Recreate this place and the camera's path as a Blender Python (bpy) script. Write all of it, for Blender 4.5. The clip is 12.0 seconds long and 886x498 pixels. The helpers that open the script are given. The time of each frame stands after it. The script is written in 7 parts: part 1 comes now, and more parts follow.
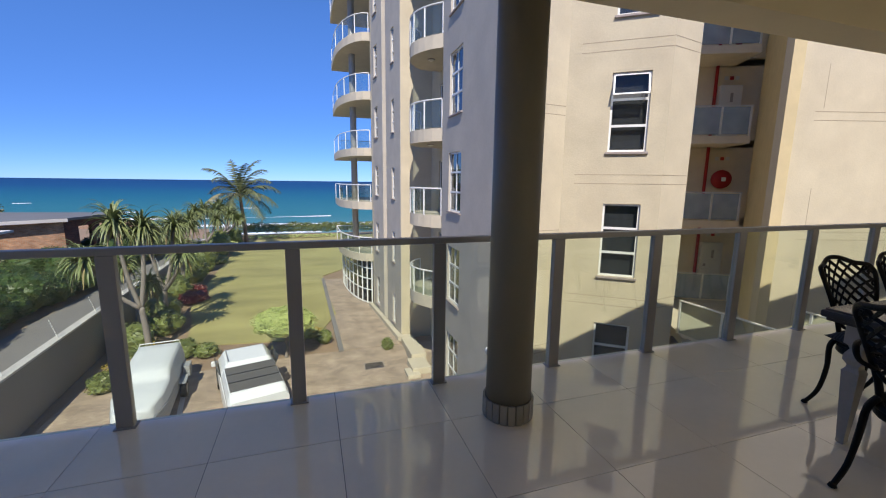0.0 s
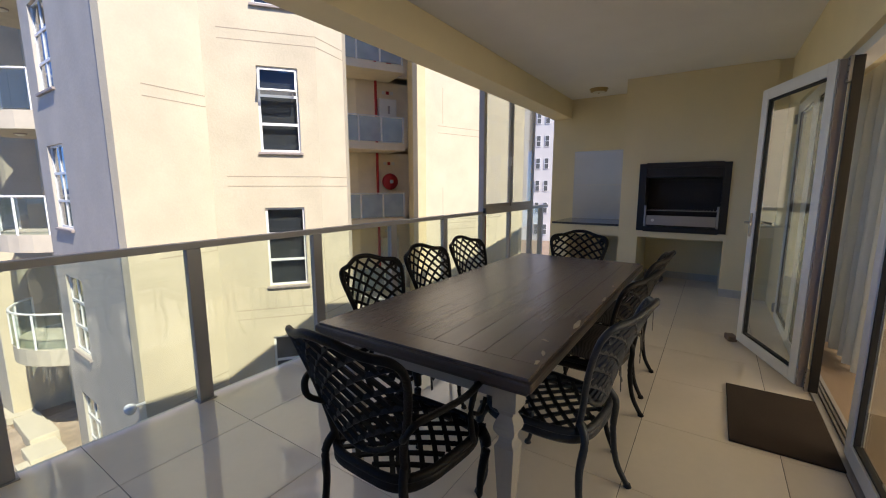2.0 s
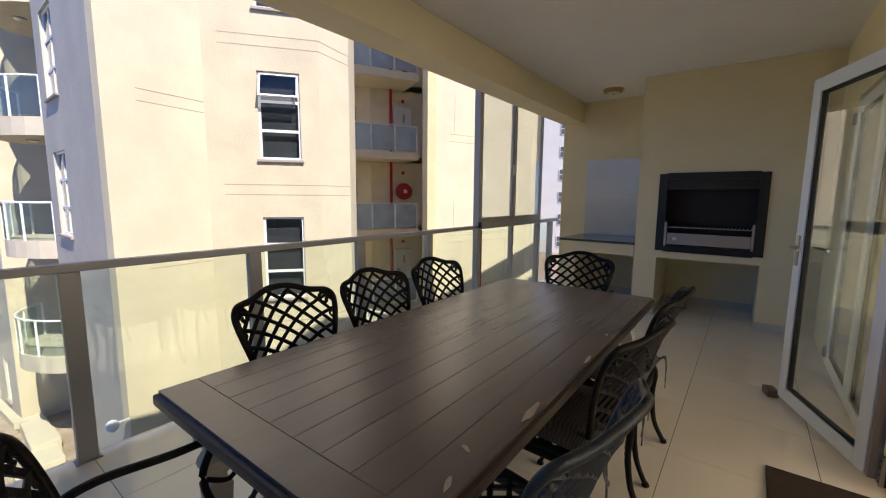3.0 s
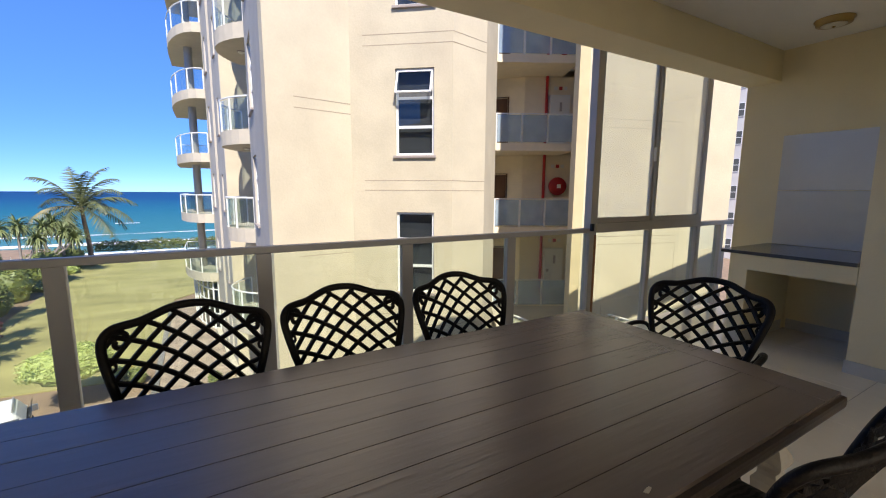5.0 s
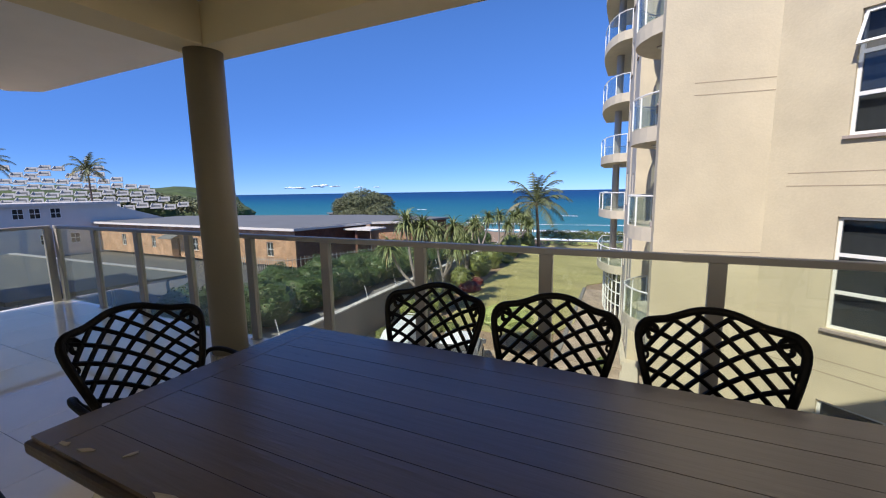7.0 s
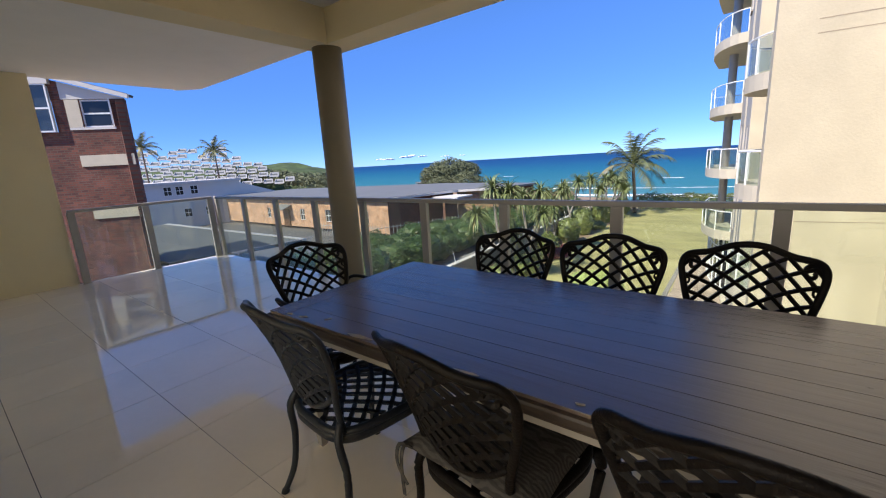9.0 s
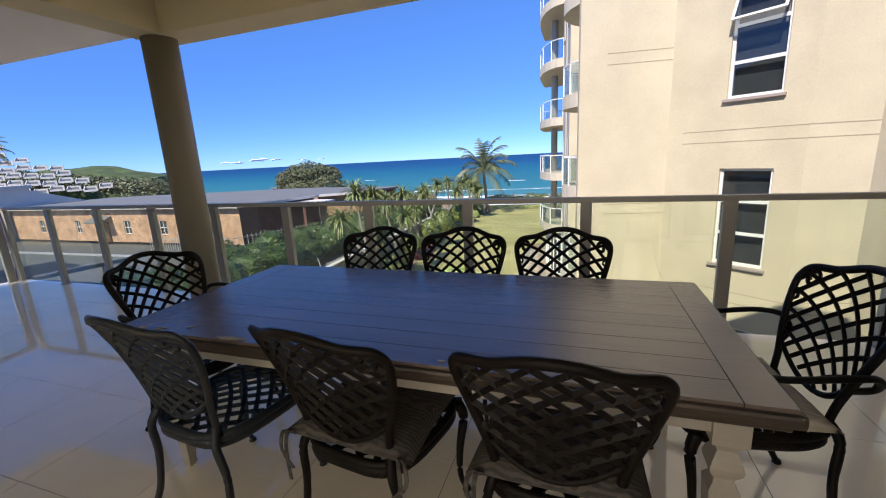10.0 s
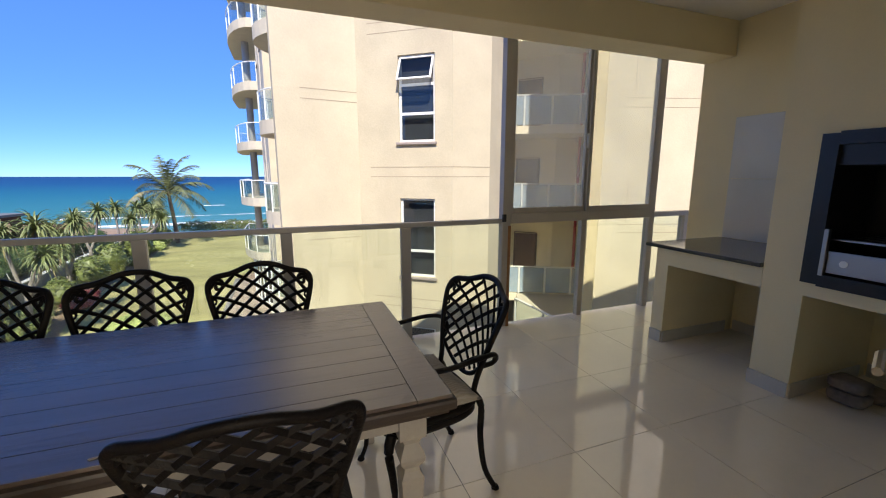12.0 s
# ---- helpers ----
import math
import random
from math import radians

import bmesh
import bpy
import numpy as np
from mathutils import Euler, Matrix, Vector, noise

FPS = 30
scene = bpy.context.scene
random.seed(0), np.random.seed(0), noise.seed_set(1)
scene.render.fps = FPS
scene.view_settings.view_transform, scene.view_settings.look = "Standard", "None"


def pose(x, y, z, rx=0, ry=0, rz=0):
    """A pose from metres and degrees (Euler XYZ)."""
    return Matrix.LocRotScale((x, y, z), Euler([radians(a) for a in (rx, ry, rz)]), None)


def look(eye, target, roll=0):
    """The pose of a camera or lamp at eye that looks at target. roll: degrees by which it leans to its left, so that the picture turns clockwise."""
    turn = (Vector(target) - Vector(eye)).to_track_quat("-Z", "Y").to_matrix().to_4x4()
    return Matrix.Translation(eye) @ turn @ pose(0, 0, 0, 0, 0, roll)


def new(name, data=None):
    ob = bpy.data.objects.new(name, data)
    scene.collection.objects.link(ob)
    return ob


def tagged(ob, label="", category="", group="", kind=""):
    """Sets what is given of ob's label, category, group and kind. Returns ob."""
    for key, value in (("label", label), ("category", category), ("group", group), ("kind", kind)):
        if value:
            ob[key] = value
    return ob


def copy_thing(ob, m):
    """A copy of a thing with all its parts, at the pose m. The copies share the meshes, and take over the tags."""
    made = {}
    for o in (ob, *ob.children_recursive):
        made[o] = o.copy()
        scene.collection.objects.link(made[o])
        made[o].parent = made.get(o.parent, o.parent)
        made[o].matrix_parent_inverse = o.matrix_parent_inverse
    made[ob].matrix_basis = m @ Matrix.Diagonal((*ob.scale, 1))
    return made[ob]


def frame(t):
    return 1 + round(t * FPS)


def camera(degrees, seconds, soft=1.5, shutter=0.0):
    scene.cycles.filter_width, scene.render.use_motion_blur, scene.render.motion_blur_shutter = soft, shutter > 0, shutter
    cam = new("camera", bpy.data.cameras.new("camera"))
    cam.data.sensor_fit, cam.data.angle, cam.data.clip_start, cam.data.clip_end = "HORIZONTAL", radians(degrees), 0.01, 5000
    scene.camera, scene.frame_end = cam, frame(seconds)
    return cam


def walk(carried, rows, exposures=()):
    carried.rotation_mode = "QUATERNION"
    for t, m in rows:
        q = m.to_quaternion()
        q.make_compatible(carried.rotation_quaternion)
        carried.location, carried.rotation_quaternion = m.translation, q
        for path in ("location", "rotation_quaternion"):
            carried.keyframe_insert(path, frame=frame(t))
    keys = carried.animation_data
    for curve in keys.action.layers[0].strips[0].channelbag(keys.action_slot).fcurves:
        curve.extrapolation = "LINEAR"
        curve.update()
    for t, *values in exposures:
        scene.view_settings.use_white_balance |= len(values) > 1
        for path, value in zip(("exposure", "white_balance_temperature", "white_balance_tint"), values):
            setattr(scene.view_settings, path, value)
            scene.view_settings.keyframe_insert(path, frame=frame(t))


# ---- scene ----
cam = camera(95.0, 12.0, soft=1.1)
PATH = [
    (0, (1.167, 1.21, 1.414), (1.778, 3.086, 1.086), 0.7),
    (0.5, (1.467, 1.047, 1.392), (2.563, 2.681, 1.031), 0.8),
    (1, (1.861, 1.054, 1.405), (3.299, 2.397, 1.047), 0.7),
    (1.5, (2.23, 1.078, 1.387), (3.829, 2.234, 1.058), -0.0),
    (2, (2.636, 1.11, 1.378), (4.282, 2.206, 1.077), -0.1),
    (2.5, (3.033, 1.128, 1.384), (4.663, 2.254, 1.11), 0.2),
    (4.5, (4.266, 1.059, 1.391), (5.485, 2.62, 1.112), 0.5),
    (5, (4.544, 1.143, 1.376), (5.523, 2.865, 1.098), 0.3),
    (5.5, (4.761, 1.145, 1.371), (5.387, 3.024, 1.095), 0.3),
    (6, (5.01, 1.179, 1.377), (5.176, 3.153, 1.102), 0.4),
    (6.5, (5.206, 1.125, 1.418), (4.851, 3.073, 1.132), -0.3),
    (7, (5.337, 1.123, 1.425), (4.476, 2.905, 1.141), -0.9),
    (9, (5.626, 0.644, 1.406), (4.415, 2.178, 0.983), -3.4),
    (9.5, (5.656, 0.57, 1.397), (4.706, 2.273, 0.952), -3.4),
    (10, (5.715, 0.478, 1.4), (5.074, 2.32, 0.96), -3.0),
    (10.5, (5.798, 0.383, 1.423), (5.518, 2.317, 0.999), -2.1),
    (11, (5.819, 0.392, 1.437), (5.921, 2.349, 1.035), -1.3),
    (11.5, (5.779, 0.466, 1.442), (6.23, 2.378, 1.067), -0.5),
    (12, (5.783, 0.471, 1.441), (6.48, 2.311, 1.084), -0.0),
]
walk(cam, [(t, look(eye, target, roll)) for t, eye, target, roll in PATH],
     [(0, 0.88), (1, 1.16), (1.5, 1.36), (2.5, 1.48), (4.5, 1.42), (5.5, 1.26), (7, 0.98), (9, 1.30), (10.5, 1.24), (12, 1.38)])

# ---- light ----
SUN_TRAVEL = Vector((0.23, 0.985, 0)).normalized()
SUN_EL = 48.0
sun_dir = (SUN_TRAVEL * math.cos(radians(SUN_EL)) + Vector((0, 0, -math.sin(radians(SUN_EL))))).normalized()
world = bpy.data.worlds.new("sky_world")
scene.world = world
world.use_nodes = True
wn = world.node_tree
sky = wn.nodes.new("ShaderNodeTexSky")
sky.sky_type, sky.sun_disc = "NISHITA", False
sky.sun_elevation = radians(SUN_EL)
sky.sun_rotation = math.atan2(-sun_dir.x, -sun_dir.y)
sky.altitude = 2500
sky.air_density, sky.dust_density, sky.ozone_density = 0.75, 0.0, 4.0
hsv = wn.nodes.new("ShaderNodeHueSaturation")
hsv.inputs["Saturation"].default_value = 1.04
wn.links.new(sky.outputs["Color"], hsv.inputs["Color"])
tint = wn.nodes.new("ShaderNodeVectorMath")
tint.operation = "MULTIPLY"
geo_w, sep_w, mr_w, mix_w = wn.nodes.new("ShaderNodeTexCoord"), wn.nodes.new("ShaderNodeSeparateXYZ"), wn.nodes.new("ShaderNodeMapRange"), wn.nodes.new("ShaderNodeMix")
wn.links.new(geo_w.outputs["Generated"], sep_w.inputs[0])
wn.links.new(sep_w.outputs["Z"], mr_w.inputs["Value"])
mr_w.inputs["From Min"].default_value, mr_w.inputs["From Max"].default_value = -0.02, 0.42
mr_w.interpolation_type = "SMOOTHSTEP"
mix_w.data_type = "RGBA"
mix_w.inputs["A"].default_value, mix_w.inputs["B"].default_value = (0.24, 0.34, 0.55, 1), (0.52, 0.71, 0.97, 1)
wn.links.new(mr_w.outputs[0], mix_w.inputs["Factor"])
wn.links.new(mix_w.outputs["Result"], tint.inputs[1])
wn.links.new(hsv.outputs["Color"], tint.inputs[0])
wn.links.new(tint.outputs["Vector"], wn.nodes["Background"].inputs["Color"])
wn.nodes["Background"].inputs["Strength"].default_value = 0.13
sun = new("sun", bpy.data.lights.new("sun", "SUN"))
sun.data.energy, sun.data.angle, sun.data.color = 3.0, radians(0.5), (1.0, 0.92, 0.84)
sun.matrix_world = look(Vector((0, 0, 30)) - sun_dir * 5, Vector((0, 0, 30)))

# fill lamp added before the room's solid back wall to brighten the terrace
room_light = new("room_fill_lamp", bpy.data.lights.new("room_fill_lamp", "AREA"))
room_light.data.shape, room_light.data.size, room_light.data.size_y = "RECTANGLE", 5.6, 2.3
room_light.data.energy, room_light.data.color = 62, (1.0, 0.91, 0.80)
room_light.matrix_world = look((5.2, -4.45, 1.35), (5.2, 0.0, 1.35))

# ---- materials ----
def mat(name, color, rough=0.6, metal=0.0, vary=0.12, scale=3.0, fine=60.0, bump=0.1, spec=0.5, stain=None, stain_amount=0.0, random_tint=0.0, stretch=(1, 1, 1)):
    m = bpy.data.materials.new(name)
    m.use_nodes = True
    n, l = m.node_tree.nodes, m.node_tree.links
    b = n["Principled BSDF"]
    b.inputs["Roughness"].default_value, b.inputs["Metallic"].default_value = rough, metal
    b.inputs["Specular IOR Level"].default_value = spec
    geo, mp = n.new("ShaderNodeNewGeometry"), n.new("ShaderNodeMapping")
    mp.inputs["Scale"].default_value = stretch
    l.new(geo.outputs["Position"], mp.inputs["Vector"])
    big, small = n.new("ShaderNodeTexNoise"), n.new("ShaderNodeTexNoise")
    big.inputs["Scale"].default_value, big.inputs["Detail"].default_value = scale, 5
    small.inputs["Scale"].default_value, small.inputs["Detail"].default_value = fine, 3
    for t in (big, small):
        l.new(mp.outputs["Vector"], t.inputs["Vector"])
    mx = n.new("ShaderNodeMath")
    mx.operation = "MULTIPLY_ADD"
    mx.inputs[1].default_value = 0.35
    l.new(small.outputs["Fac"], mx.inputs[0])
    l.new(big.outputs["Fac"], mx.inputs[2])
    ramp = n.new("ShaderNodeMapRange")
    ramp.inputs["From Min"].default_value, ramp.inputs["From Max"].default_value = 0.35, 1.0
    ramp.inputs["To Min"].default_value, ramp.inputs["To Max"].default_value = 1 - vary, 1 + vary
    l.new(mx.outputs[0], ramp.inputs["Value"])
    last = ramp.outputs["Result"]
    if random_tint:
        oi, r2 = n.new("ShaderNodeObjectInfo"), n.new("ShaderNodeMapRange")
        r2.inputs["To Min"].default_value, r2.inputs["To Max"].default_value = 1 - random_tint, 1 + random_tint
        l.new(oi.outputs["Random"], r2.inputs["Value"])
        mm = n.new("ShaderNodeMath")
        mm.operation = "MULTIPLY"
        l.new(last, mm.inputs[0])
        l.new(r2.outputs["Result"], mm.inputs[1])
        last = mm.outputs[0]
    vm = n.new("ShaderNodeVectorMath")
    vm.operation = "SCALE"
    vm.inputs[0].default_value = color[:3]
    l.new(last, vm.inputs["Scale"])
    out = vm.outputs["Vector"]
    if stain:
        sn, sr, mixc = n.new("ShaderNodeTexNoise"), n.new("ShaderNodeMapRange"), n.new("ShaderNodeMix")
        sn.inputs["Scale"].default_value, sn.inputs["Detail"].default_value = scale * 0.6, 7
        l.new(geo.outputs["Position"], sn.inputs["Vector"])
        sr.inputs["From Min"].default_value, sr.inputs["From Max"].default_value, sr.inputs["To Max"].default_value = 0.48, 0.72, stain_amount
        l.new(sn.outputs["Fac"], sr.inputs["Value"])
        mixc.data_type = "RGBA"
        l.new(sr.outputs["Result"], mixc.inputs["Factor"])
        l.new(out, mixc.inputs["A"])
        mixc.inputs["B"].default_value = (*stain, 1)
        out = mixc.outputs["Result"]
    l.new(out, b.inputs["Base Color"])
    if bump:
        bp = n.new("ShaderNodeBump")
        bp.inputs["Strength"].default_value, bp.inputs["Distance"].default_value = min(bump * 3, 1), 0.01
        l.new(mx.outputs[0], bp.inputs["Height"])
        l.new(bp.outputs["Normal"], b.inputs["Normal"])
    return m


def glass(name, tint=(0.95, 0.97, 0.96), rough=0.0, gloss=1.0, film=0.0, haze=None):
    m = bpy.data.materials.new(name)
    m.use_nodes = True
    n, l = m.node_tree.nodes, m.node_tree.links
    n.remove(n["Principled BSDF"])
    tr, gl, fr, mx = n.new("ShaderNodeBsdfTransparent"), n.new("ShaderNodeBsdfGlossy"), n.new("ShaderNodeLayerWeight"), n.new("ShaderNodeMixShader")
    tr.inputs["Color"].default_value = (*tint, 1)
    gl.inputs["Roughness"].default_value = rough
    gl.inputs["Color"].default_value = (gloss, gloss, gloss, 1)
    fr.inputs["Blend"].default_value = 0.5
    pw, ma = n.new("ShaderNodeMath"), n.new("ShaderNodeMath")
    pw.operation, ma.operation = "POWER", "MULTIPLY_ADD"
    pw.inputs[1].default_value, ma.inputs[1].default_value, ma.inputs[2].default_value = 4.5, 0.9, 0.045
    l.new(fr.outputs["Facing"], pw.inputs[0])
    l.new(pw.outputs[0], ma.inputs[0])
    l.new(ma.outputs[0], mx.inputs[0])
    if film:  # uneven milky film mixed into the pane, diffuse where haze gives its colour
        tl, fm = n.new("ShaderNodeBsdfDiffuse" if haze else "ShaderNodeBsdfTranslucent"), n.new("ShaderNodeMixShader")
        tl.inputs["Color"].default_value = (*(haze or (0.92, 0.92, 0.88)), 1)
        geo, nz, mr = n.new("ShaderNodeNewGeometry"), n.new("ShaderNodeTexNoise"), n.new("ShaderNodeMapRange")
        nz.inputs["Scale"].default_value, nz.inputs["Detail"].default_value = 1.6, 6
        l.new(geo.outputs["Position"], nz.inputs["Vector"])
        mr.inputs["From Min"].default_value, mr.inputs["From Max"].default_value = 0.3, 0.7
        mr.inputs["To Min"].default_value, mr.inputs["To Max"].default_value = film * 0.8, film * 1.2
        l.new(nz.outputs["Fac"], mr.inputs["Value"])
        l.new(mr.outputs[0], fm.inputs[0])
        l.new(tr.outputs[0], fm.inputs[1])
        l.new(tl.outputs[0], fm.inputs[2])
        tr = fm
    l.new(tr.outputs[0], mx.inputs[1])
    l.new(gl.outputs[0], mx.inputs[2])
    l.new(mx.outputs[0], n["Material Output"].inputs["Surface"])
    return m


WALL_IN = mat("beige_painted_plaster", (0.81, 0.70, 0.45), 0.75, vary=0.05, scale=2.0, fine=90, bump=0.06)
CEIL = mat("off_white_ceiling_paint", (0.88, 0.85, 0.80), 0.8, vary=0.03, bump=0.03)
TILE = mat("polished_porcelain", (0.88, 0.79, 0.66), 0.05, vary=0.05, scale=2.5, fine=25, bump=0.0, spec=1.0, random_tint=0.03)
GROUT = mat("dark_grout", (0.12, 0.11, 0.10), 0.9)
SKIRT = mat("glazed_skirting_tile", (0.55, 0.52, 0.46), 0.3, bump=0.0)
COLUMN = mat("olive_painted_column", (0.24, 0.21, 0.15), 0.5, vary=0.06, bump=0.08)
ALU = mat("grey_powder_coated_aluminium", (0.36, 0.345, 0.33), 0.42, vary=0.05, fine=300, bump=0.03)
ALU2 = mat("weathered_grey_aluminium_frame", (0.40, 0.37, 0.33), 0.4, vary=0.08, bump=0.03)
RUST = mat("rusted_steel_post", (0.28, 0.13, 0.05), 0.8, vary=0.4, scale=12, bump=0.3)
GLASS = glass("clear_glass", (0.96, 0.975, 0.955))
GLASS_RAIL = glass("filmed_balustrade_glass", (0.93, 0.965, 0.90), film=0.015)
GLASS_FILM = glass("filmed_screen_glass", (0.93, 0.95, 0.91), film=0.17)
GLASS_PALE = glass("pale_balcony_glass", (0.84, 0.89, 0.88), film=0.06)
GLASS_DARK = glass("window_glass", (0.55, 0.58, 0.60))
# pale sky reflection painted into the gallery panes as blue tint and diffuse film
GLASS_SKY = glass("sky_sheen_gallery_glass", (0.72, 0.82, 0.90), film=0.38, haze=(0.62, 0.74, 0.86))
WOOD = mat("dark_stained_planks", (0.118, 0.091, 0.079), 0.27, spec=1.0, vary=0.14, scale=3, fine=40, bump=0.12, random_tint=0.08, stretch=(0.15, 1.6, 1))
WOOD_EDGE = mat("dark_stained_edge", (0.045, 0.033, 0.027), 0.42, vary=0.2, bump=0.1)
CHIP = mat("bare_chipped_wood", (0.45, 0.38, 0.28), 0.8, vary=0.3)
LEGPAINT = mat("grey_white_leg_paint", (0.36, 0.335, 0.30), 0.55, vary=0.12, bump=0.1)
IRON = mat("dark_bronze_cast_aluminium", (0.007, 0.0055, 0.005), 0.5, metal=0.0, spec=0.16, vary=0.3, fine=120, bump=0.2)
IRON_BLUE = mat("blue_black_cast_aluminium", (0.015, 0.019, 0.027), 0.42, metal=0.0, spec=0.4, vary=0.3, fine=120, bump=0.2)
FACADE = mat("cream_rough_plaster", (0.54, 0.475, 0.34), 0.85, vary=0.13, scale=1.4, fine=26, bump=0.45, stain=(0.46, 0.38, 0.27), stain_amount=0.35)
FACADE2 = mat("warm_cream_rough_plaster", (0.575, 0.505, 0.365), 0.85, vary=0.11, scale=1.3, fine=26, bump=0.45, stain=(0.5, 0.42, 0.3), stain_amount=0.3)
# cream plaster greyed in colour for the building's shaded side
FACADE_SHADE = mat("shade_side_rough_plaster", (0.50, 0.455, 0.385), 0.85, vary=0.12, scale=1.2, fine=14, bump=0.33, stain=(0.42, 0.40, 0.36), stain_amount=0.35)
# yard paving with the carport's shade put into its dark colour
YARD = mat("shade_darkened_yard_paving", (0.09, 0.09, 0.09), 0.9, vary=0.2, scale=0.6, fine=10, bump=0.2)
OCHRE = mat("ochre_plaster", (0.68, 0.56, 0.33), 0.85, vary=0.08, bump=0.2)
WHITE = mat("white_coated_aluminium", (0.78, 0.78, 0.76), 0.35, vary=0.03, bump=0.0)
SILL = mat("taupe_painted_sill", (0.33, 0.28, 0.25), 0.6, vary=0.08)
SLAB = mat("balcony_edge_plaster", (0.55, 0.49, 0.38), 0.85, vary=0.08, bump=0.2)
RED = mat("fire_red_paint", (0.45, 0.02, 0.025), 0.5)
BROWN_DOOR = mat("brown_timber_door", (0.10, 0.045, 0.02), 0.5, vary=0.25, stretch=(1, 1, 0.1))
# near-black colour that stands for the shade inside buildings
DARK = mat("interior_shade_colour", (0.05, 0.045, 0.04), 0.9)
BLACK = mat("black_enamel", (0.012, 0.012, 0.013), 0.35, vary=0.2)
STEEL = mat("brushed_stainless_steel", (0.42, 0.41, 0.40), 0.32, metal=1.0, vary=0.08, fine=200)
GRANITE = mat("dark_grey_granite", (0.07, 0.068, 0.066), 0.12, vary=0.5, fine=160, bump=0.0)
BRASS = mat("antique_brass", (0.42, 0.30, 0.12), 0.3, metal=0.9)
OPAL = mat("opal_lamp_glass", (0.75, 0.72, 0.62), 0.3, bump=0.0)
MAT_BROWN = mat("brown_coir", (0.035, 0.021, 0.012), 0.98, vary=0.35, fine=200, bump=0.6)
BRICKPAVE = mat("clay_paver", (0.42, 0.33, 0.25), 0.9, vary=0.2, fine=12, bump=0.3, random_tint=0.16)
BRICK_R = mat("red_brown_clay_brick", (0.19, 0.075, 0.05), 0.85, vary=0.35, scale=2.2, fine=14, bump=0.4)
BRICK_O = mat("orange_clay_brick", (0.46, 0.24, 0.13), 0.85, vary=0.3, scale=2.5, fine=16, bump=0.4)
PAVE = mat("worn_paving", (0.38, 0.32, 0.26), 0.9, vary=0.15, scale=1.5, fine=14, bump=0.3)
ROAD = mat("grey_concrete_lane", (0.20, 0.19, 0.185), 0.9, vary=0.15, scale=0.6, fine=14, bump=0.2)
BWALL = mat("grey_boundary_plaster", (0.24, 0.225, 0.21), 0.9, vary=0.12, scale=0.8, bump=0.2)
COPING = mat("pale_wall_coping", (0.55, 0.52, 0.49), 0.85, vary=0.15)
LAWN = mat("mown_lawn", (0.33, 0.30, 0.12), 0.95, vary=0.36, scale=0.35, fine=9, bump=0.5, stain=(0.40, 0.35, 0.17), stain_amount=0.6, stretch=(0.6, 1.6, 1))
SOIL = mat("dry_mulch_soil", (0.27, 0.19, 0.125), 0.95, vary=0.3, scale=1.5, fine=18, bump=0.5)
SAND = mat("beach_sand", (0.52, 0.42, 0.31), 0.95, vary=0.1, scale=0.2)
LEAF = mat("hedge_leaf", (0.05, 0.085, 0.02), 0.5, vary=0.55, scale=1.4, fine=7, bump=0.0)
LEAF_L = mat("lime_leaf", (0.44, 0.50, 0.17), 0.5, vary=0.35, scale=2.4, fine=9, bump=0.0)
LEAF_M = mat("mid_green_leaf", (0.15, 0.18, 0.05), 0.5, vary=0.5, scale=2.4, fine=9, bump=0.0)
LEAF_RED = mat("maroon_leaf", (0.15, 0.025, 0.03), 0.5, vary=0.4, bump=0.0)
LEAF_TREE = mat("coastal_tree_leaf", (0.12, 0.135, 0.065), 0.6, vary=0.5, scale=0.5, fine=3, bump=0.0)
YFLOWER = mat("yellow_flower", (0.5, 0.36, 0.03), 0.6)
ALOE = mat("aloe_leaf", (0.17, 0.205, 0.075), 0.5, vary=0.3, bump=0.0)
ALOE_DRY = mat("dry_straw_leaf", (0.30, 0.24, 0.11), 0.7, vary=0.3, bump=0.0)
PALM = mat("coconut_palm_leaf", (0.11, 0.125, 0.05), 0.5, vary=0.5, scale=1.5, bump=0.0)
PALM_Y = mat("yellowed_palm_leaf", (0.30, 0.26, 0.12), 0.55, vary=0.3, bump=0.0)
BARK = mat("pale_smooth_bark", (0.26, 0.225, 0.20), 0.85, vary=0.25, scale=6, bump=0.4)
BARK_D = mat("dark_palm_bark", (0.16, 0.12, 0.09), 0.85, vary=0.25, scale=6, bump=0.4)
CARWHITE = mat("white_car_paint", (0.78, 0.79, 0.80), 0.2, vary=0.02, bump=0.0)
CANOPY = mat("grey_canvas_cover", (0.11, 0.105, 0.10), 0.85, vary=0.1)
TARP = mat("white_fabric_cover", (0.60, 0.63, 0.64), 0.8, vary=0.06, scale=4, bump=0.15)
TARP_G = mat("grey_translucent_cover", (0.30, 0.31, 0.32), 0.6, vary=0.1)
TYRE = mat("black_rubber", (0.02, 0.02, 0.02), 0.8)
CARGLASS = mat("dark_vehicle_glass", (0.02, 0.022, 0.025), 0.06, bump=0.0)
ROOF_G = mat("pale_grey_flat_roof", (0.15, 0.155, 0.155), 0.7, vary=0.1, scale=0.4)
ROOF_D = mat("weathered_fibre_sheet_roof", (0.085, 0.09, 0.088), 0.8, vary=0.15, scale=0.5)
DRAPE = mat("grey_inner_curtain", (0.34, 0.32, 0.30), 0.9, vary=0.2, scale=5, stretch=(3, 3, 0.05))
OLD_P = mat("weathered_pale_plaster", (0.46, 0.46, 0.45), 0.85, vary=0.2, scale=0.2)
WHITE_P = mat("white_plaster", (0.60, 0.575, 0.54), 0.85, vary=0.06, scale=0.5)
CURTAIN = mat("white_curtain_cloth", (0.62, 0.62, 0.60), 0.9, vary=0.06)
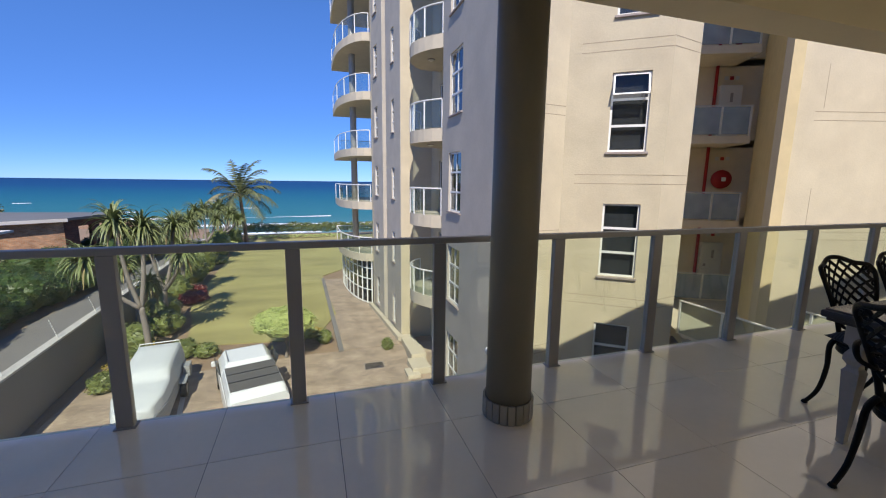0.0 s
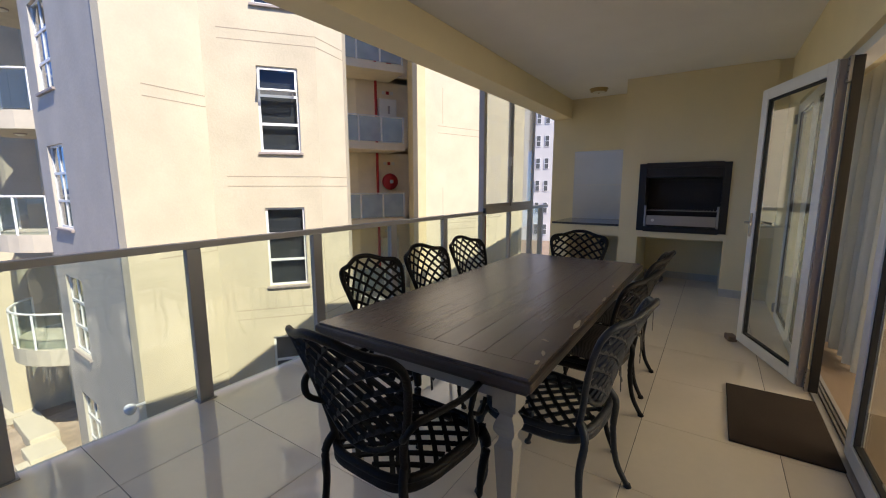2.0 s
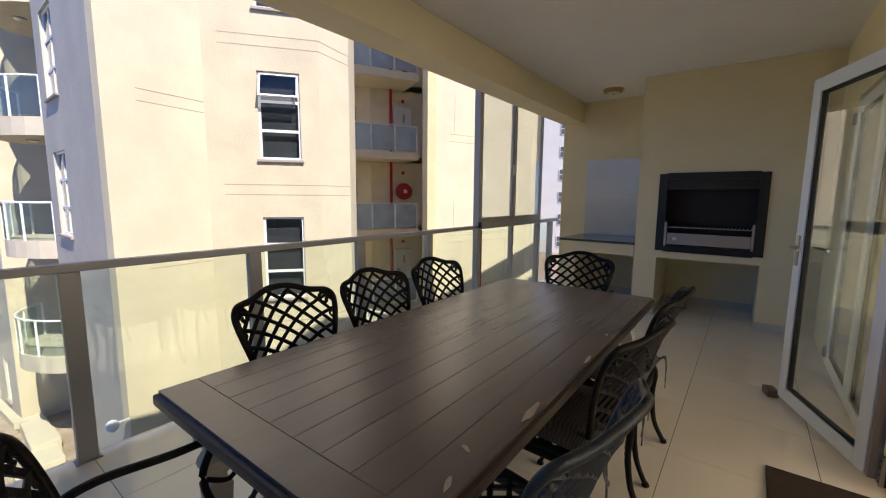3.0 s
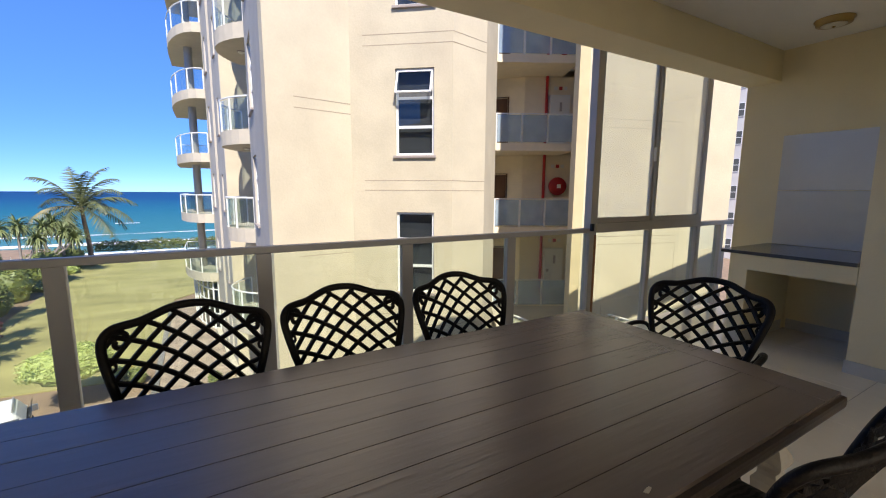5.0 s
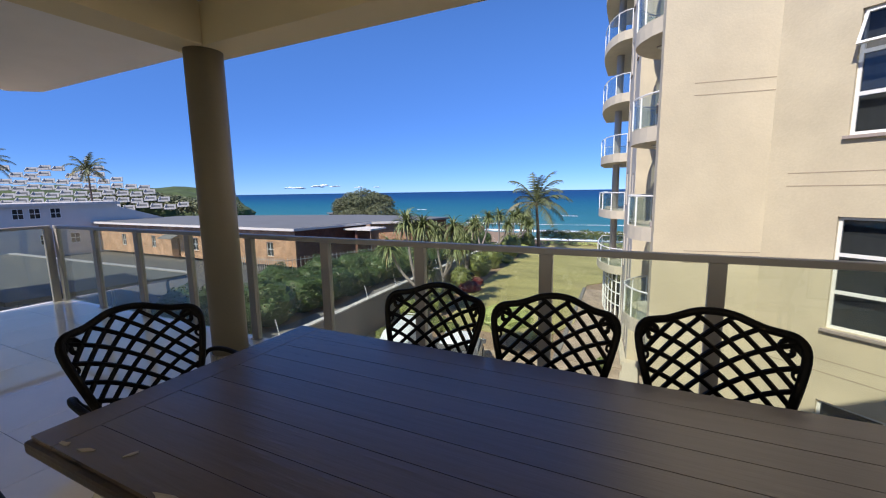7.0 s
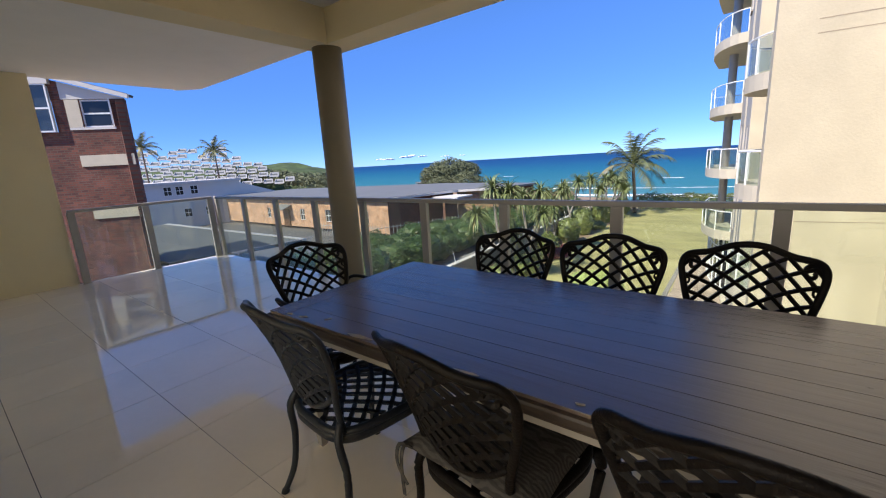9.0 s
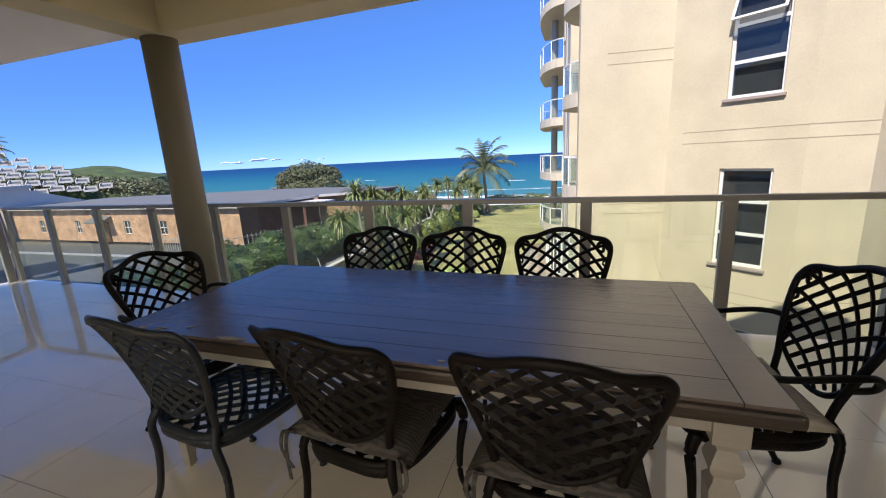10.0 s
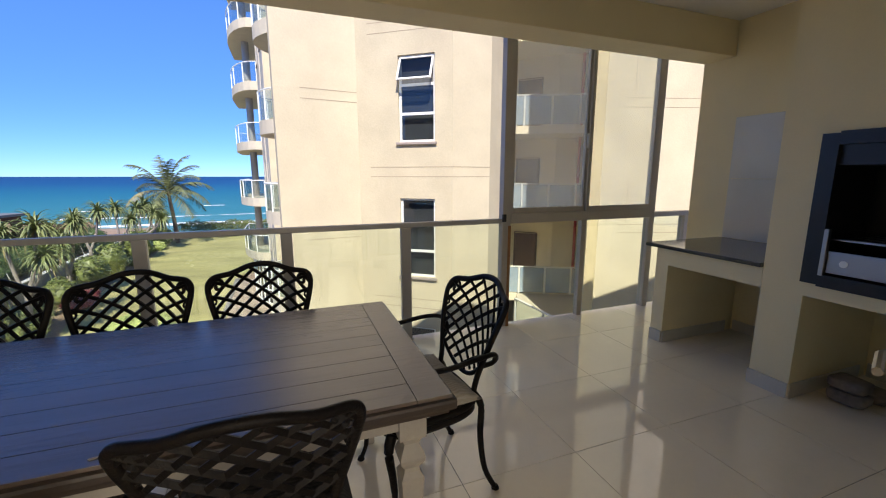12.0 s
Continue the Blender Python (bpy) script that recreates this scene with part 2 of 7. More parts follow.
HILLG = mat("hill_vegetation", (0.06, 0.09, 0.03), 0.9, vary=0.5, scale=0.15, fine=1.0, bump=0.6)
GAL_IN = mat("light_cream_gallery_paint", (0.86, 0.76, 0.58), 0.8, vary=0.06, bump=0.1)
TIMBER = mat("light_timber_floor", (0.30, 0.22, 0.15), 0.5, stretch=(0.2, 2, 1))


def swirl_cloth(name, dark, light, rough=0.95):
    """Woven cloth printed with wandering wood-grain lines."""
    m = mat(name, light, rough, vary=0.1, scale=14, bump=0.4)
    n, l = m.node_tree.nodes, m.node_tree.links
    tc, wv, cr = n.new("ShaderNodeTexCoord"), n.new("ShaderNodeTexWave"), n.new("ShaderNodeValToRGB")
    wv.wave_type = "RINGS"
    for k, v in (("Scale", 22.0), ("Distortion", 9.0), ("Detail", 2.0), ("Detail Scale", 0.6)):
        wv.inputs[k].default_value = v
    l.new(tc.outputs["Object"], wv.inputs["Vector"])
    l.new(wv.outputs["Fac"], cr.inputs[0])
    e = cr.color_ramp.elements
    e[0].position, e[0].color = 0.35, (*light, 1)
    e[1].position, e[1].color = 0.65, (*dark, 1)
    l.new(cr.outputs[0], n["Principled BSDF"].inputs["Base Color"])
    return m


CUSH_DARK = swirl_cloth("dark_patterned_cushion_cloth", (0.042, 0.039, 0.038), (0.075, 0.07, 0.067))
CUSH_LIGHT = swirl_cloth("beige_grey_patterned_cushion_cloth", (0.35, 0.32, 0.27), (0.42, 0.38, 0.33))


def water_material():
    m = mat("sea_water", (0.02, 0.16, 0.24), 0.45, spec=0.12, vary=0.1, scale=0.05, fine=0.6, bump=0.0, stretch=(0.35, 1, 1))
    n, l = m.node_tree.nodes, m.node_tree.links
    b = n["Principled BSDF"]
    b.inputs["IOR"].default_value = 1.33
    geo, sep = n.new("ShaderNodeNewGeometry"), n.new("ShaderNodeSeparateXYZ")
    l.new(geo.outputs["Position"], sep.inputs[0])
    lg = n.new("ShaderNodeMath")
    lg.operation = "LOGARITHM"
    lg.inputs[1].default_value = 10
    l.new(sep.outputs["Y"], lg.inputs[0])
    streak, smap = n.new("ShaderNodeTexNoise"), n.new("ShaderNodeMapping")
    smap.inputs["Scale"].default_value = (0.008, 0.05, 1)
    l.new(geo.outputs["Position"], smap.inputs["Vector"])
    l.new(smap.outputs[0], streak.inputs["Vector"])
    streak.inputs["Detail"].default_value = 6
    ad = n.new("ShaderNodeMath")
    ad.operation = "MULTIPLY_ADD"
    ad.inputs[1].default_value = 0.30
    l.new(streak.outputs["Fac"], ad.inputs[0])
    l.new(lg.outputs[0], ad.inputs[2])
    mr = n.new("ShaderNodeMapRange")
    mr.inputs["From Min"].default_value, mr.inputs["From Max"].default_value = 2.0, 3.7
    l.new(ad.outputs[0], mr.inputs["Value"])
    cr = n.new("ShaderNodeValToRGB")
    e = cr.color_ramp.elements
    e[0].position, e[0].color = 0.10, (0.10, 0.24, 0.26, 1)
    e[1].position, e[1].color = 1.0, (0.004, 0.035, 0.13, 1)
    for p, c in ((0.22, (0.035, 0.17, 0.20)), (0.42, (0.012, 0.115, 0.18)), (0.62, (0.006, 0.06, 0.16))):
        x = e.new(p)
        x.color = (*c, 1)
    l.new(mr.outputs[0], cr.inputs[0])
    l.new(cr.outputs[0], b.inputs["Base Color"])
    wv, wmap, bp = n.new("ShaderNodeTexNoise"), n.new("ShaderNodeMapping"), n.new("ShaderNodeBump")
    wmap.inputs["Scale"].default_value = (0.12, 0.5, 1)
    wv.inputs["Detail"].default_value = 8
    l.new(geo.outputs["Position"], wmap.inputs["Vector"])
    l.new(wmap.outputs[0], wv.inputs["Vector"])
    bp.inputs["Strength"].default_value, bp.inputs["Distance"].default_value = 0.5, 0.6
    l.new(wv.outputs["Fac"], bp.inputs["Height"])
    l.new(bp.outputs["Normal"], b.inputs["Normal"])
    return m


def brick_mat(name, c1, c2, mortar, w, h, flat=False, joint=0.012, offset=0.5, bump=0.4, turn=0.0):
    """Bricks too small to pick apart, in the wall's own x and z, or in plan."""
    m = mat(name, c1, 0.88, vary=0.1, bump=0)
    n, l = m.node_tree.nodes, m.node_tree.links
    tc, sp, cb, br, mp = n.new("ShaderNodeTexCoord"), n.new("ShaderNodeSeparateXYZ"), n.new("ShaderNodeCombineXYZ"), n.new("ShaderNodeTexBrick"), n.new("ShaderNodeMapping")
    geo = n.new("ShaderNodeNewGeometry")
    l.new(geo.outputs["Position"] if flat else tc.outputs["Object"], sp.inputs[0])
    l.new(sp.outputs["X"], cb.inputs[0])
    l.new(sp.outputs["Y" if flat else "Z"], cb.inputs[1])
    mp.inputs["Rotation"].default_value = (0, 0, radians(turn))
    l.new(cb.outputs[0], mp.inputs["Vector"])
    l.new(mp.outputs[0], br.inputs["Vector"])
    br.offset = offset
    for k, v in (("Scale", 1.0), ("Mortar Size", joint), ("Brick Width", w), ("Row Height", h), ("Bias", 0.0), ("Mortar Smooth", 0.2)):
        br.inputs[k].default_value = v
    br.inputs["Color1"].default_value, br.inputs["Color2"].default_value, br.inputs["Mortar"].default_value = (*c1, 1), (*c2, 1), (*mortar, 1)
    nz, mx, mr = n.new("ShaderNodeTexNoise"), n.new("ShaderNodeVectorMath"), n.new("ShaderNodeMapRange")
    nz.inputs["Scale"].default_value, nz.inputs["Detail"].default_value = 1.3, 6
    l.new(geo.outputs["Position"], nz.inputs["Vector"])
    mr.inputs["From Min"].default_value, mr.inputs["From Max"].default_value, mr.inputs["To Min"].default_value, mr.inputs["To Max"].default_value = 0.3, 0.7, 0.72, 1.25
    l.new(nz.outputs["Fac"], mr.inputs["Value"])
    mx.operation = "SCALE"
    l.new(br.outputs["Color"], mx.inputs[0])
    l.new(mr.outputs[0], mx.inputs["Scale"])
    l.new(mx.outputs["Vector"], n["Principled BSDF"].inputs["Base Color"])
    bp = n.new("ShaderNodeBump")
    bp.invert = True
    bp.inputs["Strength"].default_value, bp.inputs["Distance"].default_value = bump, 0.01
    l.new(br.outputs["Fac"], bp.inputs["Height"])
    l.new(bp.outputs["Normal"], n["Principled BSDF"].inputs["Normal"])
    return m


BRICK_R = brick_mat("red_brown_brickwork", (0.21, 0.07, 0.045), (0.10, 0.04, 0.032), (0.13, 0.085, 0.065), 0.225, 0.085)
BRICK_O = brick_mat("orange_brickwork", (0.60, 0.33, 0.18), (0.42, 0.20, 0.10), (0.42, 0.33, 0.25), 0.24, 0.09)
PAVE = brick_mat("clay_pavers", (0.44, 0.35, 0.26), (0.34, 0.26, 0.20), (0.24, 0.19, 0.15), 0.2, 0.1, flat=True, joint=0.006)
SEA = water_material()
FOAM = mat("sea_foam", (0.85, 0.87, 0.88), 0.9, vary=0.1, scale=0.3, fine=3)


# ---- mesh helpers ----
def part(name, bm, material, parent=None, label="", smooth=False):
    me = bpy.data.meshes.new(name)
    bm.to_mesh(me)
    bm.free()
    for mm in (material if isinstance(material, (list, tuple)) else [material]):
        me.materials.append(mm)
    if smooth:
        for p in me.polygons:
            p.use_smooth = True
    ob = new(name, me)
    if parent is not None:
        ob.parent = parent
    return tagged(ob, label)


def thing(name, label, category, m=None, group="", kind=""):
    ob = new(name)
    ob.empty_display_size = 0.2
    if m is not None:
        ob.matrix_world = m
    return tagged(ob, label, category, group, kind)


def box(bm, x0, x1, y0, y1, z0, z1, bevel=0.0, m=None):
    mm = Matrix.Translation(((x0 + x1) / 2, (y0 + y1) / 2, (z0 + z1) / 2)) @ Matrix.Diagonal((abs(x1 - x0), abs(y1 - y0), abs(z1 - z0), 1))
    g = bmesh.ops.create_cube(bm, size=1, matrix=mm)
    if bevel:
        es = list({e for v in g["verts"] for e in v.link_edges})
        r = bmesh.ops.bevel(bm, geom=es, offset=bevel, segments=2, profile=0.6, affect="EDGES")
        vs = list({v for f in r["faces"] for v in f.verts})
        seen, todo = set(vs), list(vs)
        while todo:
            for e in todo.pop().link_edges:
                for v in e.verts:
                    if v not in seen:
                        seen.add(v)
                        todo.append(v)
        vs = list(seen)
    else:
        vs = g["verts"]
    if m is not None:
        bmesh.ops.transform(bm, matrix=m, verts=vs)
    return bm


def bx(*a, **k):
    return box(bmesh.new(), *a, **k)


def prism(bm, pts, z0, z1):
    lo, hi = [bm.verts.new((x, y, z0)) for x, y in pts], [bm.verts.new((x, y, z1)) for x, y in pts]
    bm.faces.new(lo[::-1])
    bm.faces.new(hi)
    for i in range(len(pts)):
        j = (i + 1) % len(pts)
        bm.faces.new((lo[i], lo[j], hi[j], hi[i]))
    bmesh.ops.recalc_face_normals(bm, faces=bm.faces[:])
    return bm


def tube(bm, pts, radii, sides=8, squash=1.0, up=None, cap=True):
    pts = [Vector(p) for p in pts]
    if not hasattr(radii, "__len__"):
        radii = [radii] * len(pts)
    rings = []
    ref = Vector(up) if up else Vector((0, 0, 1))
    for i, p in enumerate(pts):
        d = (pts[min(i + 1, len(pts) - 1)] - pts[max(i - 1, 0)]).normalized()
        a = d.cross(ref)
        if a.length < 1e-3:
            a = d.cross(Vector((1, 0, 0)))
        a.normalize()
        b = d.cross(a).normalized()
        rings.append([bm.verts.new(p + a * math.cos(t) * radii[i] + b * math.sin(t) * radii[i] * squash) for t in [2 * math.pi * k / sides + math.pi / sides for k in range(sides)]])
    for r, s in zip(rings, rings[1:]):
        for k in range(sides):
            bm.faces.new((r[k], r[(k + 1) % sides], s[(k + 1) % sides], s[k]))
    if cap:
        bm.faces.new(rings[0][::-1])
        bm.faces.new(rings[-1])
    return bm


def lathe(bm, prof, sides=24, m=None, square=False):
    rings = []
    for r, z in prof:
        ring = []
        for k in range(sides):
            a = 2 * math.pi * (k + (0.5 if square else 0)) / sides
            v = Vector((r * math.cos(a), r * math.sin(a), z))
            ring.append(bm.verts.new(m @ v if m else v))
        rings.append(ring)
    for r, s in zip(rings, rings[1:]):
        for k in range(sides):
            bm.faces.new((r[k], r[(k + 1) % sides], s[(k + 1) % sides], s[k]))
    bm.faces.new(rings[0][::-1])
    bm.faces.new(rings[-1])
    return bm


def smooth_curve(pts, steps=6):
    pts = [Vector(p) for p in pts]
    out = []
    for i in range(len(pts) - 1):
        p0, p1, p2, p3 = pts[max(i - 1, 0)], pts[i], pts[i + 1], pts[min(i + 2, len(pts) - 1)]
        for s in range(steps):
            t = s / steps
            out.append(0.5 * ((2 * p1) + (p2 - p0) * t + (2 * p0 - 5 * p1 + 4 * p2 - p3) * t * t + (3 * p1 - p0 - 3 * p2 + p3) * t ** 3))
    out.append(pts[-1])
    return out


def along(p, q):
    """Matrix with x from p to q in plan, y to the left of it, origin at p."""
    a = math.atan2(q[1] - p[1], q[0] - p[0])
    return pose(p[0], p[1], 0, 0, 0, math.degrees(a))


def wall(name, p, q, z0, z1, material, openings=(), thick=0.25, parent=None, grooves=(), side=1):
    """A wall whose outer face runs from p to q; its thickness lies to the left (side 1) or right of it. openings: (u0, u1, z0, z1)."""
    L = math.hypot(q[0] - p[0], q[1] - p[1])
    us = sorted({0, L, *[u for o in openings for u in o[:2]]})
    zs = sorted({z0, z1, *[z for o in openings for z in o[2:4]]})
    bm = bmesh.new()
    t = thick * side
    vs = {}

    def vert(u, d, z):
        k = (round(u, 4), d, round(z, 4))
        if k not in vs:
            vs[k] = bm.verts.new((u, d, z))
        return vs[k]

    solid = {}
    for i in range(len(us) - 1):
        for j in range(len(zs) - 1):
            cu, cz = (us[i] + us[i + 1]) / 2, (zs[j] + zs[j + 1]) / 2
            solid[i, j] = not any(o[0] < cu < o[1] and o[2] < cz < o[3] for o in openings)
    for (i, j), s in solid.items():
        if not s:
            continue
        a, b, c, d = us[i], us[i + 1], zs[j], zs[j + 1]
        for y in (0, t):
            bm.faces.new([vert(a, y, c), vert(b, y, c), vert(b, y, d), vert(a, y, d)])
        for (di, dj), (u0, w0, u1, w1) in {(-1, 0): (a, c, a, d), (1, 0): (b, c, b, d), (0, -1): (a, c, b, c), (0, 1): (a, d, b, d)}.items():
            if not solid.get((i + di, j + dj), False):
                bm.faces.new([vert(u0, 0, w0), vert(u1, 0, w1), vert(u1, t, w1), vert(u0, t, w0)])
    bmesh.ops.recalc_face_normals(bm, faces=bm.faces[:])
    ob = part(name, bm, material, parent)
    ob.matrix_world = along(p, q)
    return ob


def unit_window(parent, w, h, rows=3, open_top=False, frame=WHITE, sill=SILL, glass_m=None, cols=1, name="window", inner=None):
    """A window in its opening: x along the wall, y into the wall, origin at the opening's lower corner."""
    win = new(name)
    win.parent = parent
    g = glass_m or GLASS_DARK
    f, d = 0.05, 0.06
    bm = bmesh.new()
    box(bm, 0, w, 0.06, 0.06 + d, 0, f)
    box(bm, 0, w, 0.06, 0.06 + d, h - f, h)
    box(bm, 0, f, 0.06, 0.06 + d, f, h - f)
    box(bm, w - f, w, 0.06, 0.06 + d, f, h - f)
    for r in range(1, rows):
        box(bm, f, w - f, 0.062, 0.058 + d, h * r / rows - 0.03, h * r / rows + 0.03)
    for c in range(1, cols):
        box(bm, w * c / cols - 0.025, w * c / cols + 0.025, 0.064, 0.056 + d, f, h - f)
    part("frame", bm, frame, win)
    for r in range(rows):
        for c in range(cols):
            z0, z1 = h * r / rows + (f if r == 0 else 0.03), h * (r + 1) / rows - (f if r == rows - 1 else 0.03)
            u0, u1 = w * c / cols + (f if c == 0 else 0.025), w * (c + 1) / cols - (f if c == cols - 1 else 0.025)
            if open_top and r == rows - 1:
                tilt = Matrix.Translation((0, 0.05, z1)) @ Matrix.Rotation(radians(-24), 4, "X") @ Matrix.Translation((0, -0.05, -z1))
                part("pane", box(bmesh.new(), u0, u1, 0.045, 0.053, z0 + 0.03, z1 - 0.03, m=tilt), g, win)
                b2 = bmesh.new()
                for a in ((u0 - 0.02, u1 + 0.02, 0.03, 0.065, z0 - 0.01, z0 + 0.03), (u0 - 0.02, u1 + 0.02, 0.03, 0.065, z1 - 0.03, z1), (u0 - 0.02, u0 + 0.02, 0.03, 0.065, z0, z1), (u1 - 0.02, u1 + 0.02, 0.03, 0.065, z0, z1)):
                    box(b2, *a, m=tilt)
                part("open_sash", b2, frame, win, "white top-hung sash pushed open")
            else:
                part("pane", bx(u0, u1, 0.085, 0.093, z0, z1), g, win)
    if inner:
        part("inner_curtain", bx(0.0, w, 0.21, 0.215, 0.0, h * 0.97), inner, win, "grey curtain drawn inside")
    if sill:
        part("sill", bx(-0.05, w + 0.05, -0.06, 0.058, -0.06, -0.004, bevel=0.008), sill, win)
    return win


def leaf_cloud(bm, centre, radii, count, size, seed, flat=0.35, shell=0.55):
    rng = random.Random(seed)
    for _ in range(count):
        d = Vector((rng.gauss(0, 1), rng.gauss(0, 1), rng.gauss(0, 1))).normalized()
        if d.z < -0.4:
            d.z *= -1
        r = shell + (1 - shell) * rng.random() ** 0.5
        lump = 1 + 0.22 * noise.noise(d * 2.3 + Vector((seed * 1.7, 0, 0)))
        p = Vector((centre[0] + d.x * radii[0] * r * lump, centre[1] + d.y * radii[1] * r * lump, centre[2] + d.z * radii[2] * r * lump))
        a = Vector((rng.gauss(0, 1), rng.gauss(0, 1), rng.gauss(0, flat))).normalized()
        b = (d + Vector((rng.gauss(0, 0.5), rng.gauss(0, 0.5), rng.gauss(0, 0.5)))).cross(a).normalized()
        s = size * rng.uniform(0.6, 1.4)
        bm.faces.new([bm.verts.new(p + v) for v in (-a * s, -b * s * 0.45, a * s, b * s * 0.45)])
    return bm


# ---- the terrace ----
CEILZ, BEAMZ, EDGE = 2.8, 2.5, 3.88
XW, XB = -1.9, 9.65
tagged(part("terrace_slab", bx(XW - 0.1, 10.25, -0.2, EDGE, -0.3, -0.012), GROUT), "grey screed bed under the polished porcelain tiles", "floor", kind="structure")
floor = tagged(part("floor", bx(XW, 10.2, -0.1, EDGE - 0.02, -0.0118, -0.004), GROUT), "polished beige porcelain tile floor with thin dark joints", "floor", kind="structure")
OPEN_X0, OPEN_X1 = 3.6, 7.97
w = wall("wall_house", (10.3, 0.5), (XW - 0.12, 0.5), -0.3, 3.1, WALL_IN, openings=((10.3 - OPEN_X1, 10.3 - OPEN_X0, -0.004, 2.2),), thick=0.25)
tagged(w, "beige plastered house wall with a wide sliding door opening", "wall", kind="structure")
w = part("wall_end", bx(XB, XB + 0.2, 0.5, 3.5, 0, CEILZ), WALL_IN)
tagged(w, "olive-beige plastered end wall behind the braai counter", "wall", kind="structure")
w = part("wall_west", bx(XW - 0.12, XW, 0.5, 1.83, 0, CEILZ), WALL_IN)
tagged(w, "beige plastered wall ending at the terrace railing", "wall", kind="structure")
ceil = part("ceiling", bx(XW - 0.2, 10.3, 0.25, 3.6, CEILZ, 3.1), CEIL)
tagged(ceil, "smooth off-white painted balcony ceiling", "ceiling", kind="structure")
soff = part("ceiling", prism(bmesh.new(), [(XW - 0.25, 3.6), (XW - 0.25, 3.66), (XW + 0.05, 3.9), (10.3, 3.9), (10.3, 3.6)], CEILZ, 3.1), CEIL)
tagged(soff, "off-white slab edge with a chamfered corner", "ceiling", kind="structure")
tagged(part("beam", bx(2.12, XB, 3.2, 3.5, BEAMZ, CEILZ - 0.002, bevel=0.006), WALL_IN), "deep olive-beige edge beam over the balustrade", "beam", kind="structure")
tagged(part("beam", bx(2.12, 2.42, 0.5, 3.198, BEAMZ + 0.003, CEILZ - 0.002, bevel=0.006), WALL_IN), "olive-beige cross beam meeting the round column", "beam", kind="structure")
# unseen storey above, which shades the terrace; parapet heights set for the shadows opposite
tagged(part("shadow_parapet", bx(12.0, 22, 3.7, 3.9, 3.1, 3.85), FACADE), "unseen lower parapet above, added to shape the shadow on the right block", "wall", kind="structure")
tagged(part("shadow_parapet", bx(XW - 0.3, 11.998, 3.7, 3.9, 3.1, 4.35), FACADE), "unseen parapet above, added to shape the shadow on the building opposite", "wall", kind="structure")
tagged(part("upper_storey", bx(XW - 0.3, 22, -9, 0.4, 3.12, 6.6), FACADE), "cream upper storey of the apartment block", "wall", kind="structure")
tagged(part("wall_lower_storeys", bx(XW - 0.1, 22, -0.3, EDGE - 0.3, -6.2, -0.31), FACADE), "cream storeys below the terrace", "wall", kind="structure")

# room behind the doors
tagged(part("room_floor", bx(2.2, 8.2, -4.5, 0.498, -0.05, -0.003), TIMBER), "timber-look floor of the room behind the doors", "floor", kind="structure")
tagged(part("wall_room", bx(2.0, 2.2, -4.5, 0.24, -0.05, 2.9), WALL_IN), "plain beige room side wall", "wall", kind="structure")
tagged(part("wall_room", bx(8.2, 8.4, -4.5, 0.24, -0.05, 2.9), WALL_IN), "plain beige room side wall", "wall", kind="structure")
tagged(part("wall_room", bx(2.0, 8.4, -4.7, -4.5, -0.05, 2.9), WALL_IN), "plain beige room back wall", "wall", kind="structure")
tagged(part("room_ceiling", bx(2.0, 8.4, -4.7, 0.24, 2.7, 2.9), CEIL), "off-white room ceiling", "ceiling", kind="structure")

# column with a tiled base
CX, CY, CR = 2.28, 3.295, 0.137
col = thing("column", "round olive-brown painted column with a small tiled base", "column", pose(CX, CY, 0), kind="structure")
part("shaft", lathe(bmesh.new(), [(CR, 0.12), (CR, BEAMZ + 0.002)], 40), COLUMN, col, smooth=True)
part("base_core", lathe(bmesh.new(), [(CR + 0.005, 0), (CR + 0.005, 0.123)], 32), GROUT, col)
piece = None
for k in range(20):
    if piece is None:
        piece = part("tile", bx(CR + 0.004, CR + 0.017, -0.0205, 0.0205, 0.002, 0.125, bevel=0.003), mat("column_base_tile", (0.30, 0.27, 0.23), 0.25, bump=0, random_tint=0.08), col)
    else:
        piece = piece.copy()
        scene.collection.objects.link(piece)
    piece.matrix_basis = pose(0, 0, 0, 0, 0, k * 18)


# balustrade
def railing(name, label, pts_posts, z_top=1.045, material=ALU, gl=GLASS_RAIL, post=(0.085, 0.05)):
    r = thing(name, label, "railing")
    for run in pts_posts:
        (x0, y0), (x1, y1) = run[0], run[-1]
        a = math.degrees(math.atan2(y1 - y0, x1 - x0))
        L = math.hypot(x1 - x0, y1 - y0)
        tr = part("top_rail", bx(-0.03, L + 0.03, -0.032, 0.032, z_top - 0.042, z_top, bevel=0.008), material, r)
        tr.matrix_basis = pose(x0, y0, 0, 0, 0, a)
        for i, (x, y) in enumerate(run):
            p = part("post", bx(-post[0] / 2, post[0] / 2, -post[1] / 2, post[1] / 2, 0, z_top - 0.043, bevel=0.004), material, r)
            part("foot_plate", bx(-post[0] / 2 - 0.012, post[0] / 2 + 0.012, -post[1] / 2 - 0.012, post[1] / 2 + 0.012, 0, 0.008), material, p)
            p.matrix_basis = pose(x, y, 0, 0, 0, a)
            if i + 1 < len(run):
                d = math.hypot(run[i + 1][0] - x, run[i + 1][1] - y)
                g = part("pane", bx(post[0] / 2 + 0.004, d - post[0] / 2 - 0.004, -0.005, 0.005, 0.02, z_top - 0.044), gl, r)
                g.matrix_basis = pose(x, y, 0, 0, 0, a)
    return r


YR = 3.8
xs = [-1.78, -0.83, 0.11, 1.05, 1.985, 2.92, 3.85, 4.8, 5.75, 6.7]
railing("glass_balustrade", "grey aluminium balustrade with clear glass panes along the terrace edge", [[(x, YR) for x in xs] + [(7.66, YR)], [(-1.84, 3.72), (-1.84, 2.78), (-1.84, 1.9)]])

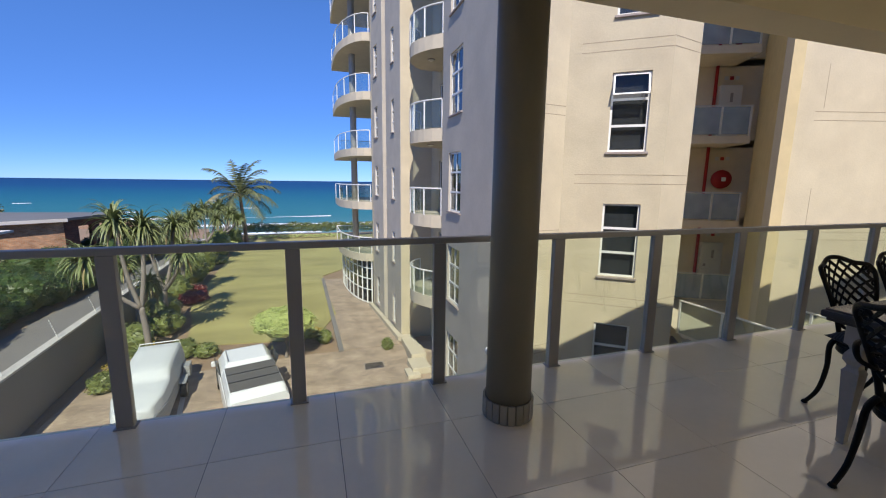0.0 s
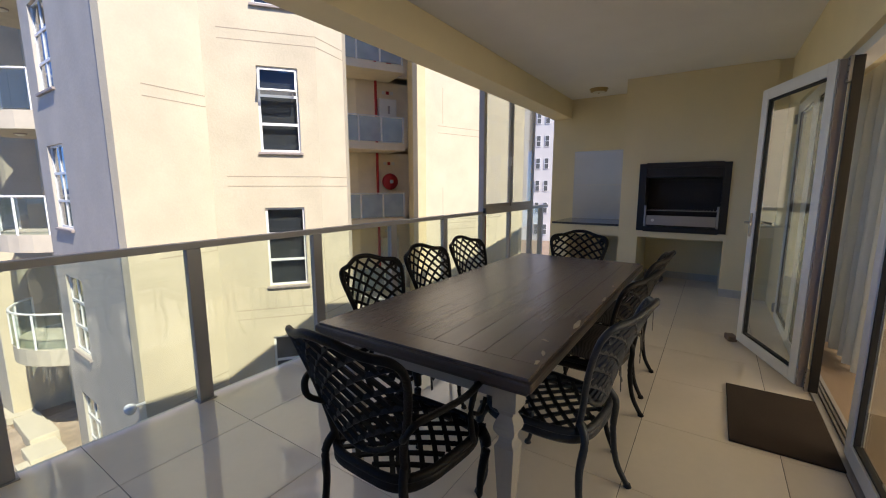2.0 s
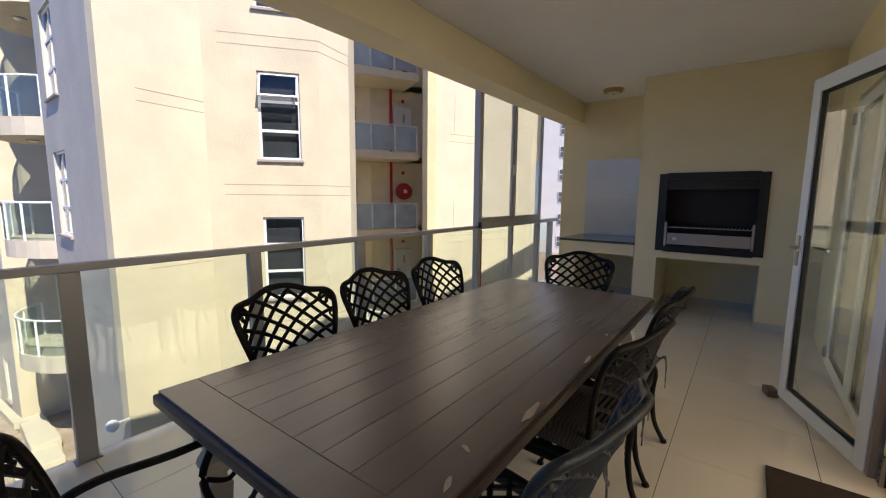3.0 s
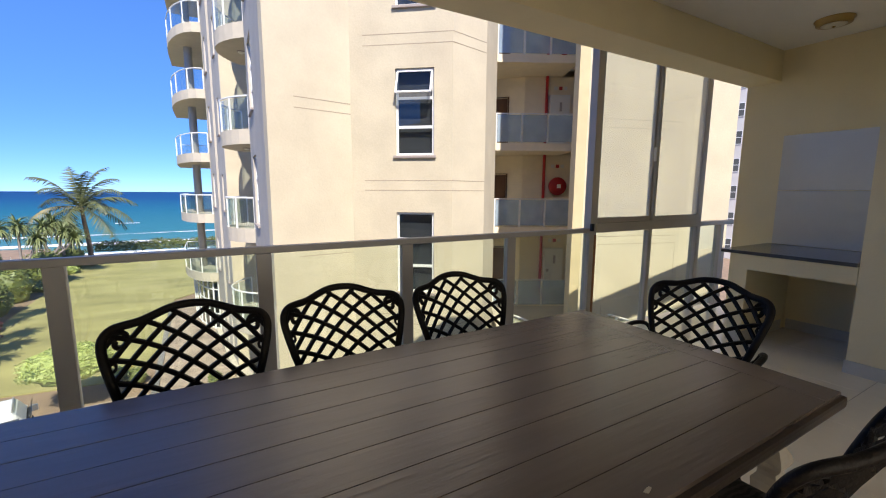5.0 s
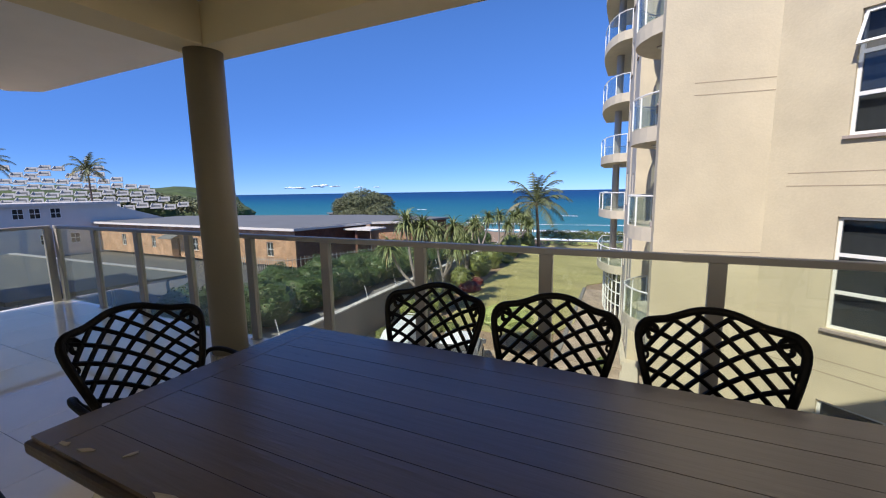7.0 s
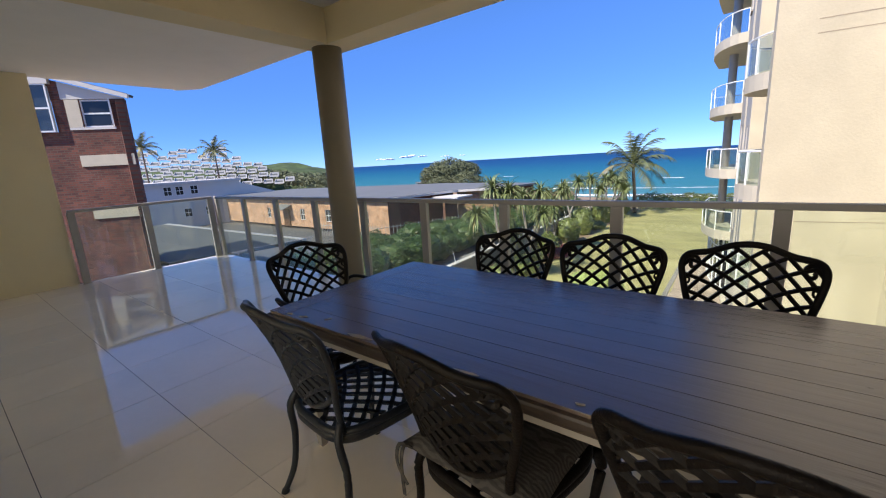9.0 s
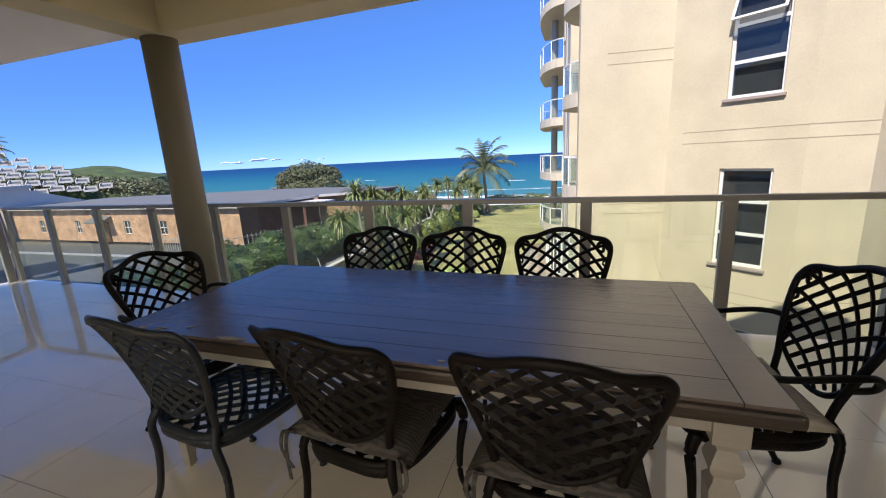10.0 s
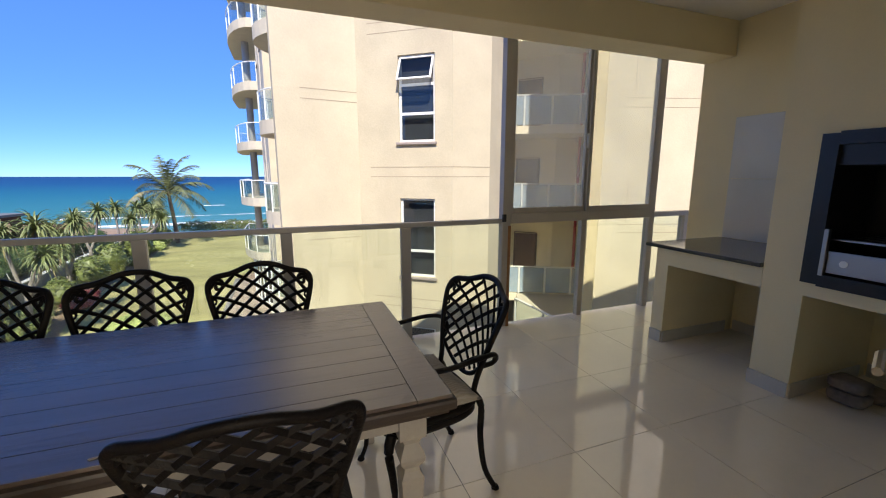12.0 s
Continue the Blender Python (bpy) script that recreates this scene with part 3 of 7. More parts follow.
# glazed screen at the braai end
scr = thing("glazed_screen", "weathered grey aluminium sliding glass screen above the balustrade", "glass screen")
for n, a in (("post", (7.62, 7.70, 3.76, 3.84, 0, CEILZ)), ("post", (8.525, 8.58, 3.77, 3.83, 0, 1.0)), ("post", (9.405, 9.475, 3.76, 3.84, 0, CEILZ)), ("post", (9.93, 10.0, 3.76, 3.84, 0, 1.0)),
             ("rail", (7.70, 9.405, 3.75, 3.85, 1.0, 1.09)), ("rail", (9.475, 10.25, 3.76, 3.84, 1.0, 1.05)), ("rail", (7.70, 9.405, 3.76, 3.84, CEILZ - 0.06, CEILZ - 0.003)),
             ("sash_frame", (7.702, 7.74, 3.785, 3.825, 1.09, CEILZ - 0.06)), ("sash_frame", (8.53, 8.56, 3.785, 3.825, 1.09, CEILZ - 0.06)), ("sash_frame", (8.55, 8.585, 3.755, 3.783, 1.09, CEILZ - 0.06)),
             ("sash_frame", (9.375, 9.403, 3.755, 3.783, 1.09, CEILZ - 0.06)), ("sash_frame", (7.74, 8.53, 3.785, 3.825, 1.09, 1.14)), ("sash_frame", (8.585, 9.375, 3.755, 3.783, 1.09, 1.14))):
    part(n, bx(*a, bevel=0.003), ALU2, scr)
for a in ((7.74, 8.53, 3.80, 3.806, 1.14, CEILZ - 0.06), (8.585, 9.375, 3.766, 3.772, 1.14, CEILZ - 0.06)):
    part("pane", bx(*a), GLASS_FILM, scr)
for a in ((7.705, 8.52, 3.797, 3.805, 0.02, 1.0), (8.585, 9.40, 3.797, 3.805, 0.02, 1.0), (9.48, 9.925, 3.797, 3.805, 0.02, 1.0)):
    part("pane", bx(*a), GLASS_RAIL, scr)
part("rust_streak", bx(7.675, 7.703, 3.755, 3.759, 0.0, 0.98), RUST, scr, "rust-stained post face")
part("latch", bx(8.535, 8.556, 3.762, 3.784, 1.7, 1.84, bevel=0.004), WHITE, scr)
part("clip", bx(7.605, 7.64, 3.73, 3.755, 1.02, 1.09, bevel=0.004), BLACK, scr)

# braai chimney breast and counter
CHX, CHY0, CHY1 = 8.76, 0.62, 2.21
ch = thing("braai_breast", "beige plastered chimney breast with an open storage niche below the braai", "chimney breast", kind="structure")
b = bmesh.new()
box(b, CHX, XB - 0.002, CHY0, 0.985, 0, CEILZ - 0.002)
box(b, CHX, XB - 0.002, 1.965, CHY1, 0, CEILZ - 0.002)
box(b, CHX, XB - 0.002, 0.985, 1.965, 1.68, CEILZ - 0.002)
box(b, CHX, XB - 0.002, 0.985, 1.965, 0.70, 0.79)
part("body", b, WALL_IN, ch)
tagged(part("wall_return", bx(CHX + 0.03, XB, 0.5, 0.617, 0, CEILZ - 0.002), WALL_IN), "plain plaster return beside the chimney breast", "wall", kind="structure")
for a in ((CHX - 0.012, CHX - 0.001, CHY0, 0.985, 0, 0.1), (CHX - 0.012, CHX - 0.001, 1.965, CHY1, 0, 0.1), (CHX, XB - 0.1, 1.953, 1.964, 0, 0.1), (XB - 0.014, XB - 0.003, 0.99, 1.95, 0, 0.1), (CHX, XB - 0.1, CHY1 + 0.001, CHY1 + 0.012, 0, 0.1)):
    part("skirting", bx(*a), SKIRT, ch)

br = thing("braai", "black built-in steel braai with a stainless lower tray and grill", "braai")
b = bmesh.new()
f = 0.065
box(b, CHX - 0.02, CHX + 0.06, 0.985 - 0.02, 0.985 + f, 0.79, 1.68)
box(b, CHX - 0.02, CHX + 0.06, 1.965 - f, 1.965 + 0.02, 0.79, 1.68)
box(b, CHX - 0.02, CHX + 0.06, 0.985 + f, 1.965 - f, 1.68 - f, 1.69)
box(b, CHX - 0.02, CHX + 0.06, 0.985 + f, 1.965 - f, 0.78, 0.79 + f)
part("frame", b, BLACK, br)
fbx = new("firebox")
fbx.parent = br
for a in ((CHX + 0.5, CHX + 0.52, 1.0, 1.95, 0.8, 1.67), (CHX + 0.06, CHX + 0.5, 1.0, 1.02, 0.8, 1.67), (CHX + 0.06, CHX + 0.5, 1.93, 1.95, 0.8, 1.67), (CHX + 0.06, CHX + 0.5, 1.02, 1.93, 0.8, 0.82), (CHX + 0.06, CHX + 0.5, 1.02, 1.93, 1.5, 1.66)):
    part("steel_panel", bx(*a), BLACK, fbx)
part("ash_tray_front", bx(CHX - 0.01, CHX + 0.01, 1.08, 1.87, 0.87, 1.0, bevel=0.004), STEEL, br, "stainless tray front")
part("badge", lathe(bmesh.new(), [(0.02, 0), (0.02, 0.004)], 16, pose(CHX - 0.01, 1.79, 0.935, 0, -90, 0)), WHITE, br)
for y in (1.065, 1.885):
    part("side_bracket", bx(CHX - 0.03, CHX, y - 0.012, y + 0.012, 0.85, 1.13, bevel=0.004), STEEL, br)
gr = part("grill", bx(CHX + 0.04, CHX + 0.05, 1.06, 1.89, 1.06, 1.07), STEEL, br)
for k in range(22):
    part("grill_bar", tube(bmesh.new(), [(CHX + 0.05, 1.08 + k * 0.0365, 1.066), (CHX + 0.45, 1.08 + k * 0.0365, 1.066)], 0.003, 5), STEEL, gr)
part("hood_lip", bx(CHX + 0.01, CHX + 0.05, 1.05, 1.9, 1.5, 1.616), BLACK, br)

ct = thing("braai_counter", "dark granite worktop on a beige plastered open base beside the braai", "counter")
part("worktop", bx(CHX - 0.03, XB - 0.002, CHY1 + 0.002, 3.16, 0.83, 0.86, bevel=0.004), GRANITE, ct)
b = bmesh.new()
box(b, CHX, XB - 0.003, 2.94, 3.06, 0, 0.829)
box(b, CHX, CHX + 0.1, CHY1 + 0.003, 2.94, 0.69, 0.829)
part("base", b, WALL_IN, ct)
for a in ((CHX - 0.012, CHX - 0.001, 2.94, 3.06, 0, 0.1), (CHX, XB - 0.1, 2.928, 2.939, 0, 0.1), (XB - 0.014, XB - 0.004, CHY1 + 0.02, 2.92, 0, 0.1)):
    part("skirting", bx(*a), SKIRT, ct)
sp = thing("splashback", "two pale grey glossy wall tiles above the counter", "splashback", pose(XB, 0, 0))
for z in (0.862, 1.412):
    part("tile", bx(-0.012, -0.001, 2.36, 3.12, z, z + 0.546, bevel=0.002), mat("pale_grey_wall_tile", (0.62, 0.60, 0.56), 0.12, vary=0.04, bump=0), sp)
bag = thing("charcoal_bags", "crumpled paper charcoal bags lying in the niche under the braai", "bags", pose(9.05, 1.78, 0) @ Matrix.Diagonal((0.62, 0.62, 0.72, 1)))
for k, (dx, dy, z) in enumerate(((0, 0, 0.07), (0.02, 0.02, 0.18), (0.28, -0.05, 0.07))):
    b = bmesh.new()
    bmesh.ops.create_uvsphere(b, u_segments=24, v_segments=14, radius=1)
    for v in b.verts:
        c = v.co
        c.x, c.y, c.z = [math.copysign(abs(q) ** 0.55, q) for q in c]
        c *= 1 + 0.09 * noise.noise(c * 2.2 + Vector((k * 5, 0, 0)))
        v.co = (c.x * 0.13, c.y * 0.16, c.z * 0.06)
    bmesh.ops.translate(b, verts=b.verts, vec=(dx, dy, z))
    part("bag", b, mat("brown_grey_paper", (0.20, 0.17, 0.15), 0.9, vary=0.3, scale=20, bump=0.5), bag, smooth=True)

# ceiling fittings
lamp = thing("ceiling_light", "brass ceiling light with opal glass on the balcony ceiling", "ceiling light", pose(9.1, 2.66, CEILZ))
part("base", lathe(bmesh.new(), [(0.085, -0.045), (0.115, -0.04), (0.12, -0.012), (0.13, -0.008), (0.13, 0)], 28), BRASS, lamp, smooth=True)
part("diffuser", lathe(bmesh.new(), [(0.012, -0.056), (0.06, -0.053), (0.084, -0.0455)], 28), OPAL, lamp, smooth=True)
part("finial", lathe(bmesh.new(), [(0.004, -0.066), (0.012, -0.062), (0.012, -0.056)], 12), BRASS, lamp)
dl = thing("downlight", "small round recessed downlight in the balcony ceiling", "downlight", pose(5.92, 2.09, CEILZ))
part("ring", lathe(bmesh.new(), [(0.03, -0.001), (0.045, -0.008), (0.05, 0)], 24), STEEL, dl, smooth=True)
part("lens", lathe(bmesh.new(), [(0.028, -0.004), (0.028, 0)], 20), OPAL, dl)


# ---- sliding and folding doors ----
def leaf(parent, name, width, height, m, handle=False):
    lf = new(name)
    lf.parent = parent
    lf.matrix_basis = m
    s = 0.085
    b = bmesh.new()
    for a in ((0, s, 0, height), (width - s, width, 0, height), (s, width - s, 0, s), (s, width - s, height - s, height)):
        box(b, a[0], a[1], -0.025, 0.025, a[2], a[3], bevel=0.004)
    part("frame", b, WHITE, lf)
    b = bmesh.new()
    for a in ((s, s + 0.014, s, height - s), (width - s - 0.014, width - s, s, height - s), (s + 0.014, width - s - 0.014, s, s + 0.014), (s + 0.014, width - s - 0.014, height - s - 0.014, height - s)):
        box(b, a[0], a[1], -0.015, 0.015, a[2], a[3])
    part("gasket", b, TYRE, lf)
    part("pane", bx(s + 0.002, width - s - 0.002, -0.004, 0.004, s + 0.002, height - s - 0.002), GLASS, lf)
    if handle:
        for sgn in (-1, 1):
            b = bmesh.new()
            box(b, width - 0.06, width - 0.03, sgn * 0.026, sgn * 0.036, 0.93, 1.13, bevel=0.004)
            tube(b, [(width - 0.045, sgn * 0.03, 1.05), (width - 0.045, sgn * 0.07, 1.05), (width - 0.06, sgn * 0.078, 1.05), (width - 0.16, sgn * 0.078, 1.045)], 0.009, 8)
            part("handle", b, STEEL, lf, "brushed steel lever handle")
    return lf


doors = thing("folding_doors", "white aluminium folding glass doors, one pair of leaves folded open onto the terrace", "door")
b = bmesh.new()
box(b, OPEN_X0, OPEN_X1, 0.36, 0.46, 2.14, 2.2)
box(b, OPEN_X1 - 0.05, OPEN_X1, 0.36, 0.46, 0, 2.14)
box(b, OPEN_X0, OPEN_X0 + 0.05, 0.36, 0.46, 0, 2.14)
part("frame", b, WHITE, doors)
part("track", bx(OPEN_X0, OPEN_X1, 0.36, 0.47, -0.002, 0.014), ALU, doors, "grey floor track")
b = bmesh.new()
for k in range(3):
    box(b, OPEN_X0 + 0.01, OPEN_X1 - 0.01, 0.385 + 0.022 * k, 0.39 + 0.022 * k, 0.014, 0.022)
part("track_ribs", b, BLACK, doors)
HX, HY = 6.17, 0.53
fold = math.degrees(math.atan2(0.83 - 0.53, 6.98 - 6.17))
leaf(doors, "door_leaf", 0.865, 2.12, pose(HX, HY, 0.03, 0, 0, fold), handle=True)
leaf(doors, "door_leaf", 0.86, 2.12, pose(7.91, 0.485, 0.03, 0, 0, 180))
leaf(doors, "door_leaf", 0.83, 2.12, pose(7.04, 0.485, 0.03, 0, 0, 180))
leaf(doors, "door_leaf", 1.0, 2.12, pose(5.36, 0.43, 0.03, 0, 0, 180))
leaf(doors, "door_leaf", 0.74, 2.12, pose(4.35, 0.40, 0.03, 0, 0, 180))


def folding_hinge(x, y, z, w, h):
    hg = part("hinge", bx(x - w / 2, x + w / 2, y - 0.012, y + 0.012, z - h / 2, z + h / 2, bevel=0.004), STEEL, doors, "grey steel folding hinge")
    b = bmesh.new()
    lathe(b, [(0.011, -h / 2), (0.011, h / 2)], 10, pose(x, y - 0.012, z))
    for k in range(1, 4):
        lathe(b, [(0.0125, -0.002), (0.0125, 0.002)], 10, pose(x, y - 0.012, z - h / 2 + h * k / 4))
    part("knuckle", b, ALU, hg)
    b = bmesh.new()
    for sx in (-0.36, 0.36):
        for k in range(4):
            lathe(b, [(0.005, 0), (0.005, 0.003)], 8, pose(x + sx * w, y + 0.012, z - h * 0.36 + h * 0.24 * k, -90, 0, 0))
    part("screw", b, BLACK, hg)


for z in (0.10, 2.07):
    folding_hinge(HX - 0.045, HY - 0.03, z, 0.09, 0.15)
for z in (0.14, 2.02):
    folding_hinge(7.915, 0.515, z, 0.05, 0.09)
# meeting stiles between the open leaf and the closed ones
for k, (x0, x1, y0, y1, mt) in enumerate(((6.138, 6.164, 0.462, 0.545, SILL), (6.116, 6.136, 0.455, 0.50, BLACK), (6.094, 6.114, 0.45, 0.505, WALL_IN), (6.074, 6.092, 0.445, 0.495, BLACK), (6.168, 6.205, 0.455, 0.505, ALU))):
    part("meeting_stile", bx(x0, x1, y0, y1, 0.18 if k in (1, 2) else 0.03, 1.99 if k in (1, 2) else 2.14, bevel=0.003), mt, doors)
cur = thing("curtain", "white sheer curtain hanging in folds inside the door opening", "curtain", pose(7.35, 0.16, 0, 0, 0, 4))
b = bmesh.new()
rows_ = []
for z in (0.02, 0.6, 1.3, 2.35):
    rows_.append([b.verts.new((-0.72 + i * 0.012, (0.045 + 0.012 * math.sin(i * 0.13)) * math.sin(i * 0.42 + 0.3 * z) * (1.2 - z * 0.2), z)) for i in range(120)])
for r, s in zip(rows_, rows_[1:]):
    for i in range(119):
        b.faces.new((r[i], r[i + 1], s[i + 1], s[i]))
part("cloth", b, CURTAIN, cur, smooth=True)

dm = part("doormat", bx(5.2, 5.98, 0.47, 0.94, 0.0, 0.014, bevel=0.004), MAT_BROWN)
tagged(dm, "dark brown coir doormat lying before the door opening", "doormat")
ds = part("door_stop", bx(-0.06, 0.06, -0.035, 0.035, 0, 0.05, bevel=0.01), mat("worn_timber_wedge", (0.2, 0.14, 0.1), 0.8))
ds.matrix_world = pose(7.02, 0.89, 0, 0, 0, 15)
tagged(ds, "small worn wooden block holding the door leaf", "door stop")

# ---- table ----
TX0, TX1, TY0, TY1, TZ = 3.81, 6.245, 1.553, 2.612, 0.76
tb = thing("dining_table", "long dining table with dark-stained planks and pale turned legs", "table", pose(0, 0, 0))
BW = 0.13
n_pl = 9
ph = (TY1 - TY0 - 0.03) / n_pl
for k in range(n_pl):
    y = TY0 + 0.015 + k * ph
    part("plank", bx(TX0 + BW + 0.002, TX1 - BW - 0.002, y + 0.0009, y + ph - 0.0009, TZ - 0.028, TZ - random.random() * 0.0006, bevel=0.001), WOOD, tb)
for x0, x1 in ((TX0 + 0.015, TX0 + BW), (TX1 - BW, TX1 - 0.015)):
    part("breadboard_end", bx(x0, x1, TY0 + 0.015, TY1 - 0.015, TZ - 0.028, TZ, bevel=0.0015), WOOD, tb)
b = bmesh.new()
box(b, TX0, TX1, TY0, TY1, TZ - 0.05, TZ - 0.012, bevel=0.011)
box(b, TX0 + 0.02, TX1 - 0.02, TY0 + 0.02, TY1 - 0.02, TZ - 0.07, TZ - 0.045, bevel=0.008)
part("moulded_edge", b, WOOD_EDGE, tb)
b = bmesh.new()
for a in ((TX0 + 0.12, TX1 - 0.12, TY0 + 0.1, TY0 + 0.125), (TX0 + 0.12, TX1 - 0.12, TY1 - 0.125, TY1 - 0.1), (TX0 + 0.1, TX0 + 0.125, TY0 + 0.1, TY1 - 0.1), (TX1 - 0.125, TX1 - 0.1, TY0 + 0.1, TY1 - 0.1)):
    box(b, *a, TZ - 0.15, TZ - 0.07)
part("apron", b, LEGPAINT, tb)
prof = [(0.015, 0), (0.021, 0.012), (0.020, 0.03), (0.041, 0.40), (0.043, 0.425), (0.030, 0.445), (0.028, 0.46), (0.044, 0.485), (0.047, 0.50), (0.042, 0.52), (0.027, 0.55), (0.036, 0.57), (0.050, 0.58), (0.050, 0.688)]
for x in (TX0 + 0.125, TX1 - 0.125):
    for y in (TY0 + 0.13, TY1 - 0.13):
        lg = part("leg", lathe(bmesh.new(), [(r * 1.3, z) for r, z in prof], 4, square=True), LEGPAINT, tb, "pale grey-white square-cut turned leg")
        lg.matrix_basis = pose(x, y, 0)
rng = random.Random(4)
for k, (x, y, l_, w_, a) in enumerate(((4.45, 1.585, 0.09, 0.012, 4), (4.95, 1.578, 0.05, 0.008, 2), (4.05, 1.60, 0.03, 0.008, 20), (4.18, 1.64, 0.02, 0.007, 70), (3.96, 1.59, 0.025, 0.01, 0), (5.3, 1.60, 0.02, 0.006, 10))):
    b = bmesh.new()
    n_ = 11
    vs = [b.verts.new((l_ * math.cos(2 * math.pi * i / n_) * rng.uniform(0.6, 1.1), w_ * math.sin(2 * math.pi * i / n_) * rng.uniform(0.5, 1.2), 0)) for i in range(n_)]
    b.faces.new(vs)
    r = bmesh.ops.extrude_face_region(b, geom=b.faces[:])
    bmesh.ops.translate(b, verts=[v for v in r["geom"] if isinstance(v, bmesh.types.BMVert)], vec=(0, 0, 0.0012))
    bmesh.ops.recalc_face_normals(b, faces=b.faces[:])
    part("paint_chip", b, CHIP, tb, "pale chipped patch").matrix_basis = pose(x, y, TZ + 0.0006, 0, 0, a)


# ---- chairs: local x across, y forward (the sitter looks along +y), origin on the floor under the seat's middle ----
def outline_back():
    half = [(0.0, 0.47), (0.066, 0.464), (0.125, 0.446), (0.165, 0.435), (0.205, 0.431), (0.243, 0.425), (0.266, 0.402), (0.267, 0.36), (0.246, 0.28), (0.217, 0.19), (0.19, 0.11), (0.18, 0.05), (0.178, 0.0)]
    return half


def inside_back(u, v):
    h = outline_back()
    if v < 0.06 + 2.4 * u * u or v > 0.47:
        return False
    for (u0, v0), (u1, v1) in zip(h, h[1:]):
        lo, hi = min(v0, v1), max(v0, v1)
        if v0 > v1 and lo <= v <= hi and abs(u) > u0 + (u1 - u0) * (v0 - v) / (v0 - v1) + 1e-6:
            return False
    return abs(u) < 0.262


def bend_back(u, v):
    """The back's plane, curved round the sitter and leaning back."""
    return Vector((u * 0.955, -0.215 - v * (0.17 + 0.43 * v) + 0.8 * u * u, 0.45 + v * 1.065))


def strip(bm, pts, width, thick, normal):
    """A flat bar along pts, width across its normal."""
    prev = None
    for i, p in enumerate(pts):
        d = (pts[min(i + 1, len(pts) - 1)] - pts[max(i - 1, 0)]).normalized()
        a = d.cross(normal).normalized() * width / 2
        nrm = a.cross(d).normalized() * thick / 2
        ring = [bm.verts.new(p + q) for q in (a + nrm, -a + nrm, -a - nrm, a - nrm)]
        if prev:
            for k in range(4):
                bm.faces.new((prev[k], prev[(k + 1) % 4], ring[(k + 1) % 4], ring[k]))
        else:
            bm.faces.new(ring[::-1])
        prev = ring
    bm.faces.new(prev)


def lattice_back():
    bm = bmesh.new()
    nrm = Vector((0, 1, -0.35)).normalized()
    for sgn in (-1, 1):
        for k in range(-3, 9):
            run = []
            for i in range(49):
                t = i / 48
                # arcs fan out of the lower corner and bow upwards
                u = -0.30 + 0.62 * t
                v = -0.16 + k * 0.066 + 0.60 * t * (1.22 - 0.52 * t) + 0.03
                if inside_back(u, v) and v < 0.455 - 0.18 * max(0, abs(u) - 0.15):
                    run.append(bend_back(sgn * u, v))
                else:
                    if len(run) > 2:
                        strip(bm, run, 0.016, 0.010, nrm)
                    run = []
            if len(run) > 2:
                strip(bm, run, 0.016, 0.010, nrm)
    return bm


def scroll(sgn):
    bm = bmesh.new()
    nrm = Vector((0, 1, -0.35)).normalized()
    pts = []
    for i in range(26):
        a = 0.4 + i * 0.26
        r = 0.034 - i * 0.00105
        pts.append(bend_back(sgn * (0.222 + r * math.cos(a)), 0.385 + r * math.sin(a)))
    strip(bm, pts, 0.016, 0.010, nrm)
    return bm


def rosette(sgn):
    bm = bmesh.new()
    nrm = Vector((0, 1, -0.35)).normalized()
    ring = [bend_back(sgn * (0.243 + 0.013 * math.cos(2 * math.pi * i / 14)), 0.315 + 0.013 * math.sin(2 * math.pi * i / 14)) for i in range(15)]
    strip(bm, ring, 0.009, 0.009, nrm)
    return bm


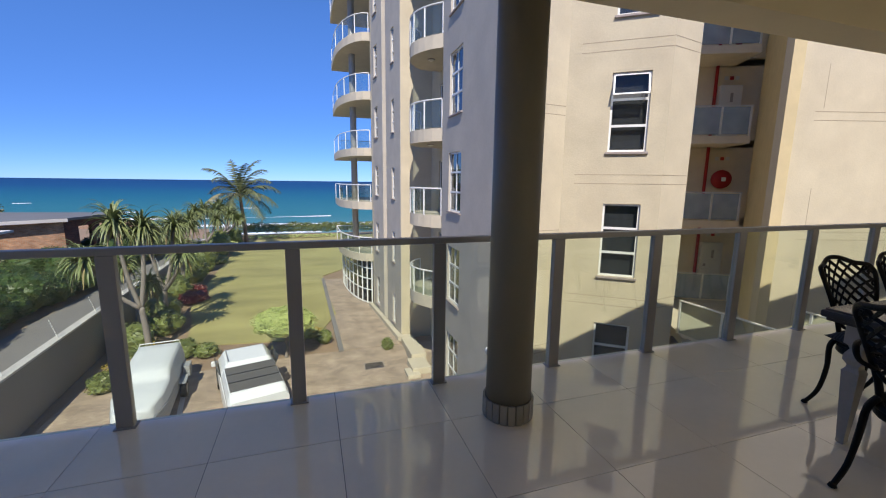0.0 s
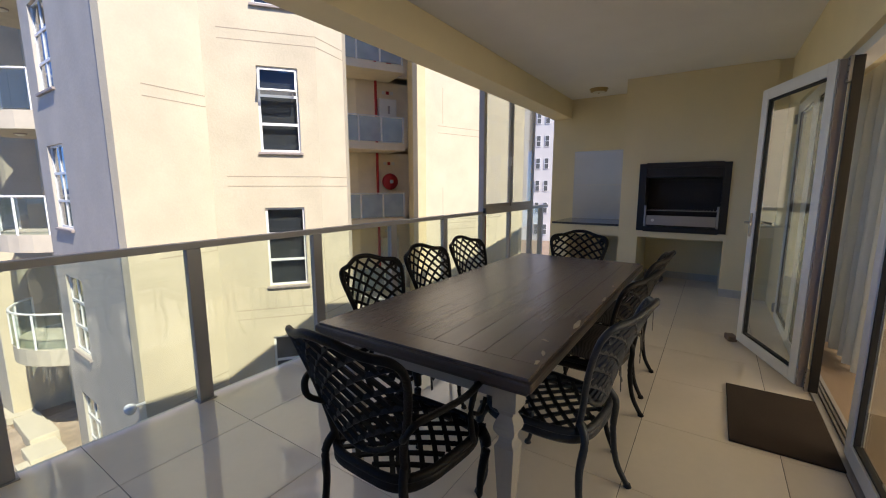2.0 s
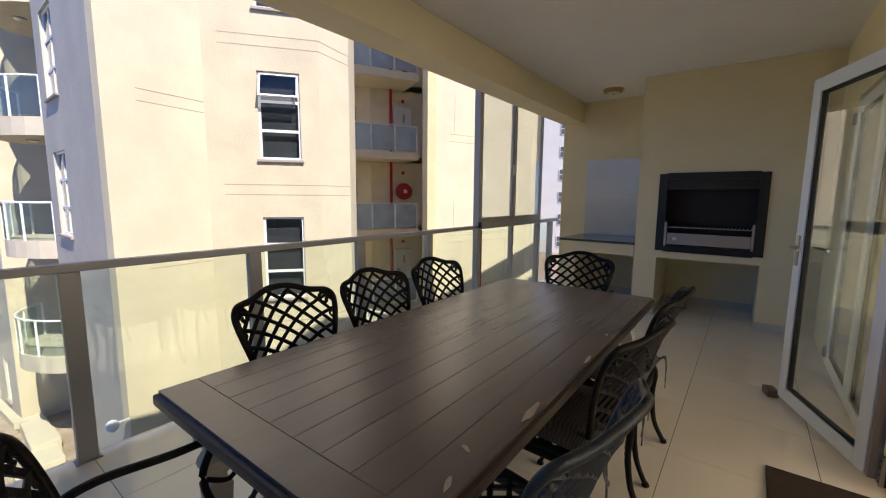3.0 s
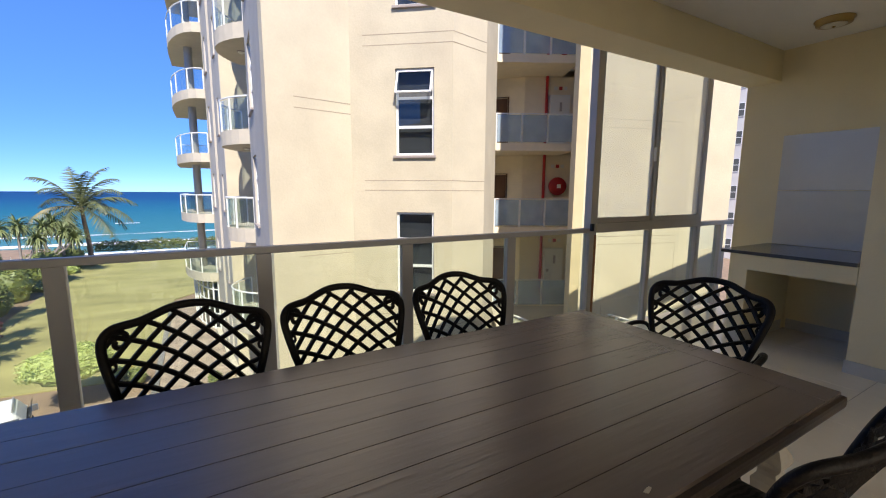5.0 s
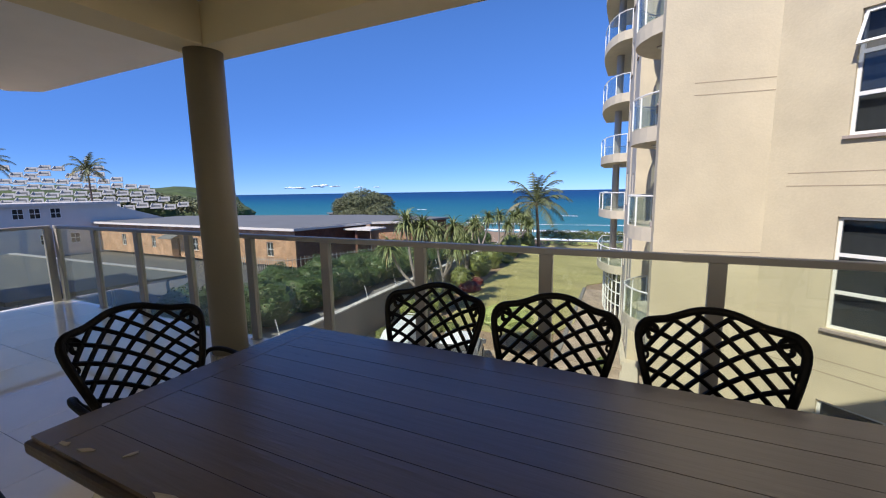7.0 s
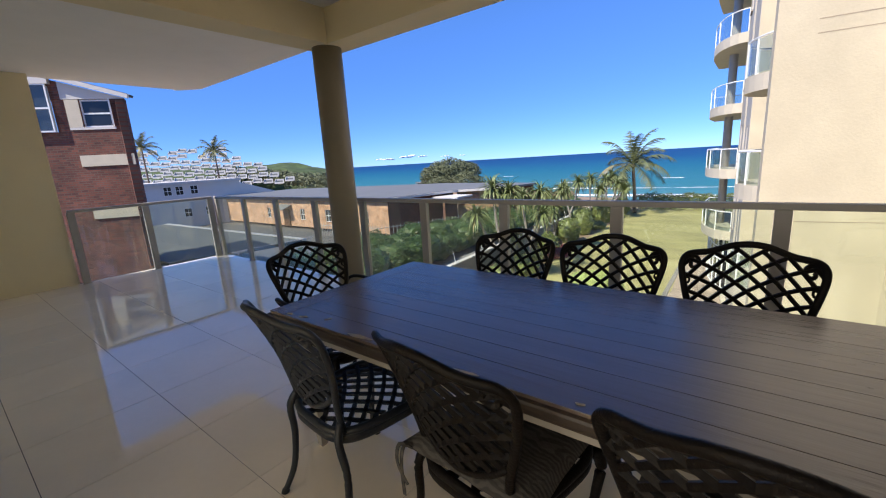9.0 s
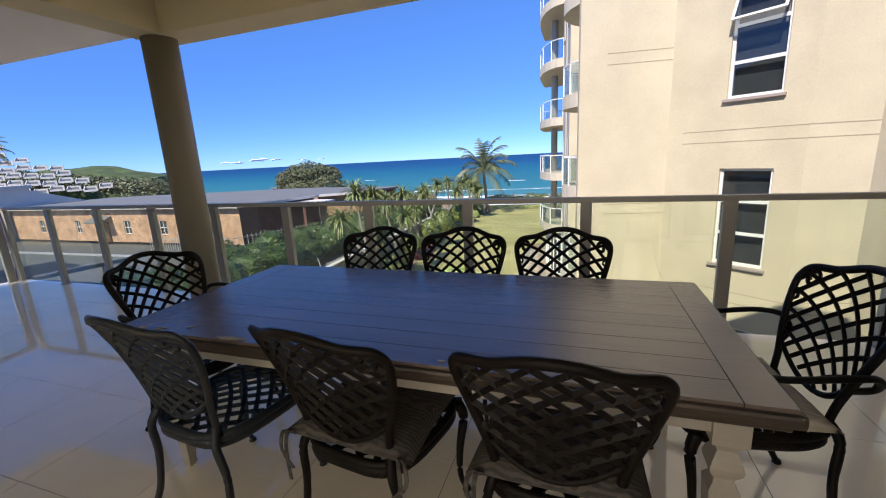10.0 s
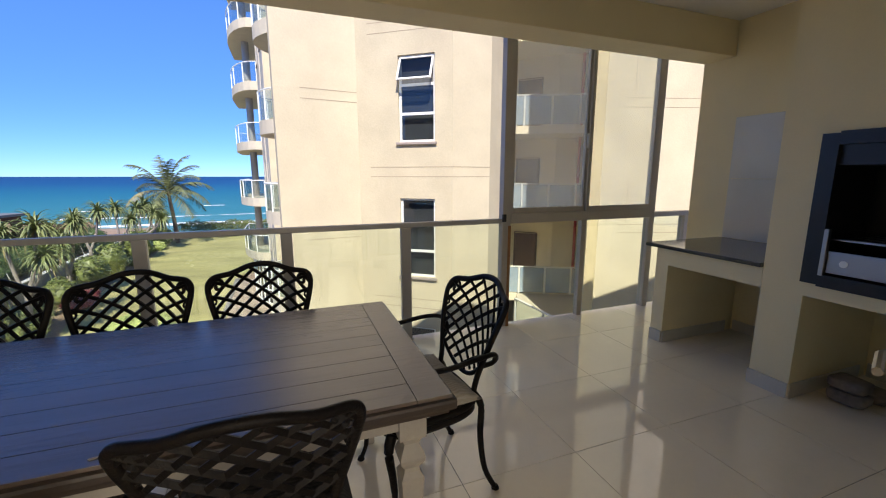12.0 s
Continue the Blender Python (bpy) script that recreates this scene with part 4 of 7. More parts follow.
def make_chair(arms, material, label, m):
    ch = thing("lattice_armchair" if arms else "lattice_chair", label, "chair", m, "chairs round the table")
    h = outline_back()
    loop = [(-u, v) for u, v in h[::-1]] + h[1:]
    cur_ = smooth_curve([bend_back(u, v) for u, v in loop], 3)
    bm = bmesh.new()
    tube(bm, cur_, [0.0155] * len(cur_), 8, 0.8, up=(0, 1, 0))
    low = [bend_back(-0.19 + 0.38 * i / 14, 0.055 + 2.4 * (-0.19 + 0.38 * i / 14) ** 2) for i in range(15)]
    tube(bm, low, [0.011] * 15, 7, 0.8, up=(0, 1, 0))
    back = part("backrest", bm, material, ch, smooth=True)
    part("lattice", lattice_back(), material, back)
    for s in (-1, 1):
        part("scroll", scroll(s), material, back)
        part("rosette", rosette(s), material, back)
    # seat
    sw, sf, d0, d1 = 0.205, 0.245, -0.225, 0.235
    rim = []
    for i in range(40):
        a = 2 * math.pi * i / 40
        c, s = math.cos(a), math.sin(a)
        y = (d0 + d1) / 2 + (d1 - d0) / 2 * math.copysign(abs(s) ** 0.6, s)
        x = (sw + (sf - sw) * (y - d0) / (d1 - d0)) * math.copysign(abs(c) ** 0.5, c)
        rim.append(Vector((x, y, 0.44)))
    rim.append(rim[0])
    bm = bmesh.new()
    tube(bm, rim, 0.016, 8, 1.0, up=(0, 0, 1), cap=False)
    tube(bm, [p + Vector((0, 0, -0.028)) for p in rim], 0.013, 6, 1.9, up=(0, 0, 1), cap=False)
    seat = part("seat", bm, material, ch, smooth=True)
    bm = bmesh.new()
    for sgn in (-1, 1):
        for k in range(-4, 9):
            run = []
            for i in range(33):
                t = i / 32
                x = -0.25 + 0.5 * t
                y = -0.42 + k * 0.074 + 0.5 * t * (1.25 - 0.4 * t)
                lim = sw + (sf - sw) * (y - d0) / (d1 - d0) - 0.008
                if d0 + 0.008 < y < d1 - 0.008 and abs(x) < lim:
                    run.append(Vector((sgn * x, y, 0.443)))
                else:
                    if len(run) > 2:
                        strip(bm, run, 0.018, 0.009, Vector((0, 0, 1)))
                    run = []
            if len(run) > 2:
                strip(bm, run, 0.018, 0.009, Vector((0, 0, 1)))
    part("seat_lattice", bm, material, seat)
    for s in (-1, 1):
        bm = bmesh.new()
        pts = smooth_curve([bend_back(s * 0.178, 0.03), (s * 0.19, -0.225, 0.42), (s * 0.205, -0.215, 0.28), (s * 0.215, -0.235, 0.12), (s * 0.228, -0.285, 0.012)], 5)
        tube(bm, pts, [0.017 - 0.005 * i / len(pts) for i in range(len(pts))], 8)
        lathe(bm, [(0.012, 0), (0.019, 0.006), (0.013, 0.022)], 10, pose(s * 0.228, -0.287, 0))
        part("leg", bm, material, ch, smooth=True)
        bm = bmesh.new()
        pts = smooth_curve([(s * 0.222, 0.205, 0.425), (s * 0.235, 0.225, 0.36), (s * 0.222, 0.205, 0.22), (s * 0.222, 0.20, 0.10), (s * 0.235, 0.225, 0.014)], 5)
        tube(bm, pts, [0.024 - 0.013 * min(1, i / len(pts) * 1.3) for i in range(len(pts))], 8)
        lathe(bm, [(0.012, 0), (0.019, 0.006), (0.013, 0.022)], 10, pose(s * 0.235, 0.227, 0))
        part("leg", bm, material, ch, smooth=True)
        if arms:
            bm = bmesh.new()
            pts = smooth_curve([bend_back(s * 0.20, 0.15), (s * 0.228, -0.262, 0.64), (s * 0.258, -0.245, 0.69), (s * 0.283, -0.16, 0.70), (s * 0.285, 0.0, 0.685), (s * 0.272, 0.13, 0.69), (s * 0.262, 0.185, 0.675), (s * 0.262, 0.195, 0.635)], 5)
            tube(bm, pts, 0.0135, 8, 0.8)
            pts = smooth_curve([(s * 0.264, 0.10, 0.685), (s * 0.262, 0.06, 0.60), (s * 0.255, 0.08, 0.50), (s * 0.24, 0.12, 0.435)], 5)
            tube(bm, pts, 0.011, 8)
            pts = smooth_curve([(s * 0.262, 0.07, 0.58), (s * 0.262, 0.13, 0.55), (s * 0.258, 0.17, 0.595)], 4)
            tube(bm, pts, 0.008, 6)
            part("armrest", bm, material, ch, smooth=True)
    return ch


def cushion(label, material, m, seed, tied=True):
    b = bmesh.new()
    n_ = 18
    grid = {}
    for side in (1, -1):
        for i in range(n_ + 1):
            for j in range(n_ + 1):
                u, v = 2 * i / n_ - 1, 2 * j / n_ - 1
                edge = max(0.0, (1 - u ** 6) * (1 - v ** 6))
                th = 0.042 * edge ** 0.6
                z = side * th + 0.006 * noise.noise(Vector((u * 2.5, v * 2.5, seed)))
                pinch = 1 - 0.05 * (1 - abs(u) ** 2) * (abs(v) ** 3) - 0.05 * (1 - abs(v) ** 2) * (abs(u) ** 3)
                k = (i, j) if (i in (0, n_) or j in (0, n_)) else (i, j, side)
                if k not in grid:
                    grid[k] = b.verts.new((u * 0.252 * pinch, v * 0.248 * pinch, z))
        for i in range(n_):
            for j in range(n_):
                q = []
                for a, c in ((i, j), (i + 1, j), (i + 1, j + 1), (i, j + 1)):
                    q.append(grid[(a, c) if (a in (0, n_) or c in (0, n_)) else (a, c, side)])
                b.faces.new(q if side > 0 else q[::-1])
    c = part("seat_cushion", b, material, smooth=True)
    c.matrix_world = m
    for sx in (-1, 1) if tied else ():
        b = bmesh.new()
        for dx, ln in ((0.0, 0.16), (0.02, 0.11)):
            strip(b, smooth_curve([(sx * 0.20, -0.235, 0.0), (sx * (0.215 + dx), -0.262, 0.015), (sx * (0.222 + dx), -0.272, -0.05), (sx * (0.215 - dx), -0.275, -ln)], 4), 0.014, 0.003, Vector((0, 1, 0)))
        part("tie", b, material, c)
    return tagged(c, label, "cushion")


LAB = "dark bronze cast-metal lattice chair on the table's "
c0 = make_chair(False, IRON, LAB + "garden side", pose(4.45, 2.545, 0, 0, 0, 180))
for x, a in ((5.03, 181), (5.61, 179)):
    copy_thing(c0, pose(x, 2.545, 0, 0, 0, a))
c1 = make_chair(False, IRON_BLUE, LAB + "house side, seat bare", pose(4.32, 1.65, 0, 0, 0, -6))
for x, a in ((5.012, -8), (5.665, -1)):
    c2 = copy_thing(c0, pose(x, 1.695, 0, 0, 0, a))
    tagged(c2, LAB + "house side, patterned cushion")
a0 = make_chair(True, IRON, "dark bronze cast-metal lattice armchair at the table's column end", pose(3.755, 2.035, 0, 0, 0, -92))
a1 = copy_thing(a0, pose(6.295, 2.145, 0, 0, 0, 95))
tagged(a1, "dark bronze cast-metal armchair, light cushion, at the table's end")
for k, (x, y, m_, l_) in enumerate(((5.012, 1.685, CUSH_DARK, "dark grey patterned cushion on a house-side chair"), (5.665, 1.685, CUSH_DARK, "dark grey patterned cushion on a house-side chair"),
                                    (4.46, 2.55, CUSH_DARK, "dark cushion on a garden-side chair"), (5.03, 2.55, CUSH_DARK, "dark cushion on a garden-side chair"), (5.61, 2.55, CUSH_DARK, "dark cushion on a garden-side chair"))):
    cushion(l_, m_, pose(x, y + (0.01 if y < 2 else -0.01), 0.492, 0, 0, k * 3 - 4), k)
cushion("beige-grey patterned cushion on the end armchair", CUSH_LIGHT, pose(6.24, 2.14, 0.492, 0, 0, 6), 9, tied=False)


# ---- ground, sea and garden ----
GZ = -6.2
PX0 = -7.25


def sheet(name, pts, z, material, label, cat="ground", thick=0.0, step=0):
    ob = part(name, prism(bmesh.new(), pts, z - (thick or 0.05), z), material)
    return tagged(ob, label, cat, kind="structure")


sheet("ground", [(-260, -60), (60, -60), (60, 63), (-12, 63), (-14, 72), (-60, 80), (-260, 90)], GZ - 0.02, SOIL, "dry soil and mulch of the plot down to the shore", thick=0.5)
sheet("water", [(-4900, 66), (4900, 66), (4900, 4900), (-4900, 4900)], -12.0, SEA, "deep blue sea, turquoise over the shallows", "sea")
b = bmesh.new()
for x0, x1, y0, y1, z0, z1 in ((-260, 60, 60, 112, -6.3, -12.3),):
    vs = [b.verts.new(p) for p in ((x0, y0, z0), (x1, y0, z0), (x1, y1, z1), (x0, y1, z1))]
    b.faces.new(vs)
tagged(part("beach", b, SAND), "pale sand beach sloping to the water", "beach", kind="structure")


def foam_line(y, x0, x1, width, seed, amp=1.0):
    rng = random.Random(seed)
    bm = bmesh.new()
    prev, x = None, x0
    while x < x1:
        w_ = width * max(0.03, 0.5 + 1.2 * noise.noise(Vector((x * 0.03, seed, 0))) + rng.uniform(-0.1, 0.1))
        yy = y + 4 * amp * noise.noise(Vector((x * 0.012, seed + 7, 0)))
        v = (bm.verts.new((x, yy - w_, -11.96)), bm.verts.new((x, yy, -11.96 + 0.35 * min(1, w_ / width))), bm.verts.new((x, yy + w_ * 0.25, -11.96)))
        if prev:
            bm.faces.new((prev[0], v[0], v[1], prev[1]))
            bm.faces.new((prev[1], v[1], v[2], prev[2]))
        prev = v
        x += rng.uniform(1.0, 2.4)
    return tagged(part("surf", bm, FOAM, smooth=True), "white breaking surf lines off the beach", "surf", kind="stuff")


for y, x0, x1, w_, s_ in ((102, -200, 60, 2.2, 1), (112, -120, 5, 2.2, 2), (135, -190, -60, 3.0, 3), (133, -42, 24, 7.5, 4), (160, -60, 10, 1.6, 5), (150, -260, -90, 3.0, 6), (118, 12, 60, 2.4, 8)):
    foam_line(y, x0, x1, w_, s_)
for k, (x, y) in enumerate(((-30, 210), (40, 300), (-140, 260), (-70, 190))):
    foam_line(y, x, x + 9, 0.7, 20 + k, 0.2)

sheet("lawn", [(-4.6, 21.6), (-5.0, 24.5), (-5.9, 28), (-6.3, 35), (-6.6, 45), (-7.4, 55), (-6, 58), (14, 60), (14, 40), (5.0, 38.5), (1.9, 34.5), (1.75, 32.5), (2.3, 24.5), (1.55, 22.2), (0.6, 20.9), (-1.5, 21.2)], GZ + 0.03, LAWN, "mown yellow-green lawn with darker stripes", thick=0.05)
sheet("road", [(-12.6, -20), (-9.2, -20), (-9.4, 30), (-10.2, 60), (-13.2, 60)], GZ + 0.02, ROAD, "grey concrete lane beyond the boundary wall", "road")
sheet("pavement", [(-7.2, -1), (12, -1), (12, 19.1), (0.7, 19.1), (-3.0, 18.7), (-7.0, 18.0)], GZ + 0.004, PAVE, "worn clay-paved parking court", "pavement")
path_ob = sheet("pavement", [(2.35, 19.15), (4.95, 19.15), (4.62, 25.8), (3.9, 33.2), (1.95, 33.2)], GZ + 0.012, PAVE, "worn paved path beside the apartment building", "path")
kerb = sheet("kerb", [(2.12, 19.0), (2.33, 19.0), (1.95, 33.4), (1.72, 33.4)], GZ + 0.07, ROAD, "grey concrete kerb between lawn and path", "kerb", thick=0.12)
sheet("parking_line", [(-3.62, 17.6), (-3.46, 17.6), (-2.95, 14.4), (-3.1, 14.4)], GZ + 0.012, WHITE_P, "painted white parking bay line", "line", thick=0.004)
dr = thing("drain_cover", "square rusty drain grate in the paving", "drain cover", pose(3.42, 17.2, GZ + 0.006))
part("frame", bx(-0.42, 0.42, -0.3, 0.3, 0, 0.012), SILL, dr)
for k in range(9):
    part("grate_bar", bx(-0.38, 0.38, -0.26 + k * 0.06, -0.235 + k * 0.06, 0.012, 0.022), BLACK, dr)

# boundary wall with coping and security poles
bw = thing("boundary_wall", "grey plastered boundary wall with pale coping and slim white security poles", "wall", kind="structure")
WL = [(-7.45, -1.0), (-7.25, 14.0), (-7.6, 20.5), (-7.9, 27.5), (-8.25, 35.0), (-8.6, 45.0), (-9.0, 60.0)]
TOPS = [-4.3, -4.3, -4.3, -4.35, -4.4, -4.5, -4.7]
for i in range(len(WL) - 1):
    m = along(WL[i], WL[i + 1])
    L = math.hypot(WL[i + 1][0] - WL[i][0], WL[i + 1][1] - WL[i][1])
    part("panel", bx(0, L, 0, 0.22, GZ, TOPS[i] - 0.002), BWALL, bw).matrix_basis = m
    part("coping", bx(0, L, -0.04, 0.26, TOPS[i], TOPS[i] + 0.07, bevel=0.01), COPING, bw).matrix_basis = m
for k in range(16):
    y = 3 + k * 3.1
    i = max(j for j in range(len(WL) - 1) if WL[j][1] <= y)
    f = (y - WL[i][1]) / (WL[i + 1][1] - WL[i][1])
    x = WL[i][0] + f * (WL[i + 1][0] - WL[i][0]) - 0.11
    z = TOPS[i] + 0.07
    p = part("security_pole", tube(bmesh.new(), [(0, 0, 0), (-0.18, 0.0, 0.66)], 0.018, 6), WHITE, bw)
    p.matrix_basis = pose(x, y, z)
    for q in range(5):
        part("insulator", lathe(bmesh.new(), [(0.024, 0), (0.024, 0.03)], 6, pose(-0.04 - 0.03 * q, 0.0, 0.14 + 0.11 * q)), BLACK, p)


# ---- plants ----
def leafy(name, label, cat, centre, radii, count, size, seed, material, trunk=None, kind=""):
    t = thing(name, label, cat, pose(centre[0], centre[1], GZ), kind=kind)
    part("foliage", leaf_cloud(bmesh.new(), (0, 0, centre[2] - GZ), radii, count, size, seed), material, t)
    bm = bmesh.new()
    bmesh.ops.create_icosphere(bm, subdivisions=3, radius=1)
    for v in bm.verts:
        n_ = 1 + 0.2 * noise.noise(v.co * 2 + Vector((seed, 0, 0)))
        v.co = Vector((v.co.x * radii[0] * 0.88 * n_, v.co.y * radii[1] * 0.88 * n_, centre[2] - GZ + v.co.z * radii[2] * 0.86 * n_))
    part("inner_foliage", bm, material, t)
    if trunk:
        part("trunk", tube(bmesh.new(), [(0, 0, 0), (0.03, 0, (centre[2] - GZ) * 0.5), (0, 0, centre[2] - GZ)], [trunk, trunk * 0.8, trunk * 0.6], 8), BARK, t)
    return t


rng = random.Random(11)
base_hedge = []
for k in range(3):
    base_hedge.append(leafy("hedge_bush", "dense dark green hedge bush beside the lane", "hedge", (-14.0, -12 + 3 * k, -4.9), (1.5, 1.7, 1.35), 2600, 0.085, 31 + k, LEAF))
for k in range(34):
    y = 3 + k * 1.55
    s = rng.uniform(0.7, 1.05)
    o = copy_thing(base_hedge[k % 3], pose(-13.9 - 0.02 * k + rng.uniform(-0.3, 0.5), y, GZ - 0.1, 0, 0, rng.uniform(0, 360)) @ Matrix.Diagonal((s, s, s * rng.uniform(0.85, 1.15), 1)))
for k in range(22):
    y = 5 + k * 2.3
    s = rng.uniform(0.7, 1.0)
    copy_thing(base_hedge[(k + 1) % 3], pose(-16.6 - 0.02 * k + rng.uniform(-0.5, 0.5), y, GZ + 0.1, 0, 0, rng.uniform(0, 360)) @ Matrix.Diagonal((s, s, s, 1)))
for k, (x, y, r, h, m_, n_, l_) in enumerate((
        (-6.2, 17.9, 0.5, 0.4, LEAF_M, 700, "small bright green shrub at the court's edge"), (-4.3, 20.4, 0.6, 0.45, LEAF_M, 1000, "loose dark green shrub"), (-3.4, 20.2, 0.5, 0.35, LEAF_M, 700, "loose dark green shrub"),
        (-6.5, 21.5, 0.9, 0.8, LEAF_M, 1100, "loose green shrub in the border"), (-5.9, 23.8, 0.8, 0.7, LEAF_M, 900, "loose green shrub in the border"), (-6.6, 25.5, 1.0, 0.9, LEAF_M, 1100, "loose green shrub in the border"),
        (-6.0, 29.2, 0.9, 0.45, LEAF_RED, 900, "low maroon-leaved shrub beside the lawn"), (-6.3, 31.0, 0.7, 0.4, LEAF_RED, 600, "low maroon-leaved shrub beside the lawn"), (-7.2, 30.2, 0.9, 1.0, LEAF_M, 1000, "loose green shrub in the border"),
        (-7.4, 35, 1.1, 1.3, LEAF_M, 1200, "tall green shrub by the wall"), (-7.7, 39, 1.3, 1.6, LEAF_M, 1300, "tall green shrub by the wall"), (-7.0, 42, 0.8, 0.5, ALOE, 600, "low grey-green border plant"), (-7.8, 46, 1.4, 1.6, LEAF_M, 1300, "tall green shrub by the wall"),
        (-7.4, 49.5, 1.0, 0.6, LEAF_L, 800, "small lime green border shrub"), (-7.9, 53, 1.5, 1.3, LEAF_M, 1200, "tall green shrub by the wall"),
        (4.25, 18.75, 0.27, 0.30, LEAF_M, 500, "round clipped small shrub by the building"), (1.55, 20.3, 0.35, 0.4, LEAF_M, 400, "small yellow-green shrub beside the path"), (0.9, 21.2, 0.35, 0.3, LEAF_L, 300, "small yellow-green shrub beside the path"))):
    leafy("shrub", l_, "shrub", (x, y, GZ + h * 0.7), (r, r, h), n_, 0.06 if y < 30 else 0.10, 50 + k, m_)
for k, (x, y) in enumerate(((-6.3, 18.7), (-5.4, 20.6), (-6.9, 23.2), (1.2, 20.6), (-6.8, 27.0))):
    bm = bmesh.new()
    leaf_cloud(bm, (0, 0, 0.45), (0.35, 0.35, 0.25), 90, 0.045, 90 + k)
    t = thing("flowering_plant", "low plant with small yellow flowers in the border", "plant", pose(x, y, GZ))
    part("flowers", bm, YFLOWER, t)
    part("leaves", leaf_cloud(bmesh.new(), (0, 0, 0.25), (0.4, 0.4, 0.25), 260, 0.06, 120 + k), LEAF_M, t)
# ball-clipped tree on the lawn
leafy("clipped_tree", "small round clipped lime-green tree on the lawn's edge", "tree", (-0.1, 19.15, GZ + 1.6), (1.3, 1.3, 0.62), 9000, 0.042, 77, LEAF_L, trunk=0.09)
# big tree beyond the house
bt = thing("coastal_tree", "large dense dark green coastal tree behind the brick house", "tree", pose(-43.2, 66, GZ - 0.7))
for k, (dx, dy, dz, r) in enumerate(((0, 0, 6.0, 4.4), (-4.2, 1, 4.2, 3.2), (4.2, -1, 4.0, 3.4), (2.0, 2, 6.0, 3.2), (-2.4, -1, 5.6, 3.2), (0.5, -3, 3.2, 3.6), (6.4, 0, 2.8, 2.2))):
    part("crown", leaf_cloud(bmesh.new(), (dx, dy, dz), (r * 1.08, r, r * 0.62), 5000, 0.17, 200 + k), LEAF_TREE, bt)
part("trunk", tube(bmesh.new(), [(0, 0, 0), (0.2, 0, 2), (0, 0, 5)], [0.5, 0.4, 0.25], 8), BARK_D, bt)
hs = bmesh.new()
for k in range(26):
    leaf_cloud(hs, (-7 + k * 0.85, 59.5 + 0.4 * math.sin(k), GZ + 1.0), (1.0, 0.8, 0.75 + 0.4 * ((k * 37) % 5) / 5), 900, 0.085, 300 + k)
tagged(part("shore_hedge", hs, LEAF_M), "wind-clipped coastal scrub at the lawn's seaward edge", "hedge", kind="stuff")
hs = bmesh.new()
for k in range(14):
    leaf_cloud(hs, (-6.5 + k * 0.9, 57.6 + 0.3 * math.sin(k * 2), GZ + 0.25), (0.7, 0.4, 0.3), 130, 0.09, 340 + k)
tagged(part("flower_border", hs, LEAF_L), "low yellow-green flower border at the lawn's far edge", "hedge", kind="stuff")
fence = thing("picket_fence", "low grey picket fence behind the far lawn border", "fence")
for k in range(60):
    part("slat", bx(-0.02, 0.02, -0.01, 0.01, 0, 0.6), BARK_D, fence).matrix_basis = pose(-4.5 + k * 0.2, 58.4, GZ - 0.2)
part("rail", bx(-4.5, 7.4, 58.42, 58.45, GZ + 0.46, GZ + 0.5), BARK_D, fence)
hs = bmesh.new()
for k in range(60):
    r_ = random.Random(k)
    leaf_cloud(hs, (-195 + k * 1.3, 92 + r_.uniform(-5, 5), -4.5 + max(0, (60 - k) * 0.1)), (4, 4, 3.6), 230, 0.5, 400 + k)
tagged(part("coastal_bush", hs, LEAF_TREE), "dense coastal bush on the slope below the terraced flats", "bush", kind="stuff")
rk = bmesh.new()
for k in range(30):
    r_ = random.Random(900 + k)
    g = bmesh.ops.create_icosphere(rk, subdivisions=2, radius=1)
    s = r_.uniform(0.8, 2.2)
    off = Vector((-100 + k * 2.0, 132 + r_.uniform(-6, 6), -11.6))
    for v in g["verts"]:
        v.co = off + Vector((v.co.x * s * 1.6, v.co.y * s, v.co.z * s * 0.7)) * (1 + 0.3 * noise.noise(v.co * 1.7 + off))
tagged(part("shore_rocks", rk, mat("brown_shore_rock", (0.24, 0.15, 0.10), 0.9, vary=0.3, bump=0.4)), "low brown rocks in the surf", "rocks", kind="stuff")


